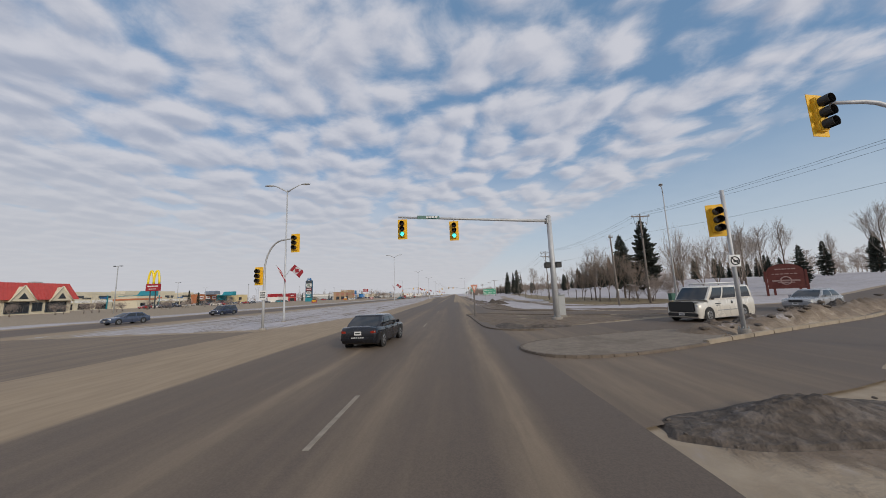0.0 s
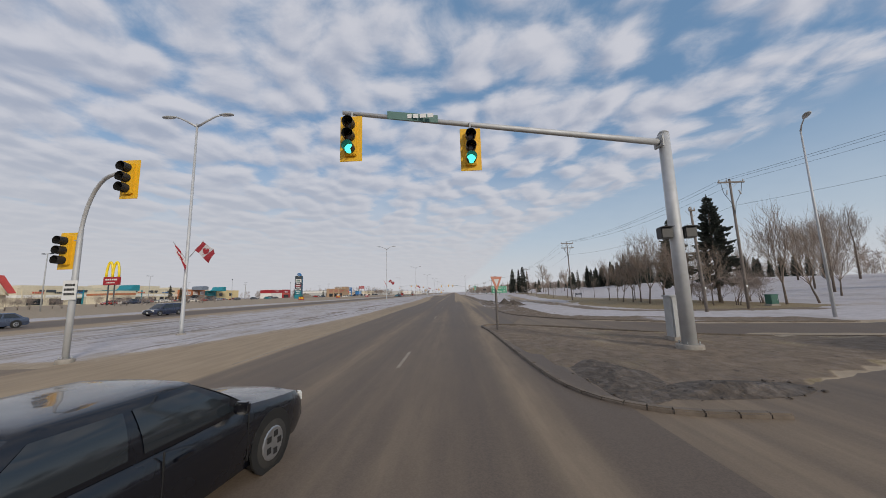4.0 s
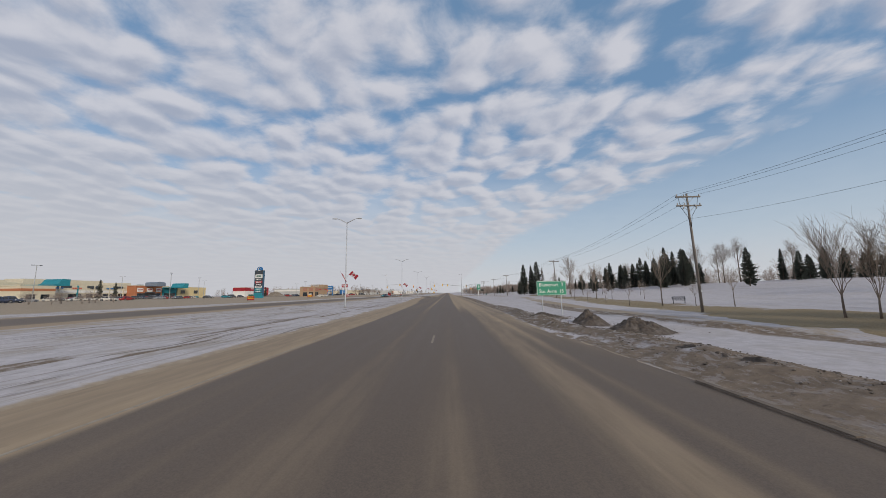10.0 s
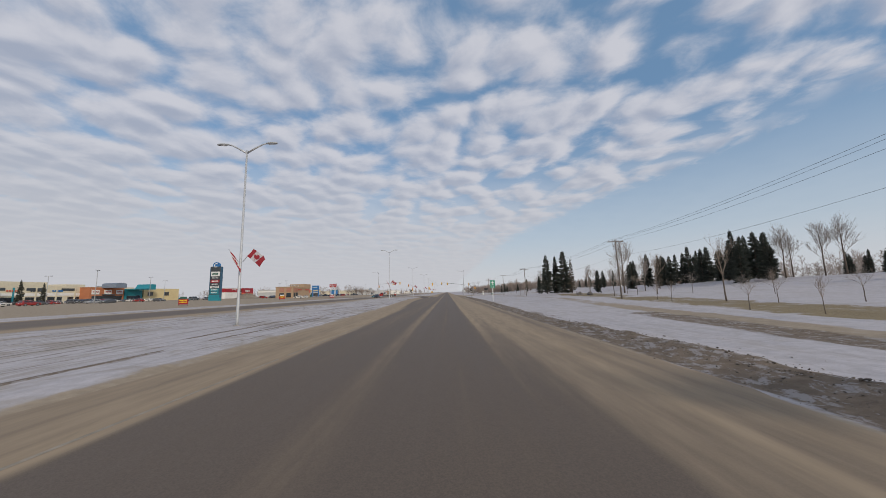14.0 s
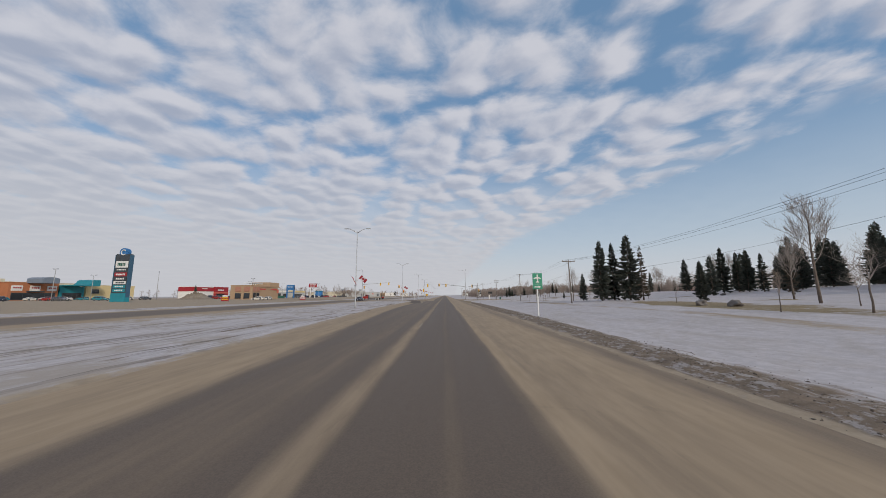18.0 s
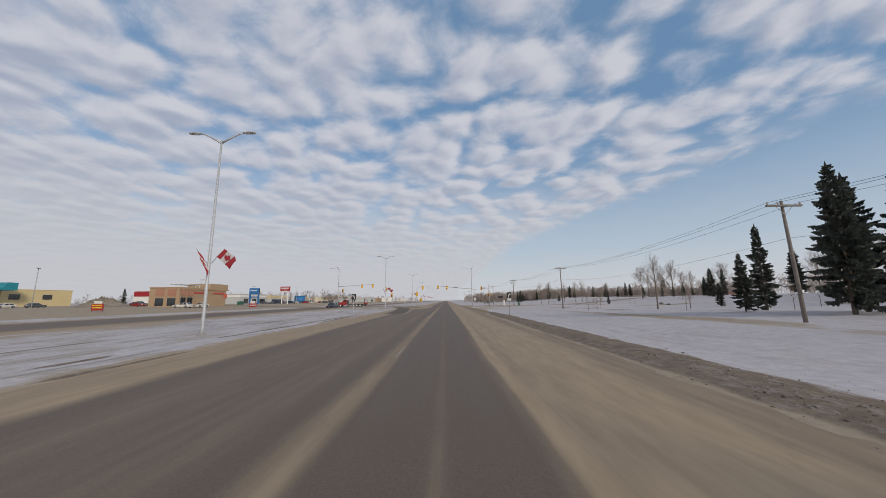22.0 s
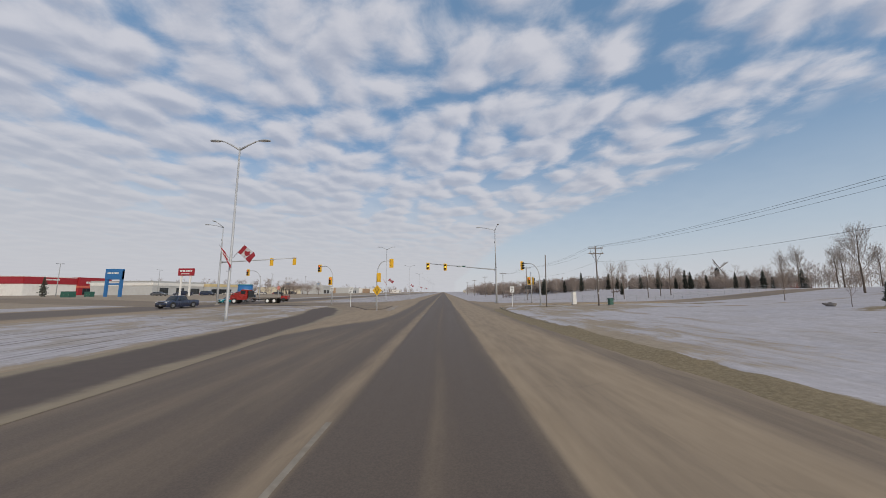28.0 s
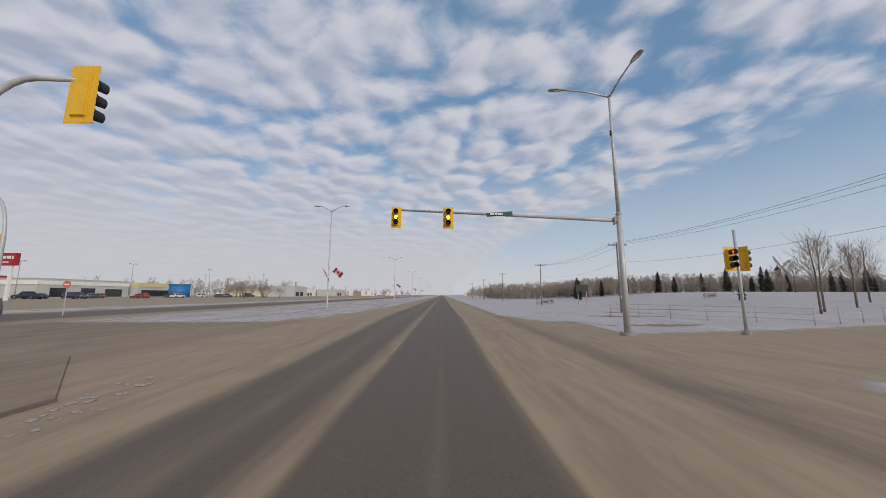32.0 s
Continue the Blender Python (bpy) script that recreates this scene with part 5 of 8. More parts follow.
kp = signpost("stop_line_sign", (-16.5, 256.6, gz(-16.5, 256.6)), 0, 2.9, "white stop line sign with a slanting arrow beside the turning island", post_mat=SIGNWHITE)
p = box_part("panel", (0, -0.015, 2.5), (0.72, 0.02, 0.95), SIGNWHITE, kp, "white panel", 0.006)
text_part("line", "STOP", 0.24, SIGNBLACK, p, (0, -0.03, 2.82), "black lettering")
text_part("line", "LINE", 0.24, SIGNBLACK, p, (0, -0.03, 2.58), "black lettering")
prism_part("arrow", [(-0.24, 2.10), (-0.03, 2.13), (-0.09, 2.19), (0.16, 2.38), (0.11, 2.44), (-0.14, 2.25), (-0.19, 2.31)], 0.026, 0.034, SIGNBLACK, p, "black arrow", UPRIGHT)

dm = signpost("diamond_warning_sign", (-10.15, 245.4, 0.02), -16, 2.5, "yellow diamond sign with diverging arrows on a post", post_mat=GALV)
p = prism_part("plate", [(0, 1.75), (0.62, 2.4), (0, 3.05), (-0.62, 2.4)], 0.02, 0.035, SIGNYEL, dm, "yellow diamond plate", UPRIGHT)
bm = bm_new()
for s in (-1, 1):
    add_tube(bm, [(0.03 * s, -0.04, 2.0), (0.06 * s, -0.04, 2.25), (0.22 * s, -0.04, 2.5), (0.22 * s, -0.04, 2.62)], 0.025, 6)
add_box(bm, (0, -0.04, 2.62), (0.07, 0.012, 0.26))
part("arrows", bm, SIGNBLACK, p, "black diverging arrows")

ne = signpost("no_entry_sign", (-42.2, 285.0, gz(-42.2, 285.0)), 0, 3.6, "round red no-entry sign on a post past the far carriageway")
p = part("plate", (lambda b: (add_tube(b, [(0, -0.01, 3.3), (0, -0.03, 3.3)], 0.42, 20), b)[1])(bm_new()), SIGNRED, ne, "red disc")
box_part("bar", (0, -0.036, 3.3), (0.6, 0.01, 0.13), SIGNWHITE, p, "white bar")


# ---------------------------------------------------------------- vehicles
def car(name, label, paint, L=4.6, W=1.78, H=1.42, hood=(0.92, 0.82), belt=0.92, trunk=0.95, ws=(0.28, 0.46), rear=(0.80, 0.93), wheel_r=0.31, axles=(0.19, 0.80), category="car", group="", rack=False, grille=BLACKPL, plate_front=True, tumble=0.74, lamp=(0.30, 0.15)):
    """A road vehicle. Lengths along the car are shares of L from the nose; forward is +y, the origin on the ground below its middle."""
    ob = thing(name, (0, 0, 0), 0, label, category, group)
    Y = lambda s: L * (0.5 - s)
    hw = W / 2
    mid = (hood[0] + hood[1]) / 2
    st = [(0.0, 0.80, 0.36, hood[1] - 0.17), (0.006, 0.87, 0.28, hood[1] - 0.10), (0.02, 0.92, 0.23, hood[1] - 0.045), (0.05, 0.965, 0.2, hood[1] - 0.01), (0.1, 0.99, 0.19, hood[1] + 0.2 * (mid - hood[1])), (0.18, 1.0, 0.19, mid), (ws[0], 1.0, 0.19, hood[0]), (0.5, 1.0, 0.19, belt), (rear[1] - 0.04, 1.0, 0.19, (belt + trunk * 3) / 4), (max(rear[1], 0.93), 0.985, 0.2, trunk), (0.97, 0.96, 0.22, trunk - 0.015), (0.988, 0.92, 0.25, trunk - 0.05), (0.996, 0.87, 0.3, trunk - 0.11), (1.0, 0.80, 0.37, trunk - 0.2)]
    bm = bm_new()
    rings = []
    for s, w, z0, z1 in st:
        h = z1 - z0
        w *= hw
        sec = [(-w * 0.93, z0), (-w, z0 + 0.25 * h), (-w * 1.005, z0 + 0.6 * h), (-w * 0.985, z1 - 0.12), (-w * 0.91, z1 - 0.03), (-w * 0.4, z1 + 0.018), (w * 0.4, z1 + 0.018), (w * 0.91, z1 - 0.03), (w * 0.985, z1 - 0.12), (w * 1.005, z0 + 0.6 * h), (w, z0 + 0.25 * h), (w * 0.93, z0)]
        rings.append([bm.verts.new((x, Y(s), z)) for x, z in sec])
    n = 12
    for a, b in zip(rings, rings[1:]):
        for k in range(n):
            bm.faces.new((a[k], a[(k + 1) % n], b[(k + 1) % n], b[k]))
    bm.faces.new(rings[0][::-1])
    bm.faces.new(rings[-1])
    bmesh.ops.recalc_face_normals(bm, faces=bm.faces)
    body = part("body", bm, paint, ob, smooth=True)
    body.data.set_sharp_from_angle(angle=radians(38))
    # glasshouse: a rounded tapering shell; its panes lie on the same curved surface
    wb, wt = hw * 0.94, hw * tumble
    zb, zt = belt - 0.03, H - 0.06
    y0, y1, y2, y3 = Y(ws[0]), Y(ws[1]), Y(rear[0]), Y(rear[1])

    def shell(a, t):
        """A place on the shell: a runs 0 to 4 round it (front, right, rear, left), t from belt to roof."""
        k, u = int(a) % 4, a - int(a)
        w = wb + (wt - wb) * t + 0.035 * math.sin(math.pi * t)
        yf, yr = y0 + (y1 - y0) * t, y3 + (y2 - y3) * t
        bow_f, bow_r = 0.10 * (1 - (2 * u - 1) ** 2), 0.07 * (1 - (2 * u - 1) ** 2)
        z = zb + (zt - zb) * t
        if k == 0:
            return Vector((-w * 0.97 + 1.94 * w * u, yf + bow_f + 0.03 * math.sin(math.pi * t), z))
        if k == 1:
            return Vector((w * (0.97 + 0.05 * math.sin(math.pi * u) ** 0.6), yf + (yr - yf) * u, z))
        if k == 2:
            return Vector((w * 0.97 - 1.94 * w * u, yr - bow_r - 0.03 * math.sin(math.pi * t), z))
        return Vector((-w * (0.97 + 0.05 * math.sin(math.pi * u) ** 0.6), yr + (yf - yr) * u, z))

    def glass(nm, a0, a1, t0, t1, slant=0.0):
        bm = bm_new()
        na, nt = 6, 5
        rows = []
        for p in range(nt + 1):
            t = t0 + (t1 - t0) * p / nt
            row = []
            for q in range(na + 1):
                a = a0 + (a1 - a0) * q / na + slant * (t - t0) * (1 if q == 0 else 0)
                e = 0.01
                n = (shell(min(a + e, int(a0) + 0.9999), t) - shell(max(a - e, int(a0)), t)).cross(shell(a, t + e) - shell(a, t - e)).normalized()
                if n.dot(shell(a, t) - Vector((0, (y1 + y2) / 2, zb))) < 0:
                    n = -n
                row.append(bm.verts.new(shell(a, t) + n * 0.007))
            rows.append(row)
        fs = [bm.faces.new((rows[p][q], rows[p][q + 1], rows[p + 1][q + 1], rows[p + 1][q])) for p in range(nt) for q in range(na)]
        bmesh.ops.recalc_face_normals(bm, faces=fs)
        part(nm, bm, GLASSDARK, ob, "dark tinted glass", True)

    bm = bm_new()
    loops = []
    for p in range(7):
        loops.append([bm.verts.new(shell(q / 6, p / 6)) for q in range(24)])
    cy = (y1 + y2) / 2
    rim = [shell(q / 6, 1.0) for q in range(24)]
    for sc, dz in ((0.985, 0.018), (0.94, 0.035), (0.84, 0.05), (0.6, 0.062), (0.3, 0.066)):
        loops.append([bm.verts.new((v.x * sc, cy + (v.y - cy) * sc, zt + dz)) for v in rim])
    for a, b in zip(loops, loops[1:]):
        for q in range(24):
            bm.faces.new((a[q], a[(q + 1) % 24], b[(q + 1) % 24], b[q]))
    bm.faces.new(loops[-1])
    bmesh.ops.recalc_face_normals(bm, faces=bm.faces)
    cabin = part("cabin", bm, paint, ob, "painted roof and pillars", True)
    cabin.data.set_sharp_from_angle(angle=radians(38))
    glass("windscreen", 0.05, 0.95, 0.03, 0.93)
    glass("rear_window", 2.08, 2.92, 0.10, 0.90)
    cuts = [(0.07, 0.47), (0.52, 0.90)] if L < 5 else [(0.05, 0.27), (0.30, 0.60), (0.63, 0.95)]
    for u0, u1 in cuts:
        glass("side_window", 1 + u0, 1 + u1, 0.10, 0.90)
        glass("side_window", 4 - u1, 4 - u0, 0.10, 0.90)
    # wheels
    for a in axles:
        for s in (-1, 1):
            # solid black disc on the body side stands for shade inside the arch
            bm = bm_new()
            add_tube(bm, [(s * (hw - 0.02), Y(a), wheel_r + 0.03), (s * (hw + 0.008), Y(a), wheel_r + 0.03)], wheel_r + 0.075, 18)
            part("wheel_arch", bm, BLACKPL, ob, "dark wheel opening")
            bm = bm_new()
            xs = s * (hw + 0.012)
            add_tube(bm, [(xs - s * 0.21, Y(a), wheel_r), (xs - s * 0.2, Y(a), wheel_r), (xs - s * 0.03, Y(a), wheel_r), (xs, Y(a), wheel_r)], [wheel_r * 0.9, wheel_r, wheel_r, wheel_r * 0.9], 18)
            wheel = part("wheel", bm, TYRE, ob, "dusty black tyre", True)
            bm = bm_new()
            add_tube(bm, [(xs + s * 0.002, Y(a), wheel_r), (xs + s * 0.012, Y(a), wheel_r)], [wheel_r * 0.66, wheel_r * 0.6], 14)
            part("rim", bm, RIM, wheel, "grey wheel rim")
            # black squares on the closed rim paint the shade of its openings
            bm = bm_new()
            for k in range(5):
                an = k * math.tau / 5
                add_box(bm, (xs + s * 0.016, Y(a) + wheel_r * 0.36 * math.cos(an), wheel_r + wheel_r * 0.36 * math.sin(an)), (0.01, 0.07, 0.07))
            part("rim_hole", bm, BLACKPL, wheel, "dark rim openings")
    # ends
    hz = hood[1] - 0.17
    for s in (-1, 1):
        box_part("headlight", (s * hw * 0.68, Y(0.012), hz), (hw * 0.42, 0.1, 0.15), CLEARLENS, ob, "clear headlight", 0.02)
        box_part("tail_light", (s * hw * (0.91 - lamp[0] / 2), Y(0.987), trunk - 0.13 - lamp[1] / 2), (hw * lamp[0], 0.12, lamp[1]), REDLENS, ob, "red tail light", 0.04)
        mm = box_part("door_mirror", (s * (hw + 0.05), Y(ws[0] + 0.07), belt + 0.05), (0.17, 0.09, 0.13), paint if W < 1.9 else BLACKPL, ob, "", 0.02)
        for q in ((ws[0] + ws[1]) / 2 + 0.13, 0.68):
            box_part("door_handle", (s * (hw * 1.0 + 0.008), Y(q), belt - 0.16), (0.025, 0.17, 0.035), paint, ob, "", 0.006)
        bm = bm_new()
        for q in (ws[0] + 0.03, 0.52, 0.735):
            add_box(bm, (s * hw * 1.001, Y(q), 0.58), (0.012, 0.012, 0.56))
        part("door_gap", bm, BLACKPL, ob, "dark door joints")
    box_part("grille", (0, Y(-0.001), hz - 0.01), (hw * 0.84, 0.06, 0.16), grille, ob, "dark grille", 0.015)
    box_part("front_bumper", (0, Y(0.004), 0.42), (W * 0.86, 0.14, 0.2), grille if W > 1.9 else paint, ob, "", 0.04)
    box_part("rear_bumper", (0, Y(0.992), 0.44), (W * 0.93, 0.18, 0.26), grille if W > 1.9 else paint, ob, "", 0.08)
    for end, sg in ((Y(1.0) - 0.03, -1), (Y(0.0) + 0.075, 1)):
        if sg == 1 and not plate_front:
            continue
        p = box_part("number_plate", (0, end, 0.68 if sg < 0 else 0.46), (0.31, 0.02, 0.155), SIGNWHITE, ob, "white number plate")
        box_part("plate_bar", (0, end + sg * 0.012, 0.68 if sg < 0 else 0.46), (0.24, 0.006, 0.06), SIGNBLACK, p, "dark bar")
    if rack:
        for yy in (0.42, 0.6, 0.8):
            tube_part("rack_bar", [(-wt, Y(yy), H + 0.1), (wt, Y(yy), H + 0.1)], 0.025, GALV, ob)
            for s in (-1, 1):
                tube_part("rack_foot", [(s * wt * 0.96, Y(yy), H - 0.06), (s * wt * 0.96, Y(yy), H + 0.1)], 0.022, GALV, ob)
        for s in (-0.15, 0.35):
            tube_part("ladder_rail", [(s, Y(0.36), H + 0.15), (s, Y(0.96), H + 0.15)], 0.035, SIGNWHITE, ob, "aluminium ladder")
        bm = bm_new()
        for k in range(11):
            add_tube(bm, [(-0.15, Y(0.38 + 0.055 * k), H + 0.15), (0.35, Y(0.38 + 0.055 * k), H + 0.15)], 0.02, 6)
        part("ladder_rungs", bm, SIGNWHITE, ob, "aluminium ladder rungs")
    return ob


P_BLACK, P_WHITE, P_SILVER = carpaint("black_car_paint", (0.004, 0.005, 0.009)), carpaint("white_car_paint", (0.68, 0.64, 0.57)), carpaint("silver_car_paint", (0.33, 0.33, 0.34))
P_BLUE, P_NAVY, P_RED, P_TEAL = carpaint("slate_blue_paint", (0.07, 0.09, 0.14)), carpaint("navy_paint", (0.03, 0.04, 0.075)), carpaint("red_truck_paint", (0.33, 0.025, 0.02)), carpaint("teal_car_paint", (0.02, 0.22, 0.27))
P_GREY = carpaint("dark_grey_paint", (0.09, 0.09, 0.095))

sedan = car("sedan", "black saloon car with a dusty tail on the road", P_BLACK, L=4.45, W=1.7, H=1.38, trunk=0.94, belt=0.90, ws=(0.26, 0.43), rear=(0.72, 0.88), tumble=0.80, lamp=(0.30, 0.17))
sedan.matrix_basis = pose(-4.0, 16.2, 0.014, 0, 0, -6)
bm = bm_new()
for k in range(6):
    add_box(bm, (-0.25 + 0.1 * k, -2.29, 0.5), (0.07, 0.008, 0.035))
part("badge_bars", bm, SIGNWHITE, sedan, "pale bars of the maker's lettering")

van = car("passenger_van", "white passenger van with a ladder on its roof rack", P_WHITE, L=5.45, W=2.0, H=2.1, hood=(1.3, 1.12), belt=1.28, trunk=1.32, ws=(0.15, 0.28), rear=(0.965, 0.99), wheel_r=0.38, axles=(0.155, 0.77), category="van", rack=True, tumble=0.85)
for s in (-1, 1):
    box_part("door_emblem", (1.008 * s, 1.0, 1.02), (0.012, 0.55, 0.06), P_GREY, van, "grey lettering bar on the door")
    box_part("door_emblem", (1.008 * s, 1.0, 0.92), (0.012, 0.34, 0.04), P_GREY, van, "grey lettering bar on the door")
    tube_part("round_emblem", [(1.004 * s, -0.35, 1.05), (1.014 * s, -0.35, 1.05)], 0.09, P_GREY, van, "small round grey emblem", 16)
    box_part("side_moulding", (1.006 * s, -0.2, 0.62), (0.02, 2.6, 0.05), P_SILVER, van, "grey rubbing strip", 0.008)
box_part("grille_guard", (0, 2.76, 0.88), (1.52, 0.14, 0.62), BLACKPL, van, "black padded front cover", 0.06)
box_part("hood_cover", (0, 2.56, 1.115), (1.52, 0.4, 0.05), BLACKPL, van, "black padded front cover", 0.02)
box_part("lower_skirt", (1.0, 0.1, 0.38), (0.03, 2.4, 0.14), BLACKPL, van, "dark dirty skirt", 0.01)
van.matrix_basis = pose(16.2, 21.5, 0.014, 0, 0, 113)

hatch = car("saloon_car", "silver saloon car waiting behind the van", P_SILVER, L=4.5, H=1.45)
hatch.matrix_basis = pose(26.6, 25.4, float(land(26.6, 25.4)) + 0.01, 0, 0, 112)

b1 = car("saloon_car", "slate blue saloon car on the far carriageway", P_BLUE, L=4.7)
b1.matrix_basis = pose(-43.2, 41.5, 0.03, 0, 0, 172)
mv = car("minivan", "dark navy minivan on the far carriageway", P_NAVY, L=4.9, W=1.95, H=1.75, hood=(1.05, 0.9), belt=1.05, trunk=1.1, ws=(0.2, 0.37), rear=(0.93, 0.985), wheel_r=0.33, category="van")
mv.matrix_basis = pose(-44.0, 60.5, 0.03, 0, 0, 176)
tc = car("hatchback", "teal hatchback at the second crossing", P_TEAL, L=4.2, H=1.48, rear=(0.86, 0.97), trunk=0.98)
tc.matrix_basis = pose(-47.6, 275.3, 0.03, 0, 0, 155)
jp = car("off_roader", "dark grey boxy off-roader at the second crossing", P_GREY, L=4.5, W=1.85, H=1.82, hood=(1.1, 1.02), belt=1.12, trunk=1.15, ws=(0.3, 0.36), rear=(0.97, 0.99), wheel_r=0.38, category="car")
jp.matrix_basis = pose(-48.0, 281.6, 0.03, 0, 0, 165)


def pickup(name, label, paint):
    ob = car(name, label, paint, L=5.6, W=1.95, H=1.8, hood=(1.12, 1.02), belt=1.12, trunk=1.12, ws=(0.28, 0.37), rear=(0.575, 0.62), wheel_r=0.39, axles=(0.17, 0.78), category="pickup truck")
    # body is closed here; a black sheet paints the shade of an open bed
    box_part("load_bed", (0, -1.72, 1.142), (1.55, 1.9, 0.012), BLACKPL, ob, "dark open load bed")
    return ob


pk = pickup("pickup", "dark blue pickup truck on the far carriageway", P_NAVY)
pk.matrix_basis = pose(-41.5, 254.6, 0.03, 0, 0, 176)

# flatbed lorry with a forklift behind its bed
lorry = thing("flatbed_lorry", (-40.3, 273.0, 0.03), 96, "red flatbed lorry carrying a forklift at its tail", "lorry")
box_part("chassis", (0, -0.9, 0.85), (0.9, 8.6, 0.22), BLACKPL, lorry, "dark chassis", 0.02)
bm = bm_new()
add_prism(bm, [(1.55, 1.0), (1.55, 2.75), (2.7, 2.85), (3.35, 1.85), (4.75, 1.65), (4.9, 0.75), (1.55, 0.75)], -1.1, 1.1, Matrix(((0, 0, 1, 0), (1, 0, 0, 0), (0, 1, 0, 0), (0, 0, 0, 1))))
bmesh.ops.recalc_face_normals(bm, faces=bm.faces)
bmesh.ops.bevel(bm, geom=bm.edges[:], offset=0.06, segments=2, affect="EDGES")
cab = part("cab", bm, P_RED, lorry, "red bonneted cab")
prism_part("windscreen", [(-0.95, 1.9), (0.95, 1.9), (0.88, 2.6), (-0.88, 2.6)], 0, 0.02, GLASSDARK, cab, "dark glass", Matrix.Translation((0, 4.33, -0.35)) @ Matrix.Rotation(math.pi, 4, "Z") @ Matrix.Translation((0, 1.0, 0)) @ UPRIGHT)
for s in (-1, 1):
    box_part("door_window", (s * 1.105, 2.35, 2.25), (0.02, 0.9, 0.7), GLASSDARK, cab, "dark glass", 0.02)
    box_part("mudguard", (s * 1.02, 3.95, 1.15), (0.42, 1.25, 0.12), P_RED, lorry, "", 0.05)
    box_part("headlight", (s * 0.85, 4.92, 1.1), (0.3, 0.06, 0.2), CLEARLENS, lorry, "", 0.02)
    box_part("fuel_tank", (s * 0.85, 1.1, 0.75), (0.5, 1.2, 0.5), CHROME, lorry, "bright fuel tank", 0.15)
    for yy in (3.95, -2.4, -3.7):
        bm = bm_new()
        add_tube(bm, [(s * 0.8, yy, 0.52), (s * 1.16, yy, 0.52)], 0.52, 18)
        wh = part("wheel", bm, TYRE, lorry, "dusty black tyre", False)
        bm = bm_new()
        add_tube(bm, [(s * 1.165, yy, 0.52), (s * 1.12 + s * 0.06, yy, 0.52)], [0.3, 0.24], 14)
        part("rim", bm, SIGNWHITE, wh, "pale steel rim")
box_part("flat_bed", (0, -1.7, 1.12), (2.4, 6.0, 0.16), POLEWOOD, lorry, "worn timber bed", 0.02)
box_part("headboard", (0, 1.28, 1.85), (2.4, 0.1, 1.5), BLACKPL, lorry, "dark headboard", 0.02)
box_part("grille", (0, 4.9, 1.2), (0.9, 0.05, 0.7), CHROME, lorry, "bright grille", 0.02)
fork = thing("forklift", (-34.2, 272.3, 0.45), 96, "red truck-mounted forklift hanging behind the lorry", "forklift")
box_part("body", (0, 0, 0.8), (1.9, 1.2, 0.7), P_RED, fork, "", 0.08)
for s in (-1, 1):
    box_part("mast_rail", (s * 0.35, 0.7, 1.6), (0.1, 0.14, 2.6), BLACKPL, fork, "dark mast rail", 0.01)
    tube_part("wheel", [(s * 0.7, 0.1, 0.35), (s * 1.0, 0.1, 0.35)], 0.38, TYRE, fork, "black tyre", 14)
    tube_part("cage_post", [(s * 0.7, -0.5, 1.1), (s * 0.65, -0.4, 2.4)], 0.035, BLACKPL, fork)
    tube_part("cage_post", [(s * 0.7, 0.4, 1.1), (s * 0.65, 0.35, 2.4)], 0.035, BLACKPL, fork)
box_part("cage_roof", (0, 0, 2.42), (1.4, 0.9, 0.06), BLACKPL, fork, "dark cage roof", 0.01)

# parked cars on the lots to the west
rnd = random.Random(11)
models = [b1, hatch, tc, jp, mv, pk]
extra = [car("saloon_car", "white saloon car parked on the shopping lot", P_WHITE), car("saloon_car", "black saloon car parked on the shopping lot", P_GREY), car("hatchback", "red hatchback parked on the shopping lot", P_RED, L=4.2, H=1.47, rear=(0.86, 0.97))]
SPOTS = [(-160, 172), (-163, 178), (-165, 183), (-158, 206), (-161, 211), (-164, 217), (-162, 235), (-165, 240), (-160, 246), (-180, 200), (-183, 206), (-178, 213), (-181, 219), (-184, 226), (-182, 236), (-180, 244), (-183, 252), (-186, 262), (-180, 270), (-132, 190), (-135, 196), (-131, 236), (-128, 241), (-116, 262), (-113, 267), (-110, 272), (-76, 233), (-75.5, 239), (-108, 118), (-111, 124), (-150, 178), (-147, 186), (-152, 194), (-148, 203), (-151, 212), (-146, 222), (-150, 231), (-121, 205), (-118, 214), (-123, 226), (-112, 176), (-117, 160), (-113, 150), (-140, 150), (-137, 140), (-142, 165), (-104, 240), (-101, 246), (-98, 251), (-95, 257), (-118, 120), (-122, 128), (-100, 318), (-97, 325), (-104, 332), (-99, 340), (-106, 348), (-102, 357), (-98, 366), (-104, 374), (-100, 383), (-96, 392), (-103, 401), (-97, 410), (-92, 330), (-90, 345), (-93, 362), (-89, 378)]
for k, (cx, cy) in enumerate(SPOTS):
    src = extra[0] if k in (26, 27) else extra[k % 3] if k % 5 < 3 else models[k % len(models)]
    m = pose(cx, cy, float(land(cx, cy)) + 0.05, 0, 0, rnd.choice((0, 90, 180, 270)) + rnd.uniform(-6, 6))
    if src in extra and src.get("placed") is None:
        src["placed"] = 1
        src.matrix_basis = m
    else:
        c = copy_thing(src, m)
        c["group"] = "parked cars"
        base = {"pickup": "pickup truck", "minivan": "minivan", "off_roader": "off-roader"}.get(src.name.split(".")[0], "car")
        tone = {"slate": "slate blue", "silve": "silver", "teal ": "teal", "dark ": "dark", "white": "white", "black": "dark grey", "red h": "red"}[src["label"][:5]]
        c["label"] = f"{tone} {base} parked on the sandy shopping lot"
for o in extra:
    if "placed" in o:
        del o["placed"]


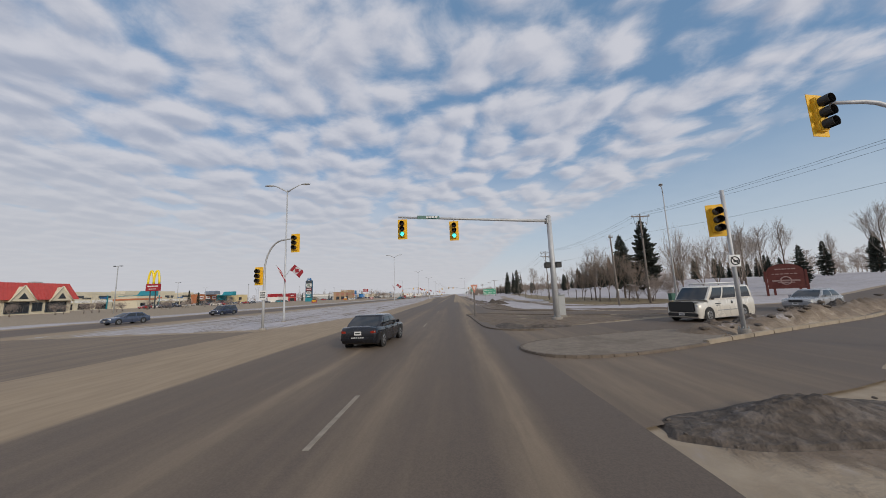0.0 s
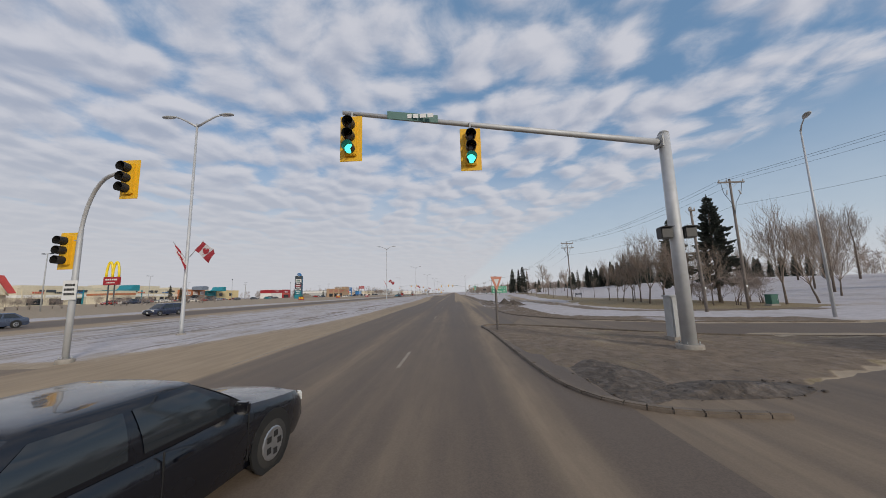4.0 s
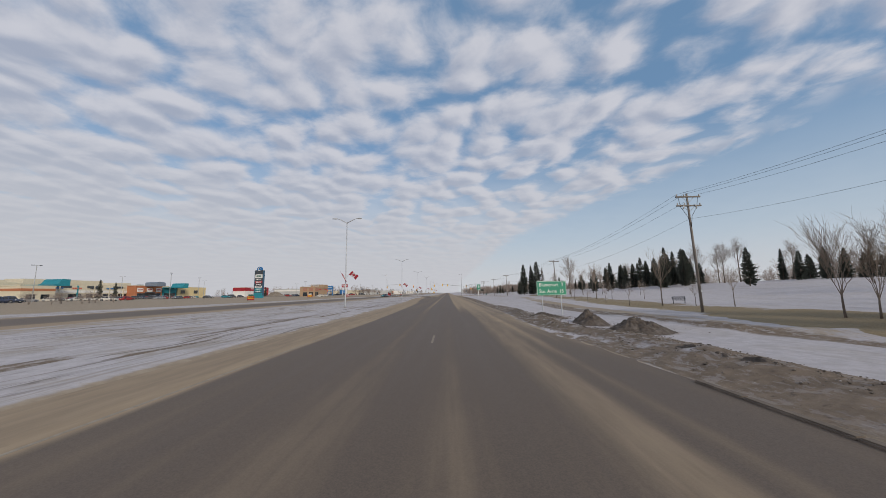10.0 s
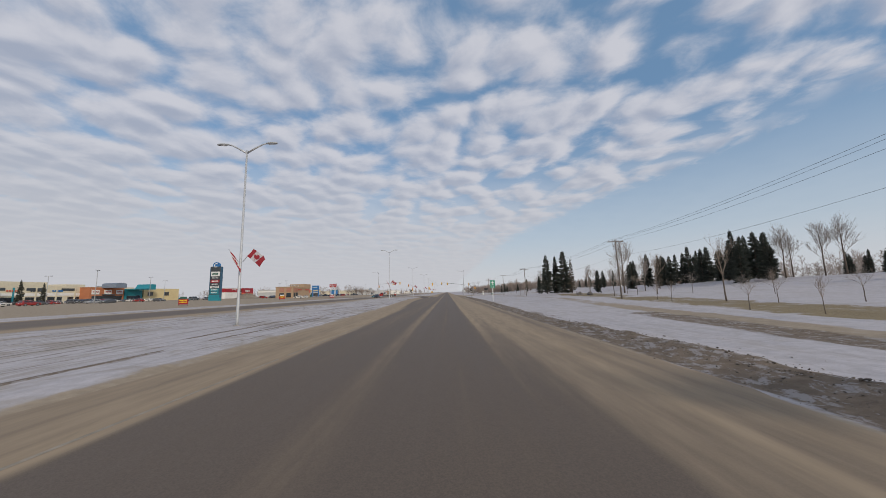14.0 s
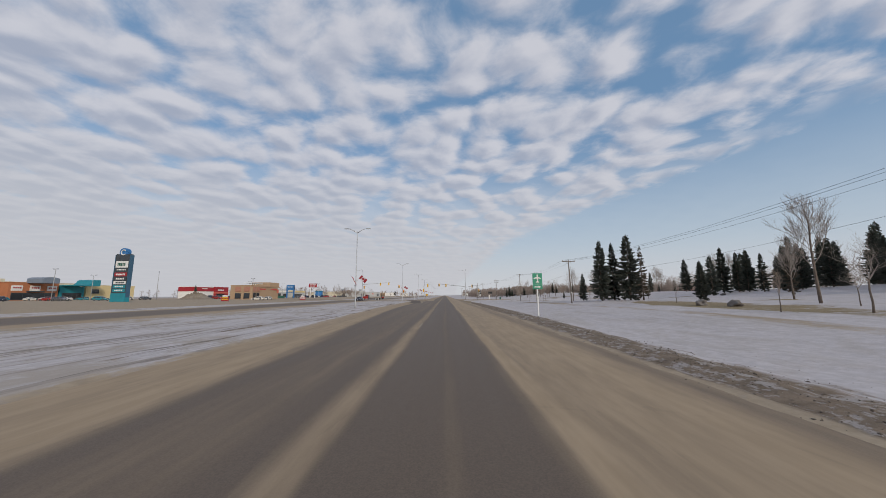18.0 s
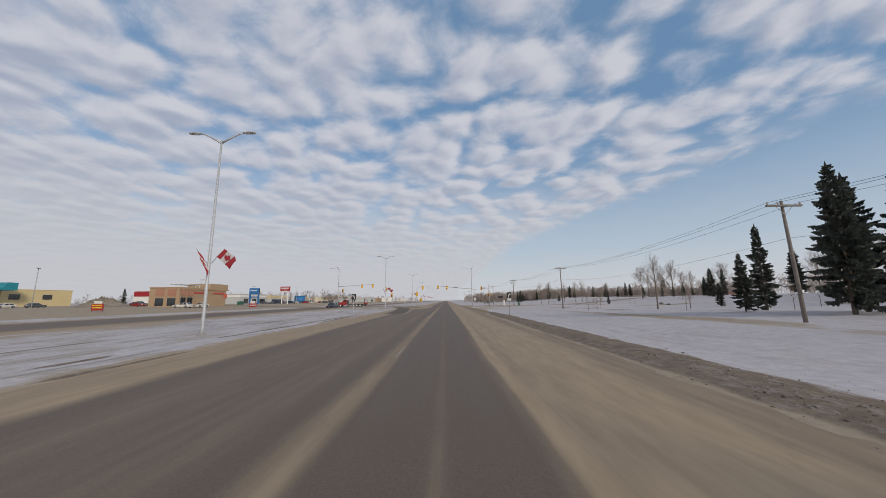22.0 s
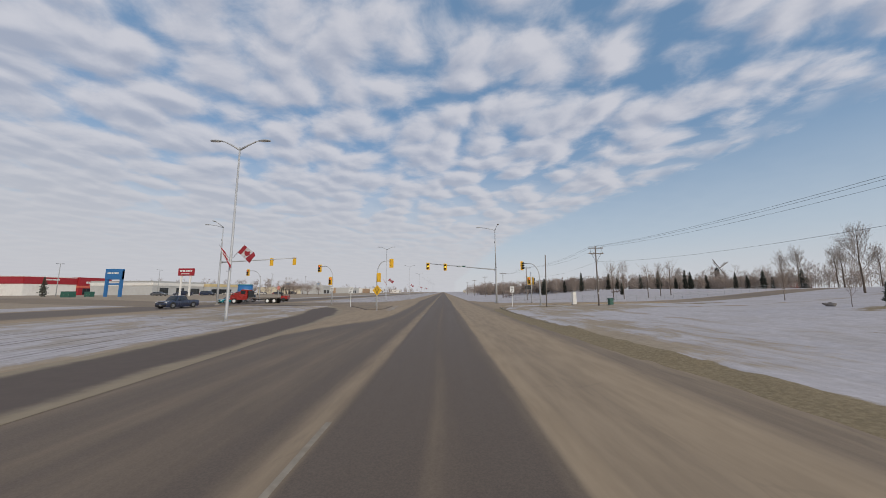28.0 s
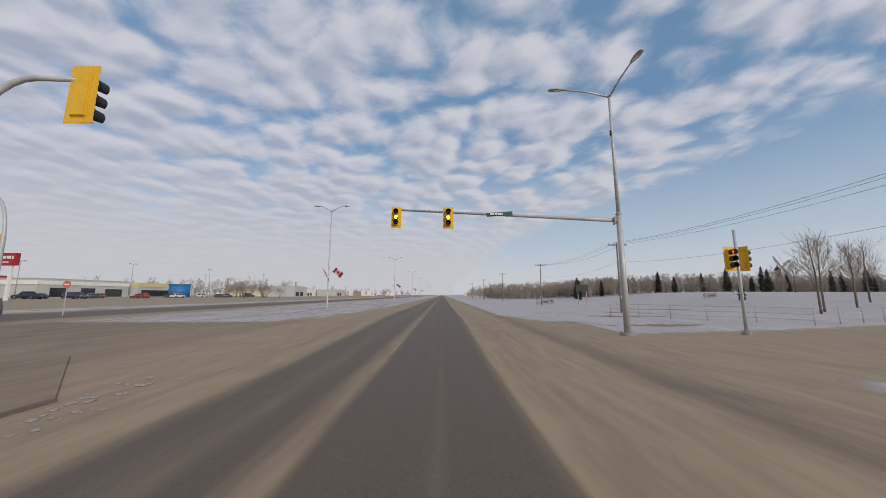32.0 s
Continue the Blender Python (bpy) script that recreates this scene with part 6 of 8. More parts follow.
# ---------------------------------------------------------------- vegetation
def strip(vs, fs, a, b, wa, wb, side):
    """A thin tapering three-sided twig from a to b."""
    d = (b - a).normalized()
    s = d.cross(side)
    s = s.normalized() if s.length > 1e-4 else d.orthogonal().normalized()
    t = d.cross(s)
    i = len(vs)
    for p, w in ((a, wa), (b, wb)):
        for k in range(3):
            an = k * math.tau / 3
            vs.append(p + (s * math.cos(an) + t * math.sin(an)) * w)
    for k in range(3):
        k2 = (k + 1) % 3
        fs.append((i + k, i + k2, i + 3 + k2, i + 3 + k))


def grow(rnd, vs, fs, p, d, length, w, depth, spread, up, kids, tips=1.0):
    """One limb with its kids; limbs bend a little on the way."""
    n = 3 if depth > 1 else 2
    q, dd = p.copy(), d.copy()
    nodes = [(p.copy(), d.copy())]
    for k in range(n):
        dd = (dd + Vector((rnd.uniform(-1, 1), rnd.uniform(-1, 1), rnd.uniform(-0.5, 1) * up)) * 0.16).normalized()
        r = q + dd * (length / n)
        strip(vs, fs, q, r, w * (1 - 0.28 * k), w * (1 - 0.28 * (k + 1)), Vector((0.3, 0.2, 1)))
        q = r
        nodes.append((q.copy(), dd.copy()))
    if depth == 0:
        return
    for k in range(kids[depth - 1]):
        f = rnd.uniform(0.3, 1.0)
        j = min(int(f * n), n - 1)
        base = nodes[j][0].lerp(nodes[j + 1][0], f * n - j)
        axis = nodes[j][1]
        side = axis.orthogonal().normalized()
        side.rotate(Matrix.Rotation(rnd.uniform(0, math.tau), 3, axis))
        nd = (axis * (1 - spread) + side * spread + Vector((0, 0, up * 0.35))).normalized()
        grow(rnd, vs, fs, base, nd, length * rnd.uniform(0.5, 0.78), w * 0.53, depth - 1, spread, up, kids)


def bare_tree(seed, h, spread, up, trunk_share, kids, label, twig, lean=0.0, stems=1, group="bare trees in the park"):
    rnd = random.Random(seed)
    ob = thing("bare_tree", (0, 0, 0), 0, label, "tree", group)
    vs, fs = [], []
    for s in range(stems):
        off = Vector((rnd.uniform(-0.3, 0.3), rnd.uniform(-0.3, 0.3), 0)) * (stems > 1)
        tilt = Vector((rnd.uniform(-1, 1), rnd.uniform(-1, 1), 0)) * (0.22 if stems > 1 else 0.04) + Vector((lean, 0, 0))
        th = h * trunk_share
        pts = [off + Vector((0, 0, -0.3))] + [off + tilt * (th * k / 3) + Vector((rnd.uniform(-0.03, 0.03) * h * 0.3, 0, th * k / 3)) for k in range(1, 4)]
        r = h * (0.0105 if stems == 1 else 0.010)
        tube_part("trunk", pts, [r * 1.25, r * 0.95, r * 0.85, r * 0.7], BARK, ob, seg=7)
        top = pts[-1]
        axis = (pts[-1] - pts[-2]).normalized()
        n = 6 if stems == 1 else 3
        for k in range(n):
            side = Vector((math.cos(k * 2.4 + seed), math.sin(k * 2.4 + seed), 0))
            f = 0.55 + 0.45 * (k + 1) / n
            base = pts[2].lerp(top, f)
            d = (axis * (1 - spread) + side * spread + Vector((0, 0, up * 0.4))).normalized() if k < n - 1 else axis
            grow(rnd, vs, fs, base, d, (h - th) * rnd.uniform(0.42, 0.58), r * 0.46, 3, spread, up, kids)
    me = bpy.data.meshes.new("crown")
    me.from_pydata([tuple(v) for v in vs], [], fs)
    me.materials.append(twig)
    cr = new("crown", me)
    cr.parent = ob
    cr["label"] = "bare twiggy crown"
    return ob


def oval_tree(seed, h, wide, label, twig, fine=5, group="bare trees in the park"):
    """A leafless tree with a leader to its tip and many rising limbs that make a tall oval crown."""
    rnd = random.Random(seed)
    ob = thing("bare_tree", (0, 0, 0), 0, label, "tree", group)
    r = h * 0.0105
    pts = [Vector((0, 0, -0.3))] + [Vector((rnd.uniform(-0.005, 0.005) * h * k, rnd.uniform(-0.005, 0.005) * h * k, h * 0.24 * k)) for k in range(1, 5)]
    tube_part("trunk", pts, [r * 1.3, r, r * 0.72, r * 0.45, r * 0.12], BARK, ob, seg=7)
    vs, fs = [], []
    n = 19
    for k in range(n):
        u = (k + rnd.uniform(0, 0.8)) / n
        z = h * (0.30 + 0.58 * u)
        j = min(int(z / (h * 0.24)), 3)
        base = pts[j].lerp(pts[j + 1], z / (h * 0.24) - j) if j else pts[1].copy()
        an = k * 2.4 + rnd.uniform(-0.4, 0.4)
        d = (Vector((math.cos(an), math.sin(an), 0)) * wide + Vector((0, 0, 0.9 + 0.5 * u))).normalized()
        L = h * (0.25 - 0.13 * u) * rnd.uniform(0.85, 1.15)
        grow(rnd, vs, fs, base, d, L, r * (0.40 - 0.22 * u), 3 if u < 0.7 else 2, 0.36, 0.8, (fine, fine, 5))
    me = bpy.data.meshes.new("crown")
    me.from_pydata([tuple(v) for v in vs], [], fs)
    me.materials.append(twig)
    cr = new("crown", me)
    cr.parent = ob
    cr["label"] = "bare oval crown of rising twigs"
    return ob


def spruce_tree(seed, h, width, thin, mat, label, bare_below=0.08, group="spruces in the park"):
    """Tapered trunk, uneven whorls of boughs that droop and lift again at their tips, each bough feathered with hanging needle sprays."""
    rnd = random.Random(seed)
    ob = thing("spruce_tree", (0, 0, 0), 0, label, "tree", group)
    tube_part("trunk", [(0, 0, -0.3), (0, 0, h * 0.5), (0, 0, h * 0.985)], [h * 0.014, h * 0.009, h * 0.0016], BARK, ob, seg=7)
    vs, fs, limbs_v, limbs_f = [], [], [], []
    z = h * bare_below
    turn = rnd.uniform(0, 6)
    sides = [rnd.uniform(0.78, 1.15) for _ in range(6)]
    while z < h * 0.97:
        f = z / h
        reach = width * min(1.0, 0.62 + 2.0 * (f - bare_below)) * max(0.0, (1 - f) / (1 - bare_below * 0.6)) ** 0.8 + 0.10
        reach *= rnd.uniform(0.72, 1.12)
        gap = (0.15 + 0.20 * (1 - f)) * (h / 12) ** 0.5 * rnd.uniform(0.75, 1.25)
        n = rnd.choice((4, 5, 6)) if thin > 0.8 else rnd.choice((3, 4))
        turn += rnd.uniform(0.3, 1.2)
        for k in range(n):
            an = turn + k * math.tau / n + rnd.uniform(-0.35, 0.35)
            if rnd.random() > thin:
                continue
            L = reach * rnd.uniform(0.62, 1.14) * sides[int(an / math.tau * 6) % 6]
            zb = z + rnd.uniform(-0.5, 0.5) * gap
            out = Vector((math.cos(an), math.sin(an), 0))
            tan = Vector((-math.sin(an), math.cos(an), 0))
            drop = (0.62 * (1 - f) - 0.12 * f) * rnd.uniform(0.5, 1.35)
            at = lambda u: Vector((0, 0, zb)) + out * (L * u) + Vector((0, 0, L * (-drop * u + 0.34 * u * u * (0.4 + drop))))
            for q in range(3):
                strip(limbs_v, limbs_f, at(q / 3), at((q + 1) / 3), 0.012 + 0.012 * (3 - q) * min(1, L / 2), 0.012 + 0.012 * (2 - q) * min(1, L / 2), Vector((0, 0, 1)))
            m = max(5, int(L * 24 * (0.6 + 0.4 * thin)))
            for j in range(m):
                u = 0.16 + 0.86 * (j + rnd.uniform(0.2, 0.8)) / m
                c = at(u)
                sw = (0.15 + 0.27 * math.sin(math.pi * min(1, u * 0.9 + 0.08))) * min(1.0, 0.35 + L * 0.42) * rnd.uniform(0.4, 1.2)
                for side in (-1, 1):
                    d = (out * rnd.uniform(0.45, 1.0) + tan * side * rnd.uniform(0.6, 1.0) + Vector((0, 0, rnd.uniform(-1.1, 0.25)))).normalized()
                    tip = c + d * sw
                    hang = Vector((0, 0, -rnd.uniform(0.35, 0.9) * sw)) + tan * rnd.uniform(-0.3, 0.3) * sw
                    b = len(vs)
                    vs += [c - out * sw * 0.22, tip, c.lerp(tip, 0.55) + hang, c + out * sw * 0.28]
                    fs += [(b, b + 2, b + 1), (b, b + 1, b + 3)]
        z += gap
    for k in range(5):
        b = len(vs)
        a = k * 1.26
        vs += [Vector((0, 0, h * 0.945)), Vector((0.13 * math.cos(a), 0.13 * math.sin(a), h * 0.95)), Vector((0, 0, h * 1.005))]
        fs += [(b, b + 1, b + 2)]
    me = bpy.data.meshes.new("crown")
    me.from_pydata([tuple(v) for v in vs + limbs_v], [], fs + [tuple(k + len(vs) for k in f) for f in limbs_f])
    me.materials.append(mat)
    me.materials.append(BARK)
    me.polygons.foreach_set("material_index", [0] * len(fs) + [1] * len(limbs_f))
    cr = new("crown", me)
    cr.parent = ob
    cr["label"] = "feathery needle boughs"
    return ob


def plant(src, x, y, h, h0, rz, label=""):
    m = pose(x, y, gz(x, y) - 0.05, 0, 0, rz) @ Matrix.Scale(h / h0, 4)
    if src.get("used") is None:
        src["used"] = 1
        src.matrix_basis = m
        ob = src
    else:
        ob = copy_thing(src, Matrix.Identity(4))
        del ob["used"]
        ob.matrix_basis = m
    if label:
        ob["label"] = label
    return ob


SP = [spruce_tree(21, 12, 2.7, 1.0, SPRUCE, "tall dark green spruce with drooping boughs in the park", 0.10),
      spruce_tree(22, 12, 2.2, 1.0, SPRUCE, "narrow dark green spruce with uneven boughs in the park", 0.07),
      spruce_tree(23, 12, 3.0, 1.0, SPRUCE, "broad dark green spruce in the snowy park", 0.06)]
BIGSP = spruce_tree(25, 12, 3.4, 0.95, SPRUCE, "tall ragged dark green spruce among brown shrubs", 0.20)
DRY = spruce_tree(24, 12, 2.0, 0.7, DRYSPRUCE, "thin half-dead spruce with bare brown boughs", 0.1)
BT = [bare_tree(31, 10, 0.36, 0.8, 0.24, (5, 5, 5), "leafless spreading tree with dark trunk on dry grass", TWIG),
      bare_tree(32, 10, 0.33, 0.9, 0.22, (5, 5, 5), "leafless park tree with upswept grey twigs", TWIG),
      bare_tree(33, 10, 0.42, 0.6, 0.22, (5, 5, 5), "leafless leaning tree with crooked limbs", TWIG, 0.18)]
TALL = [oval_tree(41, 12, 0.58, "tall pale leafless tree with an oval crown in the snowy park", PALETWIG), oval_tree(42, 12, 0.62, "tall round leafless tree in the snowy park", PALETWIG), oval_tree(43, 12, 0.48, "slim pale leafless tree in the snowy park", PALETWIG, 4)]
AIRY = [oval_tree(44, 10, 0.8, "open leafless tree with forked limbs behind the fence", TWIG, 3, "bare trees behind the fence"), oval_tree(45, 10, 0.6, "slim open leafless tree behind the fence", TWIG, 3, "bare trees behind the fence")]
YOUNG = [bare_tree(51, 5, 0.38, 1.0, 0.42, (3, 4, 3), "young leafless tree planted beside the footpath", TWIG, group="young trees by the footpath"), bare_tree(52, 5, 0.5, 0.6, 0.4, (3, 4, 3), "young leafless sapling with a small twiggy head", PALETWIG, group="young trees by the footpath")]
SHRUB = bare_tree(61, 4, 0.6, 0.8, 0.15, (5, 5, 4), "leafless brown many-stemmed shrub", BRUSHTWIG, stems=5, group="bare shrubs")

rnd = random.Random(77)
for k, (x, y, h) in enumerate([(26.6, 165.1, 11.4), (29.8, 166.9, 11.2), (31.2, 164.1, 12.3), (26.8, 173.7, 5.8), (33.6, 178.6, 9.9), (35.6, 153.1, 5.8), (66, 147, 10.3), (74, 149, 11.6), (60, 181, 9.5), (64, 168, 9), (70, 179, 9), (71, 172, 9.8), (75, 170, 10.3), (80, 162, 12.4), (76, 151, 12), (75, 188, 11), (80, 182, 13), (84, 179, 12), (82, 168, 12), (75, 159, 14), (81, 159, 13), (72, 192, 12.5), (77, 193, 11), (80, 243, 9), (85, 252, 6.5), (80, 86, 6.5), (84, 76, 8.2), (88, 70, 9), (96, 66, 8.5), (84, 124, 7.5), (88, 122, 8), (92, 126, 7.2), (100, 128, 8), (96, 120, 7), (87, 131, 8.5), (48, 243, 2.9), (58, 316, 4.2), (118, 205, 11), (126, 160, 10), (46.8, 200.5, 4.4), (95, 177, 14.5), (99, 181, 12.5), (91, 182, 11), (96, 199, 13), (101, 204, 12), (91, 196, 9.5), (88, 190, 10), (110, 206, 13), (128, 212, 12.5), (84, 201, 10), (81, 196, 11), (85, 223, 12), (88, 248, 8.8), (63, 188, 9), (83, 160, 11), (87, 163, 10), (68, 150, 9), (72, 146, 8.5), (94, 208, 12.5), (77, 163, 9), *[(164 + 5 * (q * 0.53 % 1), 168 + 3.3 * q, 9.5 + 3.5 * (q * 0.37 % 1)) for q in range(14)], (62, 60, 7.5), (66, 118, 9), (112, 90, 9)]):
    plant(SP[k % 3], x, y, h, 12, rnd.uniform(0, 360))
for x, y, h in ((30.0, 51.8, 12.9), (30.6, 60.0, 11.8)):
    plant(BIGSP, x, y, h, 12, x * 90)
plant(DRY, 32.9, 163.0, 9.8, 12, 0)
plant(DRY, 54, 158, 9, 12, 90)
for k, (x, y, h) in enumerate([(24.2, 66.2, 6.4), (24.9, 65.0, 5.8), (23.6, 60.9, 6.9), (24.5, 60.0, 7.6), (24.6, 58.2, 8.9), (23.8, 54.9, 9.2), (24.7, 53.2, 7.4), (25.3, 51.6, 7.0), (27.4, 52.8, 7.6), (26.0, 47.6, 6.2), (31.2, 45.5, 9.6), (34.6, 45.8, 8.9), (36.7, 46.8, 8.6), (27.0, 64.0, 6.6), (30.0, 62.0, 7), (54, 260, 5.6), (40, 60, 8), (46, 54, 9), (38, 70, 7.5)]):
    plant(BT[k % 3], x, y, h, 10, rnd.uniform(0, 360))
for k, (x, y, h) in enumerate([(75, 87, 13.2), (70, 76, 12.8), (75, 76, 14), (80, 151, 12.8), (85, 147, 12.6), (90, 147, 14), (45, 149.5, 8.2), (32.5, 135.5, 10.4), (34.6, 199, 9.4), (80, 260, 13), (70, 262, 12), (96, 300, 11), (104, 303, 12.5), (113, 301, 12), (121, 306, 13), (130, 304, 13), (95, 340, 9), (52, 60, 12), (58, 68, 11), (64, 50, 12), (90, 210, 12), (96, 224, 13), (100, 190, 12), (104, 172, 14), (110, 150, 13), (100, 110, 13), (108, 96, 12), (60, 40, 12), (72, 46, 12), (84, 48, 13), (110, 240, 13), (100, 262, 12)]):
    plant(TALL[k % 3], x, y, h, 12, rnd.uniform(0, 360))
for k, (x, y, h) in enumerate([(40, 287, 9.6), (44.5, 290.5, 9.9), (53, 294, 9.2), (60, 299.5, 9.6), (64, 301, 10.2)]):
    plant(AIRY[k % 2], x, y, h, 10, rnd.uniform(0, 360))
for k, (x, y, h) in enumerate([(30.7, 122.8, 6.8), (21.3, 86.2, 3.4), (23.3, 82.8, 6.8), (25.1, 80.1, 3.2), (26.3, 76.7, 4.2), (20.5, 96.5, 3.2), (25.5, 104.3, 6.8), (26.0, 99.8, 3), (21.4, 92.4, 2.6), (29.7, 96.9, 3.2), (23.2, 108.8, 2.6), (24.2, 112.9, 2.8), (23.6, 130.5, 3.6), (30.6, 131.1, 3.8), (28.2, 123.9, 3.4), (26.0, 126.9, 5.8), (23.8, 198.3, 2.6), (20.9, 195, 2.4), (28, 205.9, 2.6), (33, 190, 3), (38, 196, 3.4), (44, 204, 3), (36, 178, 3), (48, 186, 3.6), (52, 196, 3.2), (34, 120, 3.6), (38, 112, 3.4), (28, 148, 3.4), (33, 220, 2.4), (45, 226, 2.8), (40, 240, 3), (52, 236, 3)]):
    plant(YOUNG[k % 2], x, y, h, 5, rnd.uniform(0, 360))
for k, (x, y, h) in enumerate([(27.5, 46.2, 4.6), (29.3, 50.8, 3.8), (31, 48, 4.2), (26.2, 49.4, 3.4), (33.5, 52, 3.6), (30.5, 55.5, 3.4), *[(-83 - 3 * (q * 0.37 % 1), 44 + 2.4 * q, 2.5 + 1.1 * (q * 0.61 % 1)) for q in range(36) if q % 9 < 7], (-88, 388, 7.5), (-92, 392, 8), (-84, 384, 7), (-88, 396, 8), (-94, 400, 8.5), (-80, 392, 7), (-84, 402, 7.5), (-90, 408, 8), (-97, 394, 6.5), (-76, 398, 6)]):
    plant(SHRUB, x, y, h, 4, rnd.uniform(0, 360))
for o in SP + [BIGSP, DRY, SHRUB] + BT + TALL + AIRY + YOUNG:
    if "used" in o:
        del o["used"]
for x, y, h in ((-160, 190, 9.5), (-160, 197, 8.5), (-128, 268, 7), (-118, 300, 6)):
    c = copy_thing(SP[1], Matrix.Identity(4))
    c.matrix_basis = pose(x, y, float(land(x, y)), 0, 0, x) @ Matrix.Scale(h / 12, 4)
    c["label"], c["group"] = "small dark spruce on the shopping lot", "spruces on the lot"


def woods(name, label, spots, h, mat, seed):
    """A distant belt of bare brush and trees: nobody could count them."""
    r = random.Random(seed)
    vs, fs = [], []
    for x, y in spots:
        z0 = float(land(x, y))
        hh = h * r.uniform(0.55, 1.2)
        lean = Vector((r.uniform(-0.1, 0.1), r.uniform(-0.1, 0.1), 1)).normalized()
        base, top = Vector((x, y, z0 - 0.2)), Vector((x, y, z0)) + lean * hh
        strip(vs, fs, base, top, 0.14, 0.03, Vector((1, 0, 0)))
        for k in range(22):
            f = r.uniform(0.08, 0.95)
            p = base.lerp(top, f)
            a = r.uniform(0, math.tau)
            d = Vector((math.cos(a), math.sin(a), r.uniform(0.4, 1.6))).normalized()
            L = hh * 0.34 * (1.1 - f * 0.7) * r.uniform(0.6, 1.2)
            q = p + d * L
            strip(vs, fs, p, q, 0.05, 0.025, Vector((1, 0, 0)))
            for j in range(5):
                pp = p.lerp(q, r.uniform(0.3, 1))
                dd = (d + Vector((r.uniform(-1, 1), r.uniform(-1, 1), r.uniform(-0.2, 0.8))) * 0.8).normalized()
                strip(vs, fs, pp, pp + dd * L * 0.55, 0.042, 0.022, Vector((1, 0, 0)))
    me = bpy.data.meshes.new(name)
    me.from_pydata([tuple(v) for v in vs], [], fs)
    me.materials.append(mat)
    return tagged(new(name, me), label, "woods", kind="stuff")


r = random.Random(5)
spots = [(r.uniform(60, 210), 395 + r.uniform(-10, 25) + r.uniform(0, 25)) for k in range(820)] + [(24 + 0.16 * k + r.uniform(-3, 3), 425 + r.uniform(-12, 50)) for k in range(420)]
woods("distant_woods", "brown belt of leafless woods beyond the snowy field", spots, 7.4, BRUSHTWIG, 6)
spots = [(178 + r.uniform(0, 45), 20 + 1.05 * k + r.uniform(-3, 3)) for k in range(430)]
woods("park_edge_woods", "leafless grey woods along the far edge of the park", spots, 13, BRUSHTWIG, 8)
spots = [(16 + r.uniform(0, 60) + k * 0.2, 500 + 2 * k + r.uniform(-20, 20)) for k in range(220)]
woods("roadside_woods", "faint leafless woods far along the road", spots, 9, BRUSHTWIG, 9)
spots = [(-60 - r.uniform(0, 200), 560 + 5 * k + r.uniform(-20, 20)) for k in range(110)] + [(-105 - 1.5 * k + r.uniform(-6, 6), 470 + r.uniform(-30, 40)) for k in range(130)] + [(-330 - r.uniform(0, 60), 60 + 6 * k) for k in range(80)]
woods("western_woods", "faint leafless trees behind the shops", spots, 10, BRUSHTWIG, 10)
for k in range(16):
    x, y = 70 + 9 * k + r.uniform(-5, 5), 388 + r.uniform(-6, 10)
    c = copy_thing(SP[k % 3], Matrix.Identity(4))
    c.matrix_basis = pose(x, y, float(land(x, y)), 0, 0, 40 * k) @ Matrix.Scale(r.uniform(0.55, 0.95), 4)
    c["label"], c["group"] = "dark spruce in front of the leafless woods", "spruces by the far woods"
for k in range(7):
    x, y = 22 + 5 * k, 330 + 14 * k
    c = copy_thing(SP[(k + 1) % 3], Matrix.Identity(4))
    c.matrix_basis = pose(x + 26, y + 40, float(land(x, y)), 0, 0, 40 * k) @ Matrix.Scale(r.uniform(0.5, 0.8), 4)
    c["label"], c["group"] = "small dark spruce beyond the snowy field", "spruces by the far woods"


# ---------------------------------------------------------------- buildings to the west
CREAM = material("cream_stucco", (0.68, 0.61, 0.46), 0.9, 0, 0.12, 1.0, 0.35, (0.52, 0.45, 0.33), 0.15)
PALEWALL = material("pale_grey_cladding", (0.50, 0.50, 0.49), 0.8, 0, 0.1, 1.0, 0.3, (0.36, 0.35, 0.33), 0.15)
TEALWALL = material("teal_cladding", (0.02, 0.25, 0.31), 0.6, 0, 0.15, 1.0, 0.3, (0.03, 0.18, 0.22), 0.3)
ORANGEBRICK = material("orange_brick", (0.50, 0.19, 0.09), 0.9, 0, 0.25, 3.0, 0.3, (0.28, 0.12, 0.07), 0.4)
TANBRICK = material("tan_brick", (0.44, 0.305, 0.195), 0.9, 0, 0.18, 3.0, 0.35, (0.36, 0.24, 0.155), 0.3, 0.3, 12)
REDROOF = material("red_metal_roof", (0.52, 0.075, 0.065), 0.55, 0, 0.12, 2.0, 0.25, (0.30, 0.05, 0.05), 0.5)
REDPANEL = material("red_fascia", (0.36, 0.02, 0.03), 0.5, 0, 0.1, 2.0, 0.2)
WHITEPANEL = material("white_wall_panel", (0.80, 0.78, 0.74), 0.75, 0, 0.1, 1.0, 0.3, (0.5, 0.46, 0.4), 0.2)
BLUEPANEL = material("blue_sign_panel", (0.03, 0.16, 0.40), 0.5, 0, 0.1, 2.0, 0.2)
DARKPANEL = material("charcoal_panel", (0.055, 0.065, 0.075), 0.5, 0, 0.15, 2.0, 0.2)
ARCHYEL = material("bright_yellow_plastic", (0.88, 0.66, 0.03), 0.4, 0, 0.05, 2.0)
MAROON = material("maroon_timber", (0.16, 0.045, 0.035), 0.8, 0, 0.25, 4.0, 0.3, (0.10, 0.03, 0.025), 1.0)
YELSTUCCO = material("yellow_stucco", (0.66, 0.53, 0.29), 0.9, 0, 0.1, 1.0, 0.3, (0.55, 0.42, 0.22), 0.2)
ROOFGREY = material("grey_roof_membrane", (0.28, 0.28, 0.28), 0.9, 0, 0.2, 1.0)
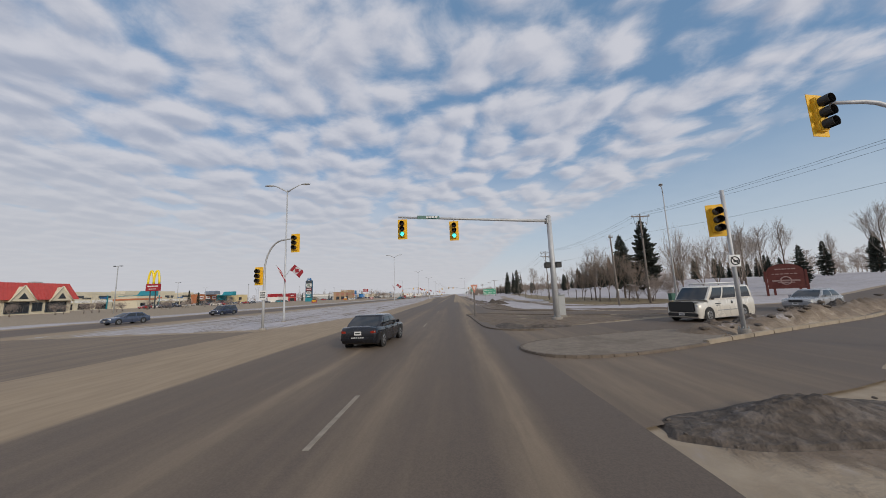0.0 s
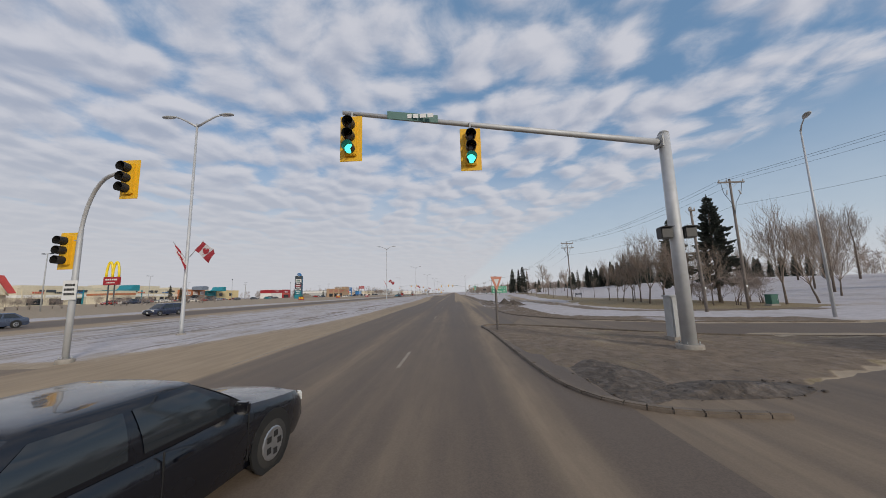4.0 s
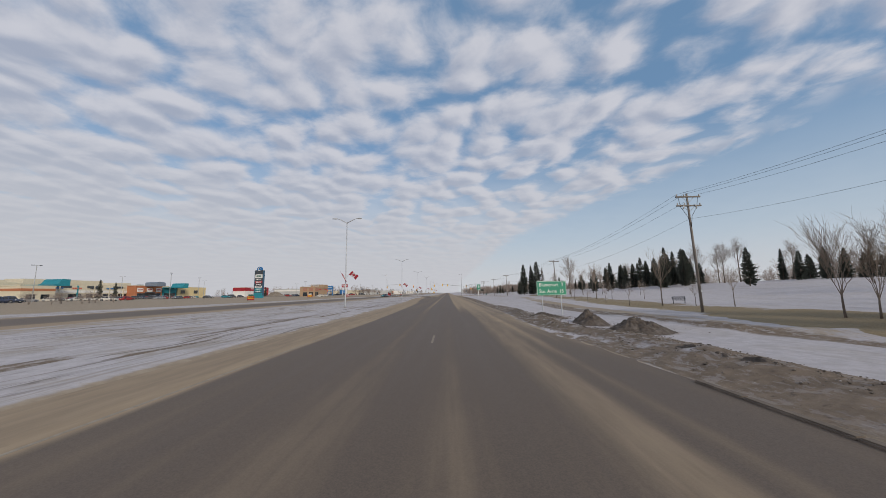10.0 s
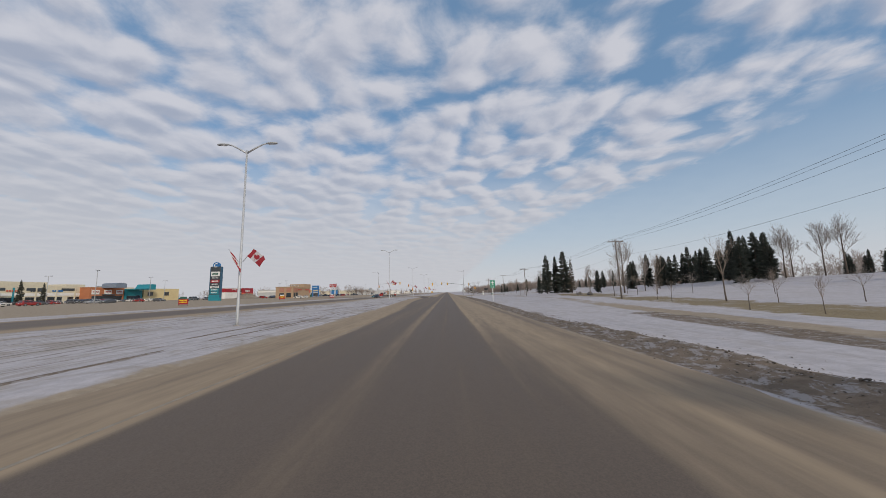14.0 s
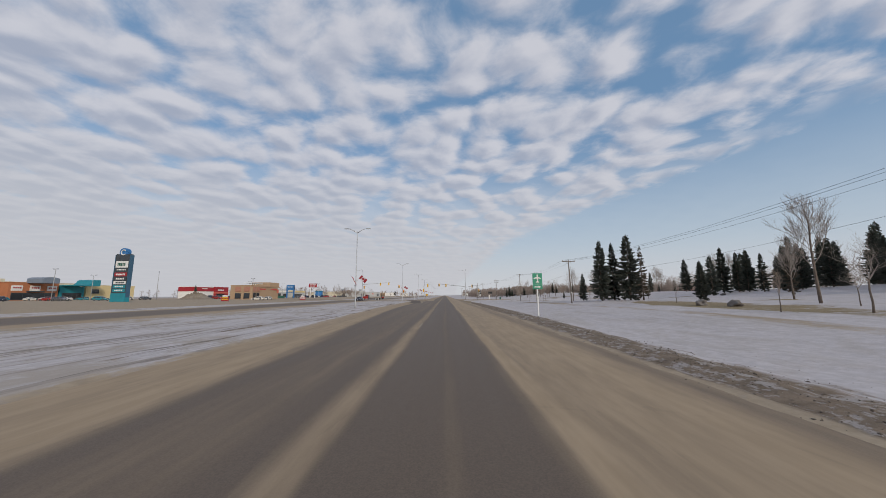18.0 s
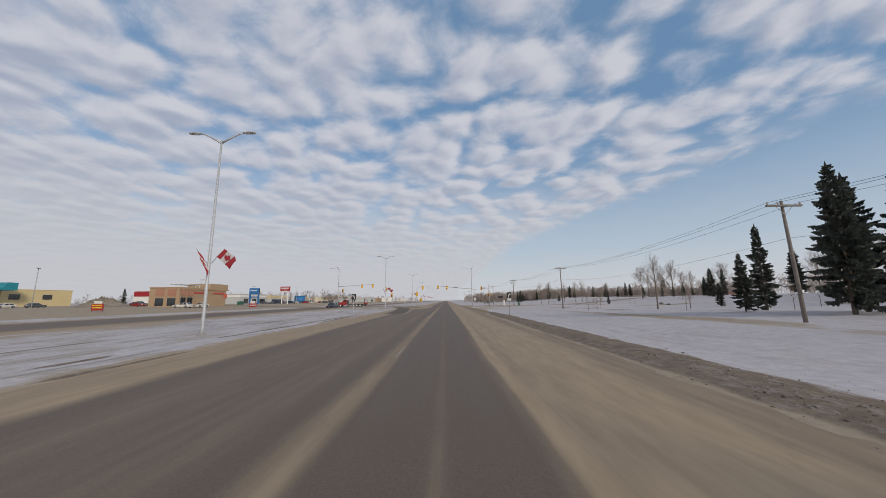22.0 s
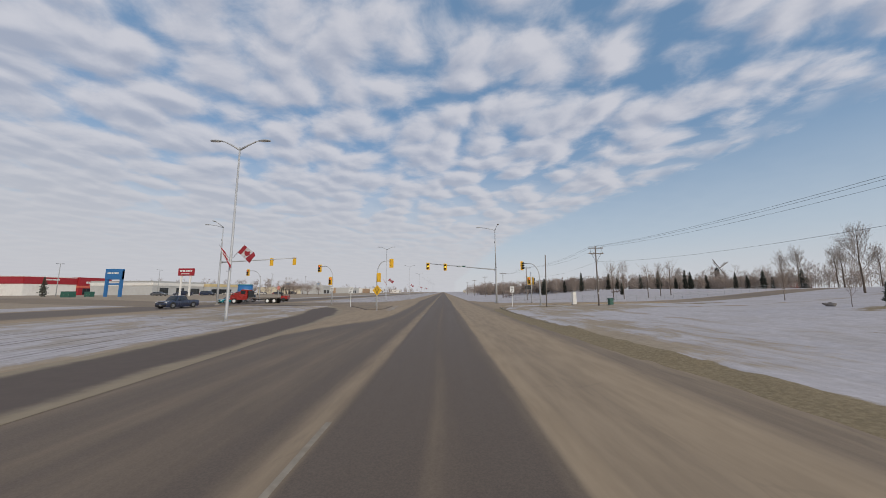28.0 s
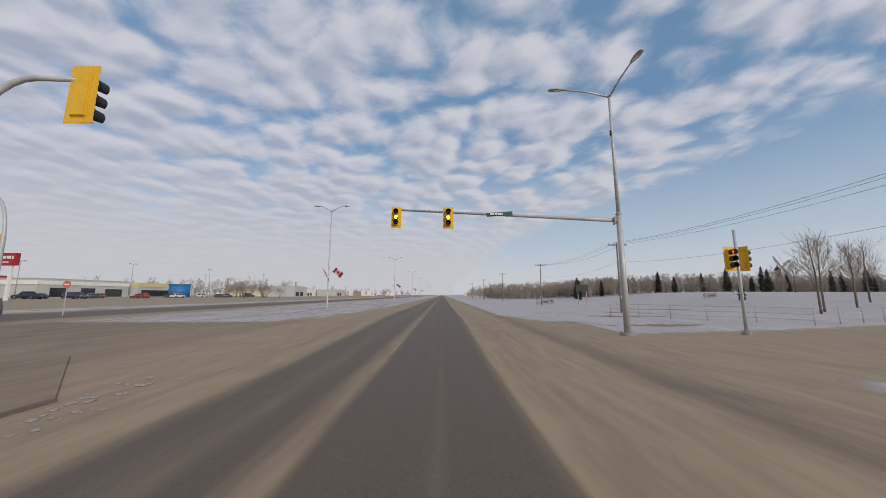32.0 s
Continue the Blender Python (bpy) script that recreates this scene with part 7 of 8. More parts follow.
GREENBOX = material("green_painted_steel", (0.03, 0.12, 0.09), 0.6, 0, 0.2, 4.0, 0.3, (0.08, 0.11, 0.09))


def window_unit(parent, x, y0, y1, z0, z1, panes=1, door=False):
    """A framed shop window in a wall that faces +x."""
    fr = bm_new()
    t = 0.12
    cy, cz, w, h = (y0 + y1) / 2, (z0 + z1) / 2, y1 - y0, z1 - z0
    for c, s in (((x, cy, z0 + t / 2), (0.16, w, t)), ((x, cy, z1 - t / 2), (0.16, w, t)), ((x, y0 + t / 2, cz), (0.16, t, h - 2 * t)), ((x, y1 - t / 2, cz), (0.16, t, h - 2 * t))):
        add_box(fr, c, s)
    for k in range(1, panes):
        add_box(fr, (x, y0 + w * k / panes, cz), (0.14, 0.08, h - 2 * t))
    win = part("door" if door else "window", fr, DARKPANEL, parent, "dark shop window frame")
    for k in range(panes):
        box_part("pane", (x - 0.02, y0 + w * (k + 0.5) / panes, cz), (0.05, w / panes - 0.1, h - 2 * t), GLASSDARK, win, "dark glass pane")
    return win


def shop_block(name, label, x, y0, y1, depth, h, wall, windows=(), fascia=None, category="building", parapet=0.0, z=None):
    """A flat-roofed block whose long face looks to +x at x."""
    z0 = (float(land(x, (y0 + y1) / 2)) if z is None else z)
    ob = thing(name, (x, y0, z0), 0, label, category)
    L = y1 - y0
    box_part("wall", (-depth / 2, L / 2, h / 2 - 0.25), (depth, L, h + 0.5), wall, ob)
    box_part("roof", (-depth / 2, L / 2, h + 0.06), (depth - 0.6, L - 0.6, 0.1), ROOFGREY, ob, "grey flat roof")
    bm = bm_new()
    for c, s in (((-0.1, L / 2, h + 0.15), (0.34, L + 0.3, 0.3)), ((-depth + 0.1, L / 2, h + 0.15), (0.34, L + 0.3, 0.3)), ((-depth / 2, -0.0, h + 0.15), (depth - 0.4, 0.34, 0.3)), ((-depth / 2, L, h + 0.15), (depth - 0.4, 0.34, 0.3))):
        add_box(bm, c, s, bevel=0.03)
    part("parapet", bm, wall, ob)
    for a, b, c, d, n in windows:
        window_unit(ob, 0.05, a, b, c, d, n)
    if fascia:
        m, fz0, fz1, fl = fascia
        box_part("fascia", (0.08, L / 2, (fz0 + fz1) / 2), (0.3, L + 0.1, fz1 - fz0), m, ob, fl, 0.03)
        box_part("side_fascia", (-depth / 2 - 0.1, -0.08, (fz0 + fz1) / 2), (depth, 0.3, fz1 - fz0), m, ob, fl, 0.03)
    return ob


def sign_bars(parent, x, y, z, w, h, mat, n, label):
    """Short bars in place of a shop's name, on a face that looks to +x."""
    r2 = random.Random(int(y * 13 + z * 7))
    l = w / n
    for k in range(n):
        box_part("sign_bar", (x, y - w / 2 + l * (k + 0.5), z), (0.1, l * 0.72, h * r2.uniform(0.7, 1.0)), mat, parent, label)


# restaurant with red roof
rest = thing("restaurant", (-104, 70.4, 1.1), 0, "low restaurant with a steep red metal roof and two cream gables", "building")
box_part("wall", (-8, 7.3, 1.9), (15, 14.4, 4.2), CREAM, rest)


def mansard(name, y0, y1, z0, z1, inset, xf, xb):
    bm = bm_new()
    rows = [[(xf, y0, z0), (xf, y1, z0), (xb, y1, z0), (xb, y0, z0)], [(xf - inset * 1.6, y0 + inset, z1), (xf - inset * 1.6, y1 - inset, z1), (xb + inset, y1 - inset, z1), (xb + inset, y0 + inset, z1)]]
    rv = [[bm.verts.new(p) for p in row] for row in rows]
    for k in range(4):
        bm.faces.new((rv[0][k], rv[0][(k + 1) % 4], rv[1][(k + 1) % 4], rv[1][k]))
    bm.faces.new(rv[1])
    bm.faces.new(rv[0][::-1])
    bmesh.ops.recalc_face_normals(bm, faces=bm.faces)
    roof = part(name, bm, REDROOF, rest, "red metal mansard roof")
    n = int((y1 - y0) / 0.7)
    for k in range(n + 1):
        f = k / n
        tube_part("roof_rib", [(xf + 0.02, y0 + (y1 - y0) * f, z0 + 0.03), (xf - inset * 1.6 + 0.02, y0 + inset + (y1 - y0 - 2 * inset) * f, z1 + 0.03)], 0.045, REDROOF, roof, "", 4)


mansard("roof", -0.6, 15.2, 3.7, 7.9, 1.2, 0.9, -16.5)
mansard("wing_roof", -11.0, -0.6, 3.2, 5.4, 0.8, -1.5, -14)
box_part("wing_wall", (-8, -5.6, 1.6), (12, 10, 3.4), CREAM, rest)
for gy in (3.6, 11.2):
    prism_part("gable", [(-2.4, 3.4), (2.4, 3.4), (0, 6.9)], 0, 2.6, CREAM, rest, "cream gable", Matrix.Translation((1.0, gy, 0)) @ Matrix.Rotation(math.pi / 2, 4, "Z") @ UPRIGHT @ Matrix.Translation((0, 0, -2.6)))
    for s in (-1, 1):
        tube_part("gable_trim", [(1.06, gy + 2.6 * s, 3.2), (1.06, gy, 7.1)], 0.16, CREAM, rest, "cream gable trim", 6)
    window_unit(rest, -0.42, gy - 2.2, gy + 2.2, 0.5, 3.2, 4)
    prism_part("gable_window", [(-0.9, 3.9), (0.9, 3.9), (0, 5.4)], 0, 0.06, GLASSDARK, rest, "dark gable window", Matrix.Translation((1.02, gy, 0)) @ Matrix.Rotation(math.pi / 2, 4, "Z") @ UPRIGHT)
for wy in (6.4, -4, -8):
    window_unit(rest, -0.4 if wy > 0 else -1.9, wy, wy + 1.9, 0.9, 3.0, 2)
box_part("vent", (-8, 12, 8.2), (1.6, 2, 0.9), GREYPAINT, rest, "grey roof vent", 0.05)

# twin-arch roadside sign
ms = thing("arch_sign", (-98.3, 102.2, 1.2), 0, "tall roadside sign with yellow arches on a red box", "sign")
for dy in (-0.9, 0.9):
    tube_part("post", [(dy, 0, -0.2), (dy, 0, 5.8)], 0.17, DARKPANEL, ms)
boxp = box_part("sign_box", (0, 0, 6.9), (4.6, 0.7, 2.3), REDPANEL, ms, "red sign box", 0.06)
bars_part(boxp, (0, -0.37, 7.3), 3.6, 0.8, SIGNWHITE, 1, "white lettering bars")
bars_part(boxp, (0, -0.37, 6.4), 2.8, 0.5, SIGNWHITE, 1, "white lettering bars")
for s in (-1, 1):
    pts = [(s * 0.95 + 0.95 * math.cos(a), 0, 8.05 + 4.3 * math.sin(a)) for a in [k * math.pi / 14 for k in range(15)]]
    bm = bm_new()
    add_tube(bm, pts, [0.3] * 15, 8)
    part("arch", bm, ARCHYEL, ms, "yellow arch", True)

# long mall
SLATEVAULT = material("slate_grey_cladding", (0.20, 0.24, 0.30), 0.7, 0, 0.15, 1.0, 0.3, (0.14, 0.17, 0.22), 0.3)
MX = -215
mall = shop_block("shopping_mall", "long cream shopping mall with shop windows facing the lot", MX, 165, 290, 45, 9.0, CREAM, [(4 + 9.2 * k, 10.5 + 9.2 * k, 0.4, 3.6, 3) for k in range(14) if not 3 < k < 6 and k < 10], (WHITEPANEL, 4.2, 5.6, "white canopy band"))
for k in range(9):
    sign_bars(mall, 0.3, 8 + 9.2 * k, 6.8, 5.0, 1.0, (SIGNRED, DARKPANEL, BLUEPANEL)[k % 3], 5, "coloured shop lettering bars")
for k in range(14):
    box_part("pier", (0.12, 2 + 8.8 * k, 4.2), (0.5, 0.6, 8.4), (CREAM, TEALWALL)[k % 4 == 3], mall)
for a, b2, dz in ((2, 34, 1.5), (40, 78, 2.4), (86, 96, 1.6)):
    box_part("upper_wall", (-6, (a + b2) / 2, 9.0 + dz / 2), (10, b2 - a, dz), CREAM, mall, "raised cream wall", 0.05)
for k in range(11):
    box_part("roof_unit", (-14 - (k * 7) % 17, 8 + 11 * k, 9.8), (2.4, 3.2, 1.5), GREYPAINT, mall, "grey rooftop unit", 0.06)
for k in range(6):
    box_part("dark_band", (0.14, 12 + 15 * k, 7.6), (0.2, 7, 1.3), DARKPANEL, mall, "dark window band", 0.02)
for nm, y0, y1, h, mat, lab in (("mall_entrance", 200, 212, 7.6, TEALWALL, "teal clad mall entrance with a round emblem"), ("mall_entrance", 278.2, 290, 7.6, TEALWALL, "teal clad mall entrance with a curved top"), ("mall_shop", 257.5, 277.5, 8.6, ORANGEBRICK, "orange brick shop front with white panels")):
    b = shop_block(nm, lab, MX + 6, y0, y1, 12, h, mat, [(1.2, y1 - y0 - 1.2, 0.3, 3.8, 4)], None)
    if mat is TEALWALL:
        bm = bm_new()
        add_tube(bm, [(0.1, (y1 - y0) * 0.84, h + 1.2), (0.4, (y1 - y0) * 0.84, h + 1.2)], 1.6, 20)
        part("emblem", bm, SIGNWHITE, b, "pale round emblem")
        prism_part("sloped_top", [(0, h - 0.05), (y1 - y0, h - 0.05), (y1 - y0, h + 3.4), ((y1 - y0) * 0.74, h + 3.5), ((y1 - y0) * 0.66, h + 3.0), ((y1 - y0) * 0.61, h + 1.8), ((y1 - y0) * 0.54, h + 0.9), ((y1 - y0) * 0.4, h + 0.5), (0, h + 0.4)], -0.1, 9, TEALWALL, b, "teal curled top", Matrix.Rotation(math.pi / 2, 4, "Z") @ UPRIGHT)
    else:
        for k in range(3):
            box_part("panel", (0.14, 3 + 7 * k, 6.0), (0.25, 4.2, 2.6), WHITEPANEL, b, "white wall panel", 0.04)
            sign_bars(b, 0.32, 3 + 7 * k, 6.2, 3.2, 0.8, REDPANEL, 4, "red lettering bars")
        prism_part("vaulted_top", [(6.5, 8.5)] + [(10 - 3.5 * math.cos(math.pi * q / 10), 10.6 + 0.9 * math.sin(math.pi * q / 10)) for q in range(11)] + [(13.5, 8.5)], -0.2, 8, SLATEVAULT, b, "slate grey vaulted top", Matrix.Rotation(math.pi / 2, 4, "Z") @ UPRIGHT)
        box_part("porch", (0.6, 10, 4.4), (1.4, 6.4, 0.7), DARKPANEL, b, "dark porch band", 0.04)
shop_block("shop_building", "yellow stuccoed shop building with few windows", -209, 291, 320, 24, 8.2, YELSTUCCO, [(3, 7, 3.5, 6, 2), (16, 20, 3.5, 6, 2)])
shop_block("shop_building", "low pale shop building behind the lot", -240, 120, 162, 30, 8.5, PALEWALL, [(4 + 8 * k, 9 + 8 * k, 0.5, 3.5, 3) for k in range(4)], (CREAM, 5.2, 7.0, "cream fascia"))
shop_block("small_office", "small cream office with a brown gable behind the hedge", -178, 176, 188, 14, 6.5, CREAM, [(2, 5, 1, 3, 2), (7, 10, 1, 3, 2)], (ORANGEBRICK, 4.5, 5.5, "brown fascia"))

# shopping centre pylon
SLATEBLUE = material("slate_blue_panel", (0.045, 0.115, 0.19), 0.5, 0, 0.1, 2.0, 0.2)
py = thing("pylon_sign", (-86, 188.4, 1.15), 0, "tall charcoal and teal shopping centre pylon sign with a round emblem", "sign")
box_part("base", (0, 0, 1.0), (3.9, 1.3, 2.4), TEALWALL, py, "teal base", 0.05)
box_part("column", (0, 0, 7.2), (3.7, 1.0, 10.2), DARKPANEL, py, "charcoal column", 0.06)
for s in (-1, 1):
    box_part("edge", (1.9 * s, 0, 6.6), (0.16, 1.1, 11.0), SLATEBLUE, py, "blue edge strip", 0.02)
for k, (z, h, m, bm_) in enumerate(((9.6, 1.7, SIGNWHITE, GREENBOX), (8.2, 0.6, DARKPANEL, SIGNWHITE), (7.0, 1.0, REDPANEL, SIGNWHITE), (5.9, 0.9, DARKPANEL, SIGNWHITE), (4.9, 0.8, SIGNWHITE, DARKPANEL), (3.9, 0.8, TEALWALL, SIGNWHITE), (2.9, 0.8, TEALWALL, SIGNWHITE))):
    pn = box_part("panel", (0, -0.53, z), (3.2, 0.08, h), m, py, "tenant sign panel", 0.02)
    bars_part(pn, (0, -0.58, z), 2.4, h * 0.9, bm_, 1, "lettering bars")
bm = bm_new()
add_tube(bm, [(0, -0.45, 12.75), (0, 0.45, 12.75)], 1.15, 24)
disc = part("disc", bm, BLUEPANEL, py, "blue round emblem")
bm = bm_new()
add_tube(bm, [(0.62 * math.cos(a), -0.5, 12.75 + 0.62 * math.sin(a)) for a in [math.radians(40 + 14 * k) for k in range(21)]], 0.13, 6)
part("ring", bm, SIGNWHITE, disc, "white open ring")

# small roadside boards
for bx, by, lab in ((-66, 150, "small red and green notice board on the lot's edge"), (-70, 205, "small yellow and red notice board on the lot's edge"), (-64, 246, "low white and red notice board on the verge")):
    o = thing("notice_board", (bx, by, float(land(bx, by))), 0, lab, "sign")
    for s in (-1, 1):
        box_part("post", (1.1 * s, 0, 0.7), (0.1, 0.1, 1.8), POLEWOOD, o)
    b = box_part("board", (0, -0.06, 1.0), (2.4, 0.08, 1.3), REDPANEL, o, "red board", 0.02)
    bars_part(b, (0, -0.12, 1.1), 2.0, 0.9, ARCHYEL if by < 220 else SIGNWHITE, 2, "bright lettering bars")
    box_part("top_board", (0, -0.06, 1.9), (1.6, 0.08, 0.5), GREENBOX if by < 200 else SIGNWHITE, o, "upper board", 0.02)

# tan brick shop
PINKBRICK = material("pink_brick", (0.44, 0.22, 0.155), 0.9, 0, 0.2, 3.0, 0.3, (0.34, 0.17, 0.12), 0.4)
bk = shop_block("brick_shop", "tan brick shop with red lettering and raised wall blocks", -81, 237.4, 257.8, 9, 5.7, TANBRICK, [(0.6, 2.4, 0.2, 2.9, 2), (3.0, 5.0, 0.2, 2.9, 2)])
box_part("raised_wall", (-4, 17.0, 6.6), (7.9, 8.6, 1.9), TANBRICK, bk, "raised tan brick block", 0.03)
for q in (1.5, 4.0):
    box_part("brick_panel", (0.12, q, 4.35), (0.24, 1.9, 2.0), PINKBRICK, bk, "pinkish brick wall panel", 0.03)
for q in range(2):
    box_part("brick_panel", (-2.2 - 3.6 * q, -0.1, 4.35), (2.4, 0.2, 2.0), PINKBRICK, bk, "pinkish brick wall panel", 0.03)
    box_part("side_window", (-2.2 - 3.6 * q, -0.06, 1.6), (2.4, 0.1, 2.2), GLASSDARK, bk, "dark shop window")
box_part("cornice", (0.14, 10.7, 5.5), (0.3, 21.6, 0.4), TANBRICK, bk, "pale cornice", 0.03)
box_part("canopy", (-3.4, 6.0, 6.9), (3.4, 8.6, 0.16), WHITEPANEL, bk, "white flat canopy frame", 0.02)
for q in range(6):
    box_part("canopy_post", (-1.9, 2.0 + 1.6 * q, 6.3), (0.14, 0.14, 1.1), WHITEPANEL, bk)
sign_bars(bk, 0.16, 7.5, 4.4, 4.2, 0.6, REDROOF, 8, "red lettering bars")
sign_bars(bk, 0.16, 16.5, 4.4, 5.4, 0.6, REDROOF, 10, "red lettering bars")
box_part("poster", (0.1, 20.0, 3.6), (0.12, 1.6, 1.6), SIGNRED, bk, "faded poster panel")
bm = bm_new()
for k in range(9):
    add_box(bm, (0.02, 10.7, 0.55 + 0.55 * k), (0.03, 21.3, 0.03))
part("brick_courses", bm, TANBRICK, bk, "thin courses in the brickwork")

# red and white store
rs = shop_block("store_building", "long white store with a broad red band", -198, 357, 379, 12, 9.0, WHITEPANEL, [], (REDPANEL, 5.6, 8.9, "broad red band"))
sign_bars(rs, 0.3, 11, 7.8, 6, 0.9, SIGNWHITE, 7, "white lettering bars")
r2 = shop_block("store_building", "red fronted store with a glazed entrance", -197, 379.2, 396, 12, 9.2, REDPANEL, [(2, 12, 0.3, 3.6, 5)], (SIGNRED, 4.0, 5.0, "red awning band"))
sign_bars(r2, 0.3, 6.8, 6.8, 7.5, 1.3, SIGNWHITE, 7, "white lettering bars")

# blue gateway sign, red store sign
bs = thing("gateway_sign", (-93, 295.4, 1.1), 0, "blue gateway sign on two thick blue posts", "sign")
for s in (-1, 1):
    box_part("post", (2.0 * s, 0, 3.6), (0.6, 0.6, 7.6), BLUEPANEL, bs, bevel=0.04)
b = box_part("panel", (0, -0.05, 6.3), (4.6, 0.8, 2.9), BLUEPANEL, bs, "blue panel", 0.05)
bars_part(b, (0, -0.48, 6.6), 3.4, 0.9, SIGNWHITE, 1, "white lettering bars")
box_part("crossbar", (0, 0, 3.6), (3.6, 0.3, 0.5), BLUEPANEL, bs, bevel=0.03)
ss_ = thing("store_sign", (-87, 312.6, 1.05), 0, "red store sign box on two white posts", "sign")
for s in (-1, 1):
    box_part("post", (1.5 * s, 0, 3.4), (0.45, 0.45, 7.0), WHITEPANEL, ss_, bevel=0.03)
b = box_part("box", (0, 0, 8.0), (5.0, 0.7, 2.4), REDPANEL, ss_, "dark red sign box", 0.05)
bars_part(b, (0, -0.38, 8.35), 4.2, 1.1, SIGNWHITE, 1, "white lettering bars")
bars_part(b, (0, -0.38, 7.4), 3.0, 0.5, SIGNWHITE, 1, "white lettering bars")

# dealership and sheds beyond the second crossing
shop_block("dealership", "pale grey car dealership with tall doors", -142, 362, 395, 30, 6.6, PALEWALL, [(4, 9, 0.3, 3.6, 2), (14, 19, 0.3, 3.6, 2), (23, 30, 0.3, 3.4, 3)], (WHITEPANEL, 4.6, 6.0, "white fascia"))
shop_block("dealership", "grey showroom with a cream upper wall", -140, 397, 424, 30, 6.2, PALEWALL, [(2, 20, 0.3, 3.2, 6)], (YELSTUCCO, 4.6, 6.2, "cream upper wall"))
tw = thing("round_tower", (-112, 386, 1.1), 0, "blue round entrance tower of the showroom", "building")
tube_part("drum", [(0, 0, -0.2), (0, 0, 5.2)], 3.6, BLUEPANEL, tw, "", 24)
tube_part("rim", [(0, 0, 5.2), (0, 0, 5.6)], 3.8, TEALWALL, tw, "teal rim", 24)
for px_, py_, lab in ((-96, 402, "square dealer sign on a lattice post"), (-84, 418, "second square dealer sign on a lattice post")):
    o = thing("dealer_sign", (px_, py_, 1.0), 0, lab, "sign")
    for s in (-1, 1):
        tube_part("post", [(0.5 * s, 0, 0), (0.5 * s, 0, 5.4)], 0.12, GREYPAINT, o)
    b = box_part("panel", (0, 0, 6.4), (3.2, 0.5, 2.4), PALEWALL, o, "pale sign panel", 0.05)
    bars_part(b, (0, -0.28, 6.4), 2.2, 1.6, BLUEPANEL, 2, "blue bars")
rr = random.Random(3)
for k in range(16):
    fx, fy = -70 - rr.uniform(0, 80), 440 + 26 * k + rr.uniform(-5, 5)
    shop_block("roadside_building", "faint low commercial building far along the road", fx, fy, fy + rr.uniform(14, 24), 16, rr.uniform(4, 7), rr.choice((PALEWALL, CREAM, WHITEPANEL, TANBRICK)), [(2, 6, 0.4, 2.8, 2), (8, 12, 0.4, 2.8, 2)])
for k in range(8):
    fx, fy = 40 + rr.uniform(0, 40), 520 + 60 * k
    shop_block("roadside_building", "faint low shed far along the road", fx, fy, fy + 16, 12, rr.uniform(3.5, 5), rr.choice((PALEWALL, CREAM)), [(2, 6, 0.4, 2.8, 2)])

# lot lighting
lot = thing("lot_lamp", (-76, 70, 0.9), 0, "slim dark parking lot lamp post", "street lamp", "parking lot lamps")
tube_part("post", [(0, 0, -0.2), (0, 0, 10.5)], [0.12, 0.08], GREYPAINT, lot, seg=8)
box_part("crosspiece", (0, 0, 10.5), (1.4, 0.12, 0.1), GREYPAINT, lot)
for s in (-1, 1):
    box_part("lamp_box", (0.75 * s, 0, 10.5), (0.55, 0.35, 0.16), DARKPANEL, lot, "dark lamp box", 0.03)
for x, y in ((-118, 134), (-112, 172), (-130, 210), (-110, 226), (-150, 240), (-104, 276), (-126, 310), (-120, 340), (-98, 350), (-90, 372), (-112, 400), (-150, 190), (-84, 398)):
    copy_thing(lot, pose(x, y, float(land(x, y)), 0, 0, x * 7))


# ---------------------------------------------------------------- park sign, cabinets, fence, kerbs and small things
PARKPALE = material("faded_pink_lettering", (0.40, 0.27, 0.24), 0.8, 0, 0.2, 4.0, 0.4, (0.25, 0.13, 0.11))
park = thing("park_sign", (44.4, 45.2, float(land(44.4, 45.2)) - 0.1), -42, "maroon timber park sign with an arched top on posts", "sign")
arch = [(-1.75, 1.0)] + [(-1.75 * math.cos(math.pi * k / 16), 3.15 + 1.15 * math.sin(math.pi * k / 16) ** 0.8) for k in range(17)] + [(1.75, 1.0)]
b = prism_part("board", arch, -0.1, 0.1, MAROON, park, "maroon arched board", UPRIGHT)
for s in (-1, 1):
    box_part("post", (1.9 * s, 0, 1.6), (0.26, 0.26, 3.6), MAROON, park, bevel=0.03)
    box_part("leg", (1.2 * s, 0, 0.5), (0.25, 0.2, 1.6), MAROON, park, bevel=0.03)
bars_part(b, (0, -0.12, 3.6), 2.1, 0.3, PARKPALE, 1, "pale lettering bars")
bars_part(b, (0, -0.12, 2.95), 2.7, 0.24, PARKPALE, 1, "pale lettering bars")
bm = bm_new()
add_tube(bm, [(0.5 * math.cos(a), -0.13, 2.05 + 0.5 * math.sin(a)) for a in [k * math.tau / 20 for k in range(21)]], 0.07, 6)
add_box(bm, (0, -0.13, 2.05), (2.6, 0.05, 0.22))
add_box(bm, (0, -0.13, 1.8), (1.6, 0.05, 0.12))
part("emblem", bm, PARKPALE, b, "pale winged emblem")


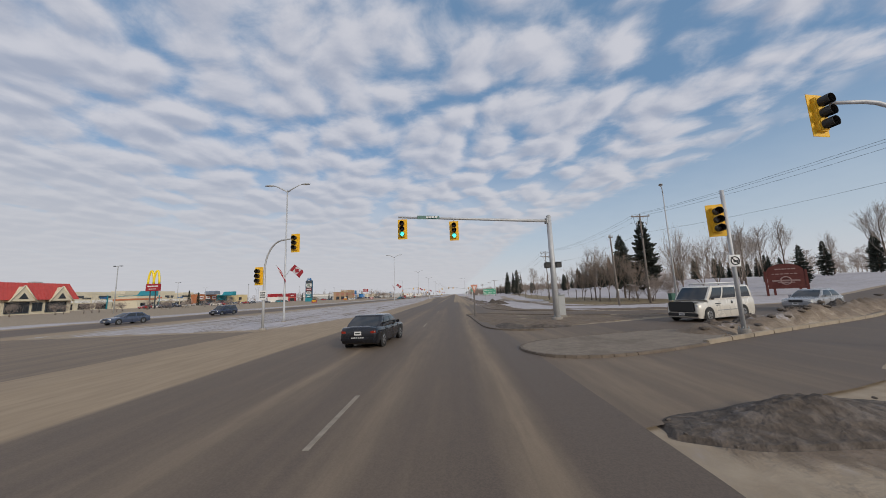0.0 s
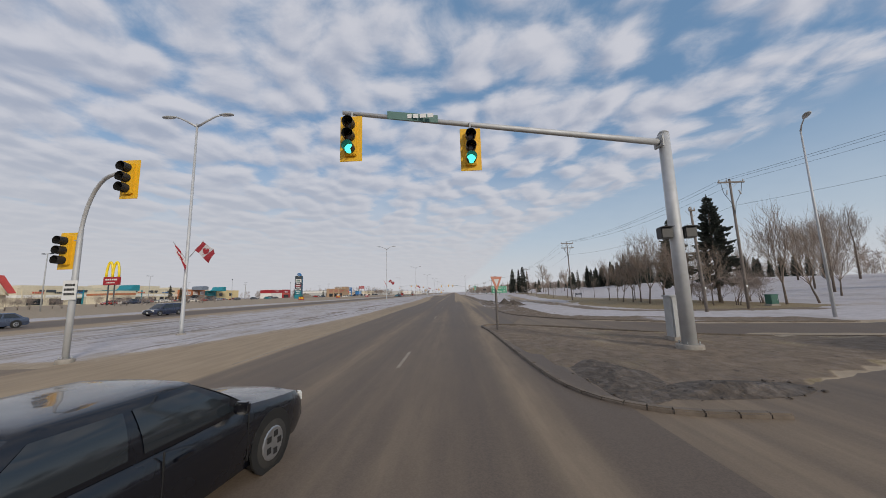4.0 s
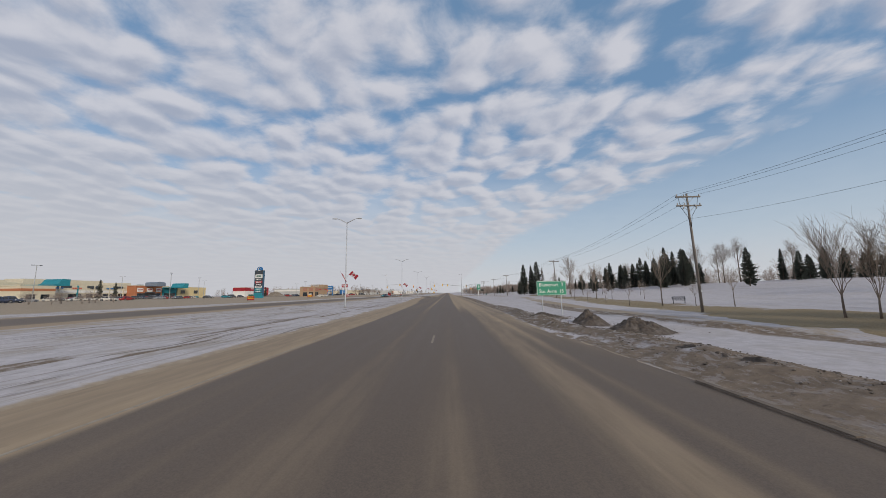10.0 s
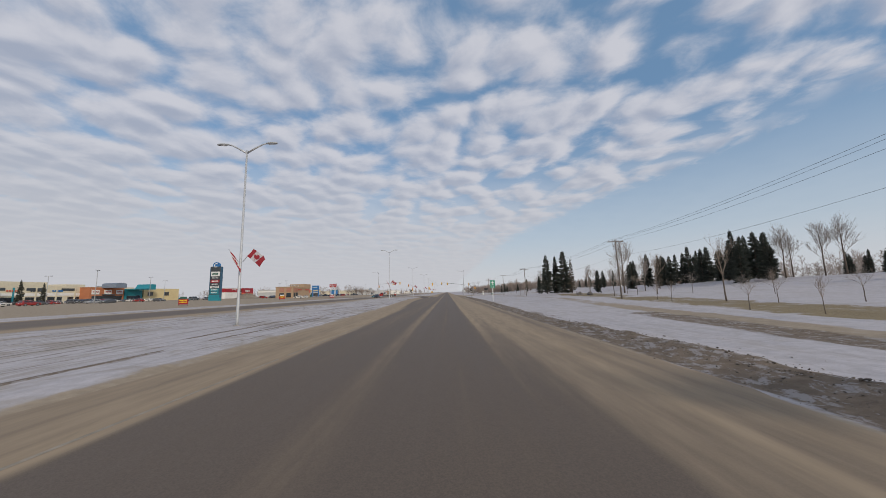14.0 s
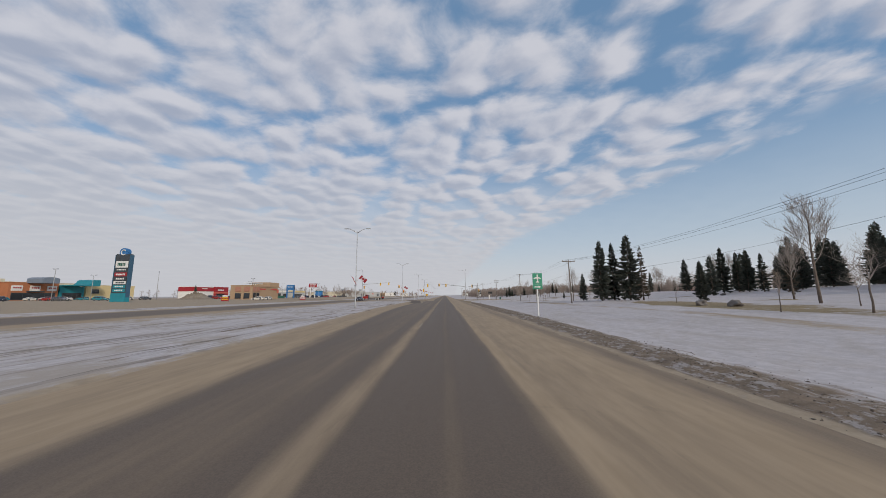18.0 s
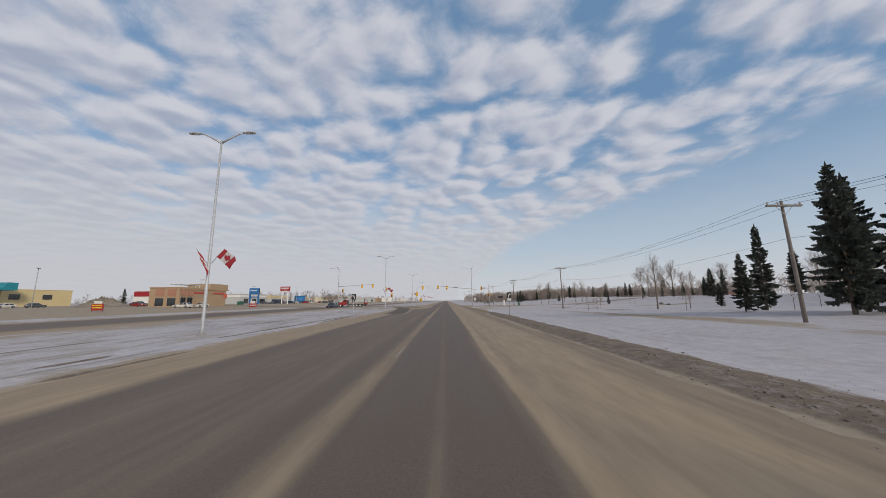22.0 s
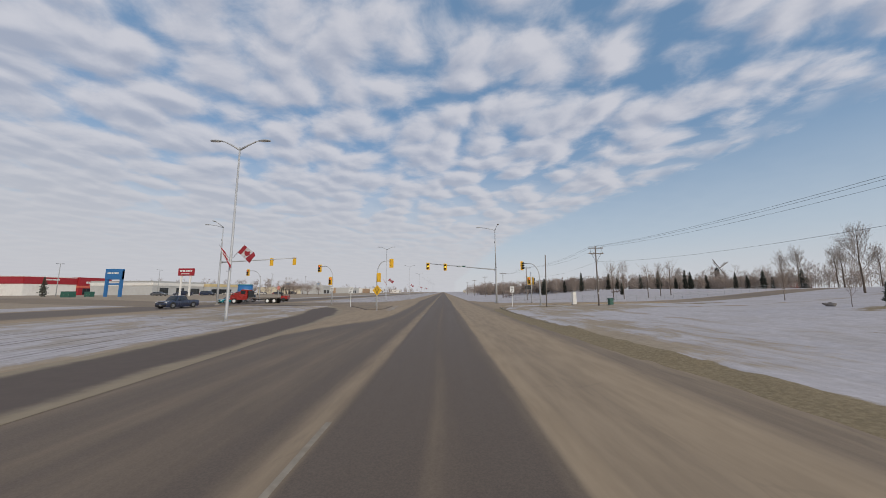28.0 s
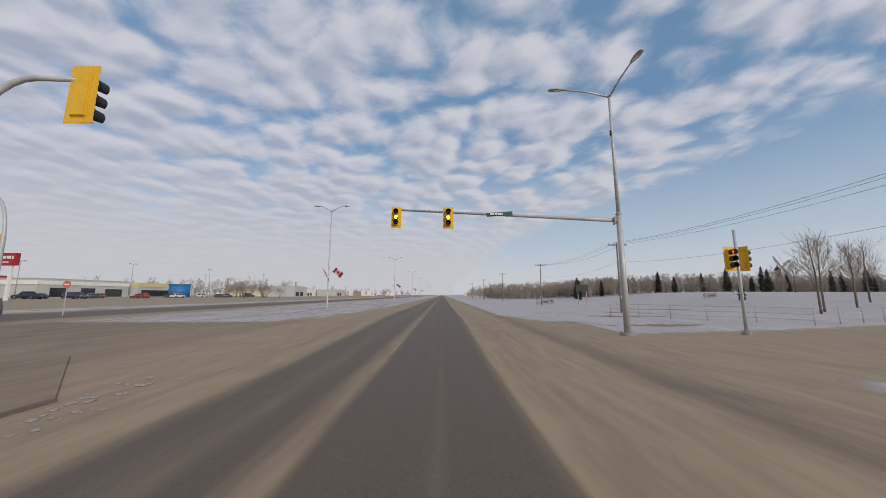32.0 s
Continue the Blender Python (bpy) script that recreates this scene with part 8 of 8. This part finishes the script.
def cabinet(at, size, mat, label, name="utility_cabinet", doors=1):
    ob = thing(name, at, 0, label, "cabinet")
    w, d, h = size
    box_part("plinth", (0, 0, 0.05), (w + 0.12, d + 0.12, 0.2), CONCRETE, ob, "concrete plinth", 0.02)
    box_part("body", (0, 0, h / 2 + 0.12), (w, d, h), mat, ob, bevel=0.03)
    box_part("lid", (0, 0, h + 0.14), (w + 0.08, d + 0.08, 0.06), mat, ob, bevel=0.02)
    for k in range(doors):
        c = -w / 2 + w * (k + 0.5) / doors
        dr = box_part("door", (c, -d / 2 - 0.012, h / 2 + 0.12), (w / doors - 0.08, 0.025, h - 0.14), mat, ob, "", 0.008)
        box_part("handle", (c + w / doors * 0.3, -d / 2 - 0.035, h / 2 + 0.12), (0.03, 0.03, 0.16), GREYPAINT, dr, "steel handle", 0.006)
    return ob


cabinet((8.35, 26.6, gz(8.35, 26.6)), (0.7, 0.5, 1.6), GREYPAINT, "pale grey signal cabinet beside the mast-arm post", doors=1)
cabinet((28.6, 44.2, gz(28.6, 44.2)), (0.7, 0.6, 0.85), GREENBOX, "dark green transformer box beside the side street")
cabinet((23.2, 255.8, gz(23.2, 255.8)), (0.62, 0.6, 0.95), GREENBOX, "green transformer box beside the utility pole")
cabinet((18.4, 257.6, gz(18.4, 257.6)), (0.58, 0.5, 1.9), WHITEPANEL, "tall white steel cabinet at the snowy corner")
cabinet((-92, 284, 1.0), (2.2, 1.4, 1.5), GREENBOX, "green waste container on the lot", "waste_container", 2)
cabinet((-100, 296, 1.1), (1.6, 1.2, 1.4), GREENBOX, "green waste container beside the store", "waste_container", 2)

# dark display board in the field
led = thing("display_board", (27.6, 320, gz(27.6, 320)), 0, "dark display board on two thin posts in the snowy field", "sign")
for s in (-1, 1):
    tube_part("post", [(0.9 * s, 0, -0.2), (0.9 * s, 0, 3.0)], 0.06, GALV, led)
pnl = box_part("panel", (0, 0, 3.6), (2.6, 0.25, 1.4), BLACKPL, led, "black panel", 0.03)
bm = bm_new()
for c, s in (((0, -0.13, 4.27), (2.6, 0.05, 0.06)), ((0, -0.13, 2.93), (2.6, 0.05, 0.06)), ((-1.27, -0.13, 3.6), (0.06, 0.05, 1.28)), ((1.27, -0.13, 3.6), (0.06, 0.05, 1.28))):
    add_box(bm, c, s)
part("bezel", bm, DARKPANEL, pnl, "thin dark bezel")

# farm machinery relics
for fx, fy, lab in ((22.0, 326, "rusty old farm implement in the snow"), (64, 330, "old farm machine beside the windmill")):
    o = thing("farm_implement", (fx, fy, gz(fx, fy)), 20, lab, "machinery")
    RUST = MATS.get("rusty_iron") or material("rusty_iron", (0.13, 0.075, 0.05), 0.9, 0, 0.4, 6.0)
    for k in range(5):
        tube_part("frame_bar", [(-2.4 + 0.4 * k, -0.7, 0.5), (2.2 - 0.2 * k, 0.7, 0.9)], 0.06, RUST, o, "", 6)
    for k in range(4):
        bm = bm_new()
        add_tube(bm, [(-2 + 1.3 * k + 0.5 * math.cos(a), 0.8, 0.5 + 0.5 * math.sin(a)) for a in [j * math.tau / 16 for j in range(17)]], 0.04, 5)
        for j in range(4):
            a = j * math.pi / 4
            add_tube(bm, [(-2 + 1.3 * k - 0.5 * math.cos(a), 0.8, 0.5 - 0.5 * math.sin(a)), (-2 + 1.3 * k + 0.5 * math.cos(a), 0.8, 0.5 + 0.5 * math.sin(a))], 0.02, 4)
        part("spoked_wheel", bm, RUST, o, "rusty spoked wheel")

# windmill
mill = thing("windmill", (200, 445, 2.3), 0, "dark timber windmill with four bare sails", "windmill")
mill.scale = (1.5, 1.5, 1.5)
bm = bm_new()
add_tube(bm, [(0, 0, -0.3), (0, 0, 4), (0, 0, 9.6)], [1.9, 1.4, 0.9], 8)
part("tower", bm, POLEWOOD, mill, "dark shingled tower")
bm = bm_new()
add_tube(bm, [(0, 0, 9.6), (0, 0, 10.4), (0, 0, 11.4)], [1.1, 0.95, 0.2], 8)
part("cap", bm, BLACKPL, mill, "dark cap")
for k in range(4):
    a = math.radians(35 + 90 * k)
    bm = bm_new()
    ca, sa, hub = math.cos(a), math.sin(a), 10.9
    add_tube(bm, [(0, -1.7, hub), (5.2 * ca, -1.7, hub + 5.2 * sa)], 0.2, 5)
    for j in range(1, 8):
        q = 0.9 + 0.45 * j
        add_tube(bm, [(q * ca, -1.7, hub + q * sa), (q * ca - 0.7 * sa, -1.7, hub + q * sa + 0.7 * ca)], 0.07, 4)
    add_tube(bm, [(1.2 * ca - 0.7 * sa, -1.7, hub + 1.2 * sa + 0.7 * ca), (4.2 * ca - 0.7 * sa, -1.7, hub + 4.2 * sa + 0.7 * ca)], 0.07, 4)
    part("sail", bm, POLEWOOD, mill, "bare lattice sail")
barn = shop_block("barn", "dark red barn at the far edge of the park", 272, 448, 470, 20, 6.0, MAROON, [], None)
prism_part("gable_roof", [(-1, 6.2), (21, 6.2), (10, 10.0)], -23, 1, ROOFGREY, barn, "grey gable roof", Matrix.Translation((-20, 0, 0)) @ UPRIGHT)

# pipe fence at the second crossing
fence = thing("fence", (0, 0, 0), 0, "low steel rail and mesh fence along the snowy field", "fence")
FP = []
for (ax, ay), (bx, by) in (((15, 284), (20, 278)), ((20, 278), (24, 273.6)), ((24, 273.6), (33, 276.6)), ((33, 276.6), (62, 285.5)), ((62, 285.5), (110, 297))):
    n = int(math.hypot(bx - ax, by - ay) / 2.6)
    FP += [(ax + (bx - ax) * k / n, ay + (by - ay) * k / n) for k in range(n)]
prev = None
for fx, fy in FP:
    z = gz(fx, fy)
    tube_part("post", [(fx, fy, z - 0.2), (fx, fy, z + 1.3)], 0.035, GREYPAINT, fence, seg=6)
    if prev:
        for dz in (1.22, 0.8, 0.4):
            tube_part("rail", [(prev[0], prev[1], prev[2] + dz), (fx, fy, z + dz)], 0.018, GREYPAINT, fence, seg=5)
    prev = (fx, fy, z)

# bench, bin, boulders
be = thing("park_bench", (25.9, 83.8, gz(25.9, 83.8)), -30, "dark park bench facing the footpath", "bench")
be.scale = (0.75, 0.75, 0.85)
for k in range(4):
    box_part("seat_slat", (0, -0.2 + 0.12 * k, 0.45), (1.8, 0.09, 0.035), DARKPANEL, be, bevel=0.006)
for k in range(3):
    box_part("back_slat", (0, 0.26 + 0.03 * k, 0.6 + 0.15 * k), (1.8, 0.035, 0.11), DARKPANEL, be, bevel=0.006)
for s in (-1, 1):
    box_part("leg", (0.75 * s, -0.15, 0.22), (0.06, 0.06, 0.46), BLACKPL, be)
    box_part("leg", (0.75 * s, 0.24, 0.45), (0.06, 0.06, 0.95), BLACKPL, be)
    box_part("armrest", (0.78 * s, 0.03, 0.66), (0.06, 0.5, 0.05), BLACKPL, be)
ROCK = material("grey_fieldstone", (0.2, 0.18, 0.165), 0.95, 0, 0.35, 4.0, 0.5, (0.12, 0.11, 0.1), 1.5, 0.6, 12)


def boulder(x, y, s, seed):
    ob = thing("boulder", (x, y, gz(x, y)), seed * 40, "rounded grey boulder lying in the snow", "stone", "boulders in the park")
    bm = bm_new()
    bmesh.ops.create_icosphere(bm, subdivisions=3, radius=1)
    for v in bm.verts:
        f = 0.72 + 0.5 * noise.noise(v.co * 1.3 + Vector((seed * 7, 0, 0)))
        v.co = Vector((v.co.x * 1.25, v.co.y, v.co.z * 0.75)) * f * s
        v.co.z += 0.3 * s
    part("stone", bm, ROCK, ob, smooth=True)


for k, (x, y, s) in enumerate(((26.2, 141.5, 0.72), (26.8, 138.0, 0.8), (58, 176, 0.6), (46, 247, 0.6), (50, 219, 0.5), (53, 226, 0.55))):
    boulder(x, y, s, k + 1)


def curve_through(pts, n=8):
    """A smooth line through points."""
    out = []
    for i in range(len(pts) - 1):
        p0, p1, p2, p3 = (Vector(pts[max(0, min(len(pts) - 1, i + k))]) for k in (-1, 0, 1, 2))
        for k in range(n):
            t = k / n
            out.append(tuple(0.5 * (2 * p1 + (p2 - p0) * t + (2 * p0 - 5 * p1 + 4 * p2 - p3) * t * t + (3 * p1 - p0 - 3 * p2 + p3) * t**3)))
    return out + [pts[-1]]


def kerb_run(name, pts, label, r=0.085, h=0.15, mat=KERB):
    """A raised concrete kerb along points, chopped into cast lengths."""
    ob = thing(name, (0, 0, 0), 0, label, "kerb", kind="structure")
    out = []
    for (ax, ay), (bx, by) in zip(pts, pts[1:]):
        n = max(1, int(math.hypot(bx - ax, by - ay) / 1.5))
        out += [(ax + (bx - ax) * k / n, ay + (by - ay) * k / n) for k in range(n)]
    out.append(pts[-1])
    for (ax, ay), (bx, by) in zip(out, out[1:]):
        L = math.hypot(bx - ax, by - ay)
        z = float(land((ax + bx) / 2, (ay + by) / 2))
        ob2 = box_part("kerb_stone", ((ax + bx) / 2, (ay + by) / 2, z + h / 2 - 0.05), (L - 0.006 if L > 0.9 else L + 0.03, r * 2, h + 0.1), mat, ob, rz=math.atan2(by - ay, bx - ax), bevel=0.025)
    return ob


DIRTYKERB = material("grimy_kerb_concrete", (0.20, 0.16, 0.125), 0.95, 0, 0.35, 2.5, 0.6, (0.10, 0.08, 0.065), 0.9, 0.5, 25)
kerb_run("kerb_island_south", curve_through([(4.9, 18.9), (3.2, 19.2), (2.1, 20.3), (1.7, 23), (1.35, 31), (1.1, 33.8), (1.7, 34.6), (3.0, 34.2), (5.7, 32.4), (9.6, 28.8), (14, 26.9), (22, 25.9)], 4), "sandy concrete kerb round the grassy island", 0.085, 0.08, DIRTYKERB)
kerb_run("kerb_slip_lane", curve_through([(4.2, 52.5), (4.3, 46), (4.84, 42.9), (6.4, 39.5), (7.8, 37.6), (9.9, 35.9), (13.8, 33.4), (21.2, 31.6)], 4), "low grimy kerb along the bend of the slip lane", 0.09, 0.07, DIRTYKERB)
NOSE = curve_through([(9.2, 12.6), (6.8, 11.55), (5.0, 11.0), (3.5, 11.1), (2.65, 11.9), (2.5, 13.2), (3.4, 14.4), (6.0, 15.5), (10.4, 16.9)], 4)
kerb_run("kerb_corner_island", NOSE, "worn grimy kerb round the low concrete island", 0.085, 0.085, DIRTYKERB)
RIM_B = [(-9.9, 248.6), (-10.2, 257.5), (-15.6, 262.5), (-16.9, 258), (-13.4, 250.9), (-11.7, 246.9)]
kerb_run("kerb_turning_island", curve_through([(-10.2, 257.5), (-10.0, 252), (-9.95, 248.6), (-10.7, 247.1), (-11.7, 246.9), (-13.4, 250.9), (-16.9, 258)], 4), "dirty kerb round the turning island", 0.085, 0.08, DIRTYKERB)
ISLETOP = material("stained_island_concrete", (0.255, 0.208, 0.16), 0.95, 0, 0.3, 5.0, 0.85, (0.135, 0.105, 0.08), 0.55, 0.5, 14)
kerb_run("kerb_divider", [(9.2, 12.7), (15, 15.5), (23.5, 19.4), (40, 28.2)], "long sandy kerb of the side street divider")
kerb_run("kerb_corner_north", [(5.0, 228), (4.9, 233), (4.85, 238.3), (5.1, 243.4), (5.6, 251), (6.2, 253.4), (7.4, 255.6), (10.5, 258.5), (16, 260.3), (27, 265.0), (40, 268.2)], "kerb of the snowy corner at the side street", 0.085, 0.13)

for nm, poly, mat, z, lab in (("corner_island", NOSE + [(12.0, 15.0)], ISLETOP, 0.075, "low worn concrete island dusted with sand"), ("turning_island", RIM_B, ASPHALT_B, 0.07, "sanded concrete turning island with a rim of snow")):
    bm = bm_new()
    add_prism(bm, poly[::-1] if sum((b[0] - a[0]) * (b[1] + a[1]) for a, b in zip(poly, poly[1:] + poly[:1])) > 0 else poly, -0.1, z)
    bmesh.ops.recalc_face_normals(bm, faces=bm.faces)
    tagged(part(nm, bm, mat), lab, "island", kind="structure")

# worn lane paint
marks = thing("lane_marking", (0, 0, 0), 0, "worn pale lane paint on the asphalt", "marking", kind="structure")


def dash(x, y0, y1, w=0.1):
    box_part("paint_dash", (x, (y0 + y1) / 2, 0.014), (w, y1 - y0, 0.004), PAINT, marks)


for k in range(18):
    dash(-4.1, 128 + 27 * k, 131 + 27 * k)
for k in range(4):
    dash(-2.3 - 0.03 * k, 5 + 18 * k, 7.6 + 18 * k)
for k in range(6):
    dash(-8.05 + 0.03 * math.sin(k), 24 + 12 * k, 35.4 + 12 * k, 0.09)

# frozen lumps thrown up by the plough
LUMP = material("dirty_snow_lump", (0.16, 0.13, 0.105), 0.95, 0, 0.4, 3.0, 0.25, (0.3, 0.27, 0.25), 2.0, 0.8, 14)
rl = random.Random(19)
shapes = []
for k in range(5):
    bm = bm_new()
    bmesh.ops.create_icosphere(bm, subdivisions=2, radius=1)
    for v in bm.verts:
        v.co *= 0.9 + 0.5 * noise.noise(v.co * 1.7 + Vector((k * 5, 0, 0)))
        v.co.z *= 0.6
    me = bpy.data.meshes.new("lump")
    bm.to_mesh(me)
    bm.free()
    me.materials.append(LUMP)
    me.polygons.foreach_set("use_smooth", [True] * len(me.polygons))
    shapes.append(me)
SNOWLUMP = material("crusted_snow_lump", (0.42, 0.385, 0.36), 0.95, 0, 0.3, 3.0, 0.6, (0.28, 0.235, 0.19), 2.0, 0.4, 20)
white_shapes = []
for me in shapes:
    wm = me.copy()
    wm.materials.clear()
    wm.materials.append(SNOWLUMP)
    white_shapes.append(wm)
heap = thing("plough_debris", (0, 0, 0), 0, "frozen lumps of dirty snow along the plough ridge", "snow", kind="stuff")
spots = []
for k in range(300):
    y = 44 + 106 * rl.random() ** 1.3
    spots.append((float(right_edge(y)) + (1.7 if y < 100 else 1.1) + rl.gauss(0, 0.5 if y < 95 else 0.8), y, rl.uniform(0.02, 0.05) if y < 95 else rl.uniform(0.012, 0.03)))
for k in range(90):
    spots.append((6.6 + rl.gauss(0, 1.3), 66 + rl.gauss(0, 3.2), rl.uniform(0.02, 0.05)))
for k in range(60):
    t = rl.random()
    spots.append((10 + 20 * t + rl.gauss(0, 0.7), 15 + 9.5 * t + rl.gauss(0, 0.6), rl.uniform(0.05, 0.18)))
for k in range(240):
    t = rl.random()
    spots.append((-8.75 - 0.8 * t + rl.gauss(-0.1, 0.34), 245.0 + 14.5 * t, rl.uniform(0.02, 0.085)))
for x, y, s in spots:
    if x < 2 and y < 240:
        continue
    if x > 0 and float(paved_depth(np.array([x]), np.array([y]))[0]) > -0.2:
        continue
    o = new("lump", rl.choice(white_shapes if x < 0 else shapes))
    o.parent = heap
    o.matrix_basis = pose(x, y, gz(x, y) + s * 0.2, 0, 0, rl.uniform(0, 360) if x > 0 else rl.uniform(70, 100)) @ Matrix.Diagonal((s * rl.uniform(0.8, 1.6), s, s if x > 0 else s * 0.55, 1))


# heaps of frozen dirt and snow
HEAPDIRT = material("frozen_dirt_crust", (0.125, 0.098, 0.077), 0.95, 0, 0.6, 5.0, 0.5, (0.22, 0.19, 0.17), 2.6, 1.0, 5, relief=0.10)


def dirt_heap(x, y, rx, ry, h, rz, seed, label, mat=HEAPDIRT, group="ploughed heaps"):
    """A lumpy heap on a round grid, steep and broken on top, thin at its foot."""
    ob = thing("dirt_heap", (x, y, float(land(x, y))), rz, label, "heap", group)
    n, rings = 96, 40
    vs, fs = [(0, 0, h)], []
    for r in range(1, rings + 1):
        f = r / rings
        for k in range(n):
            a = k * math.tau / n
            edge = 1 + 0.22 * noise.noise(Vector((math.cos(a) * 1.4, math.sin(a) * 1.4, seed)))
            px, py = rx * f * edge * math.cos(a), ry * f * edge * math.sin(a)
            lump = noise.noise(Vector((px * 1.3, py * 1.3, seed))) * 0.5 + noise.noise(Vector((px * 3.0, py * 3.0, seed + 5))) * 0.32 + noise.noise(Vector((px * 7, py * 7, seed + 9))) * 0.24 + noise.noise(Vector((px * 13, py * 13, seed + 13))) * 0.12
            z = h * (1 - f * f * (3 - 2 * f)) * (0.95 + 0.75 * lump) - 0.06 * (f > 0.97)
            vs.append((px, py, max(z, -0.06)))
    for k in range(n):
        fs.append((0, 1 + k, 1 + (k + 1) % n))
    for r in range(rings - 1):
        for k in range(n):
            a, b = 1 + r * n + k, 1 + r * n + (k + 1) % n
            fs.append((a, a + n, b + n, b))
    me = bpy.data.meshes.new("crust")
    me.from_pydata(vs, [], fs)
    me.materials.append(mat)
    me.polygons.foreach_set("use_smooth", [True] * len(me.polygons))
    c = new("crust", me)
    c.parent = ob
    for k in range(40):
        a, f = rl.uniform(0, math.tau), rl.uniform(0.1, 1.12)
        q = rl.uniform(0.015, 0.045)
        o = new("clod", rl.choice(shapes))
        o.parent = ob
        o.matrix_basis = pose(rx * f * math.cos(a), ry * f * math.sin(a), max(0.02, h * 0.5 * (1 - f)), 0, 0, rl.uniform(0, 360)) @ Matrix.Diagonal((q * 1.3, q, q, 1))
    return ob


dirt_heap(5.5, 5.75, 2.5, 0.85, 0.33, 9, 3.0, "long dark brown heap of frozen dirt at the street corner")
dirt_heap(5.8, 69.6, 1.9, 2.7, 0.55, 10, 7.0, "low broad brown heap of ploughed dirt and snow on the verge")
dirt_heap(7.4, 65.7, 1.35, 1.6, 0.85, -8, 11.0, "pointed brown heap of ploughed dirt on the verge")
dirt_heap(8.1, 61.6, 2.1, 1.5, 0.75, 6, 12.0, "rounded dark brown heap of ploughed dirt in the snow")
dirt_heap(6.1, 54.0, 0.95, 5.0, 0.42, 3, 15.0, "low long ridge of ploughed dirt beside the road")
SANDHEAP = material("stockpiled_sand_and_snow", (0.27, 0.22, 0.165), 0.95, 0, 0.35, 1.5, 0.5, (0.36, 0.32, 0.28), 0.35, 0.6, 5, relief=0.10)
dirt_heap(-106, 240, 7.5, 8.5, 2.7, 20, 51.0, "large rounded pile of tan sand and snow on the lot", SANDHEAP, "piles on the lot")
dirt_heap(11.6, 15.6, 1.6, 0.9, 0.55, 25, 19.0, "grey heap of dirty snow beside the signal post")
dirt_heap(15.0, 17.4, 2.2, 1.0, 0.6, 24, 23.0, "grey lumpy bank of dirty snow on the divider")
dirt_heap(19.5, 19.6, 2.6, 1.1, 0.7, 24, 27.0, "grey lumpy bank of dirty snow along the divider")
dirt_heap(25.0, 22.4, 3.0, 1.2, 0.7, 24, 31.0, "grey lumpy bank of dirty snow along the divider")
dirt_heap(3.4, 22.0, 1.0, 2.4, 0.12, -4, 35.0, "low dark ridge of dirt along the grassy island")
dirt_heap(5.2, 20.4, 1.7, 0.7, 0.16, 6, 39.0, "low brown mound of dirt at the island's nose")


# loose clods and crumbs of frozen dirt along the verge, past counting
def clod_field(name, label, xs, ys, sizes, mat, seed):
    rs = np.random.RandomState(seed)
    keep = (paved_depth(xs, ys) < -0.05)
    xs, ys, sizes = xs[keep], ys[keep], sizes[keep]
    bm = bm_new()
    bmesh.ops.create_icosphere(bm, subdivisions=1, radius=1)
    base = np.array([v.co[:] for v in bm.verts])
    tri = np.array([[v.index for v in f.verts] for f in bm.faces])
    bm.free()
    n, k = len(xs), len(base)
    pts = base[None] * rs.uniform(0.82, 1.12, (n, k, 1)) * rs.uniform(0.7, 1.5, (n, 1, 3)) * sizes[:, None, None]
    pts[:, :, 2] *= 0.62
    pts[:, :, 0] += xs[:, None]
    pts[:, :, 1] += ys[:, None]
    pts[:, :, 2] += (ground_height(xs, ys) + sizes * 0.1)[:, None]
    faces = (tri[None] + (np.arange(n) * k)[:, None, None]).reshape(-1, 3)
    me = bpy.data.meshes.new(name)
    me.from_pydata(pts.reshape(-1, 3).tolist(), [], faces.tolist())
    me.materials.append(mat)
    me.polygons.foreach_set("use_smooth", [True] * len(me.polygons))
    return tagged(new(name, me), label, "clods", kind="stuff")


rs = np.random.RandomState(41)
vy = 40 + 115 * rs.rand(5000) ** 1.1
vx = right_edge(vy) + np.where(vy < 62, 2.5, 1.4) + rs.normal(0, 0.65, 5000)
sz = np.exp(rs.normal(-4.1, 0.38, 5000))
clod_field("verge_clods", "loose clods of frozen dirt scattered along the verge", np.concatenate([vx, 6.6 + rs.normal(0, 1.3, 1500), 5.5 + rs.normal(0, 1.6, 200)]), np.concatenate([vy, 66.5 + rs.normal(0, 3.4, 1500), 5.6 + rs.normal(0, 0.7, 200)]), np.concatenate([sz, np.exp(rs.normal(-3.9, 0.4, 1500)), np.exp(rs.normal(-3.2, 0.4, 200))]), LUMP, 43)
vy = 40 + 120 * rs.rand(1500)
clod_field("snow_crumbs", "crumbs of crusted snow scattered along the verge", right_edge(vy) + 2.3 + rs.normal(0, 0.9, 1500), vy, np.exp(rs.normal(-4.1, 0.4, 1500)), SNOWLUMP, 47)
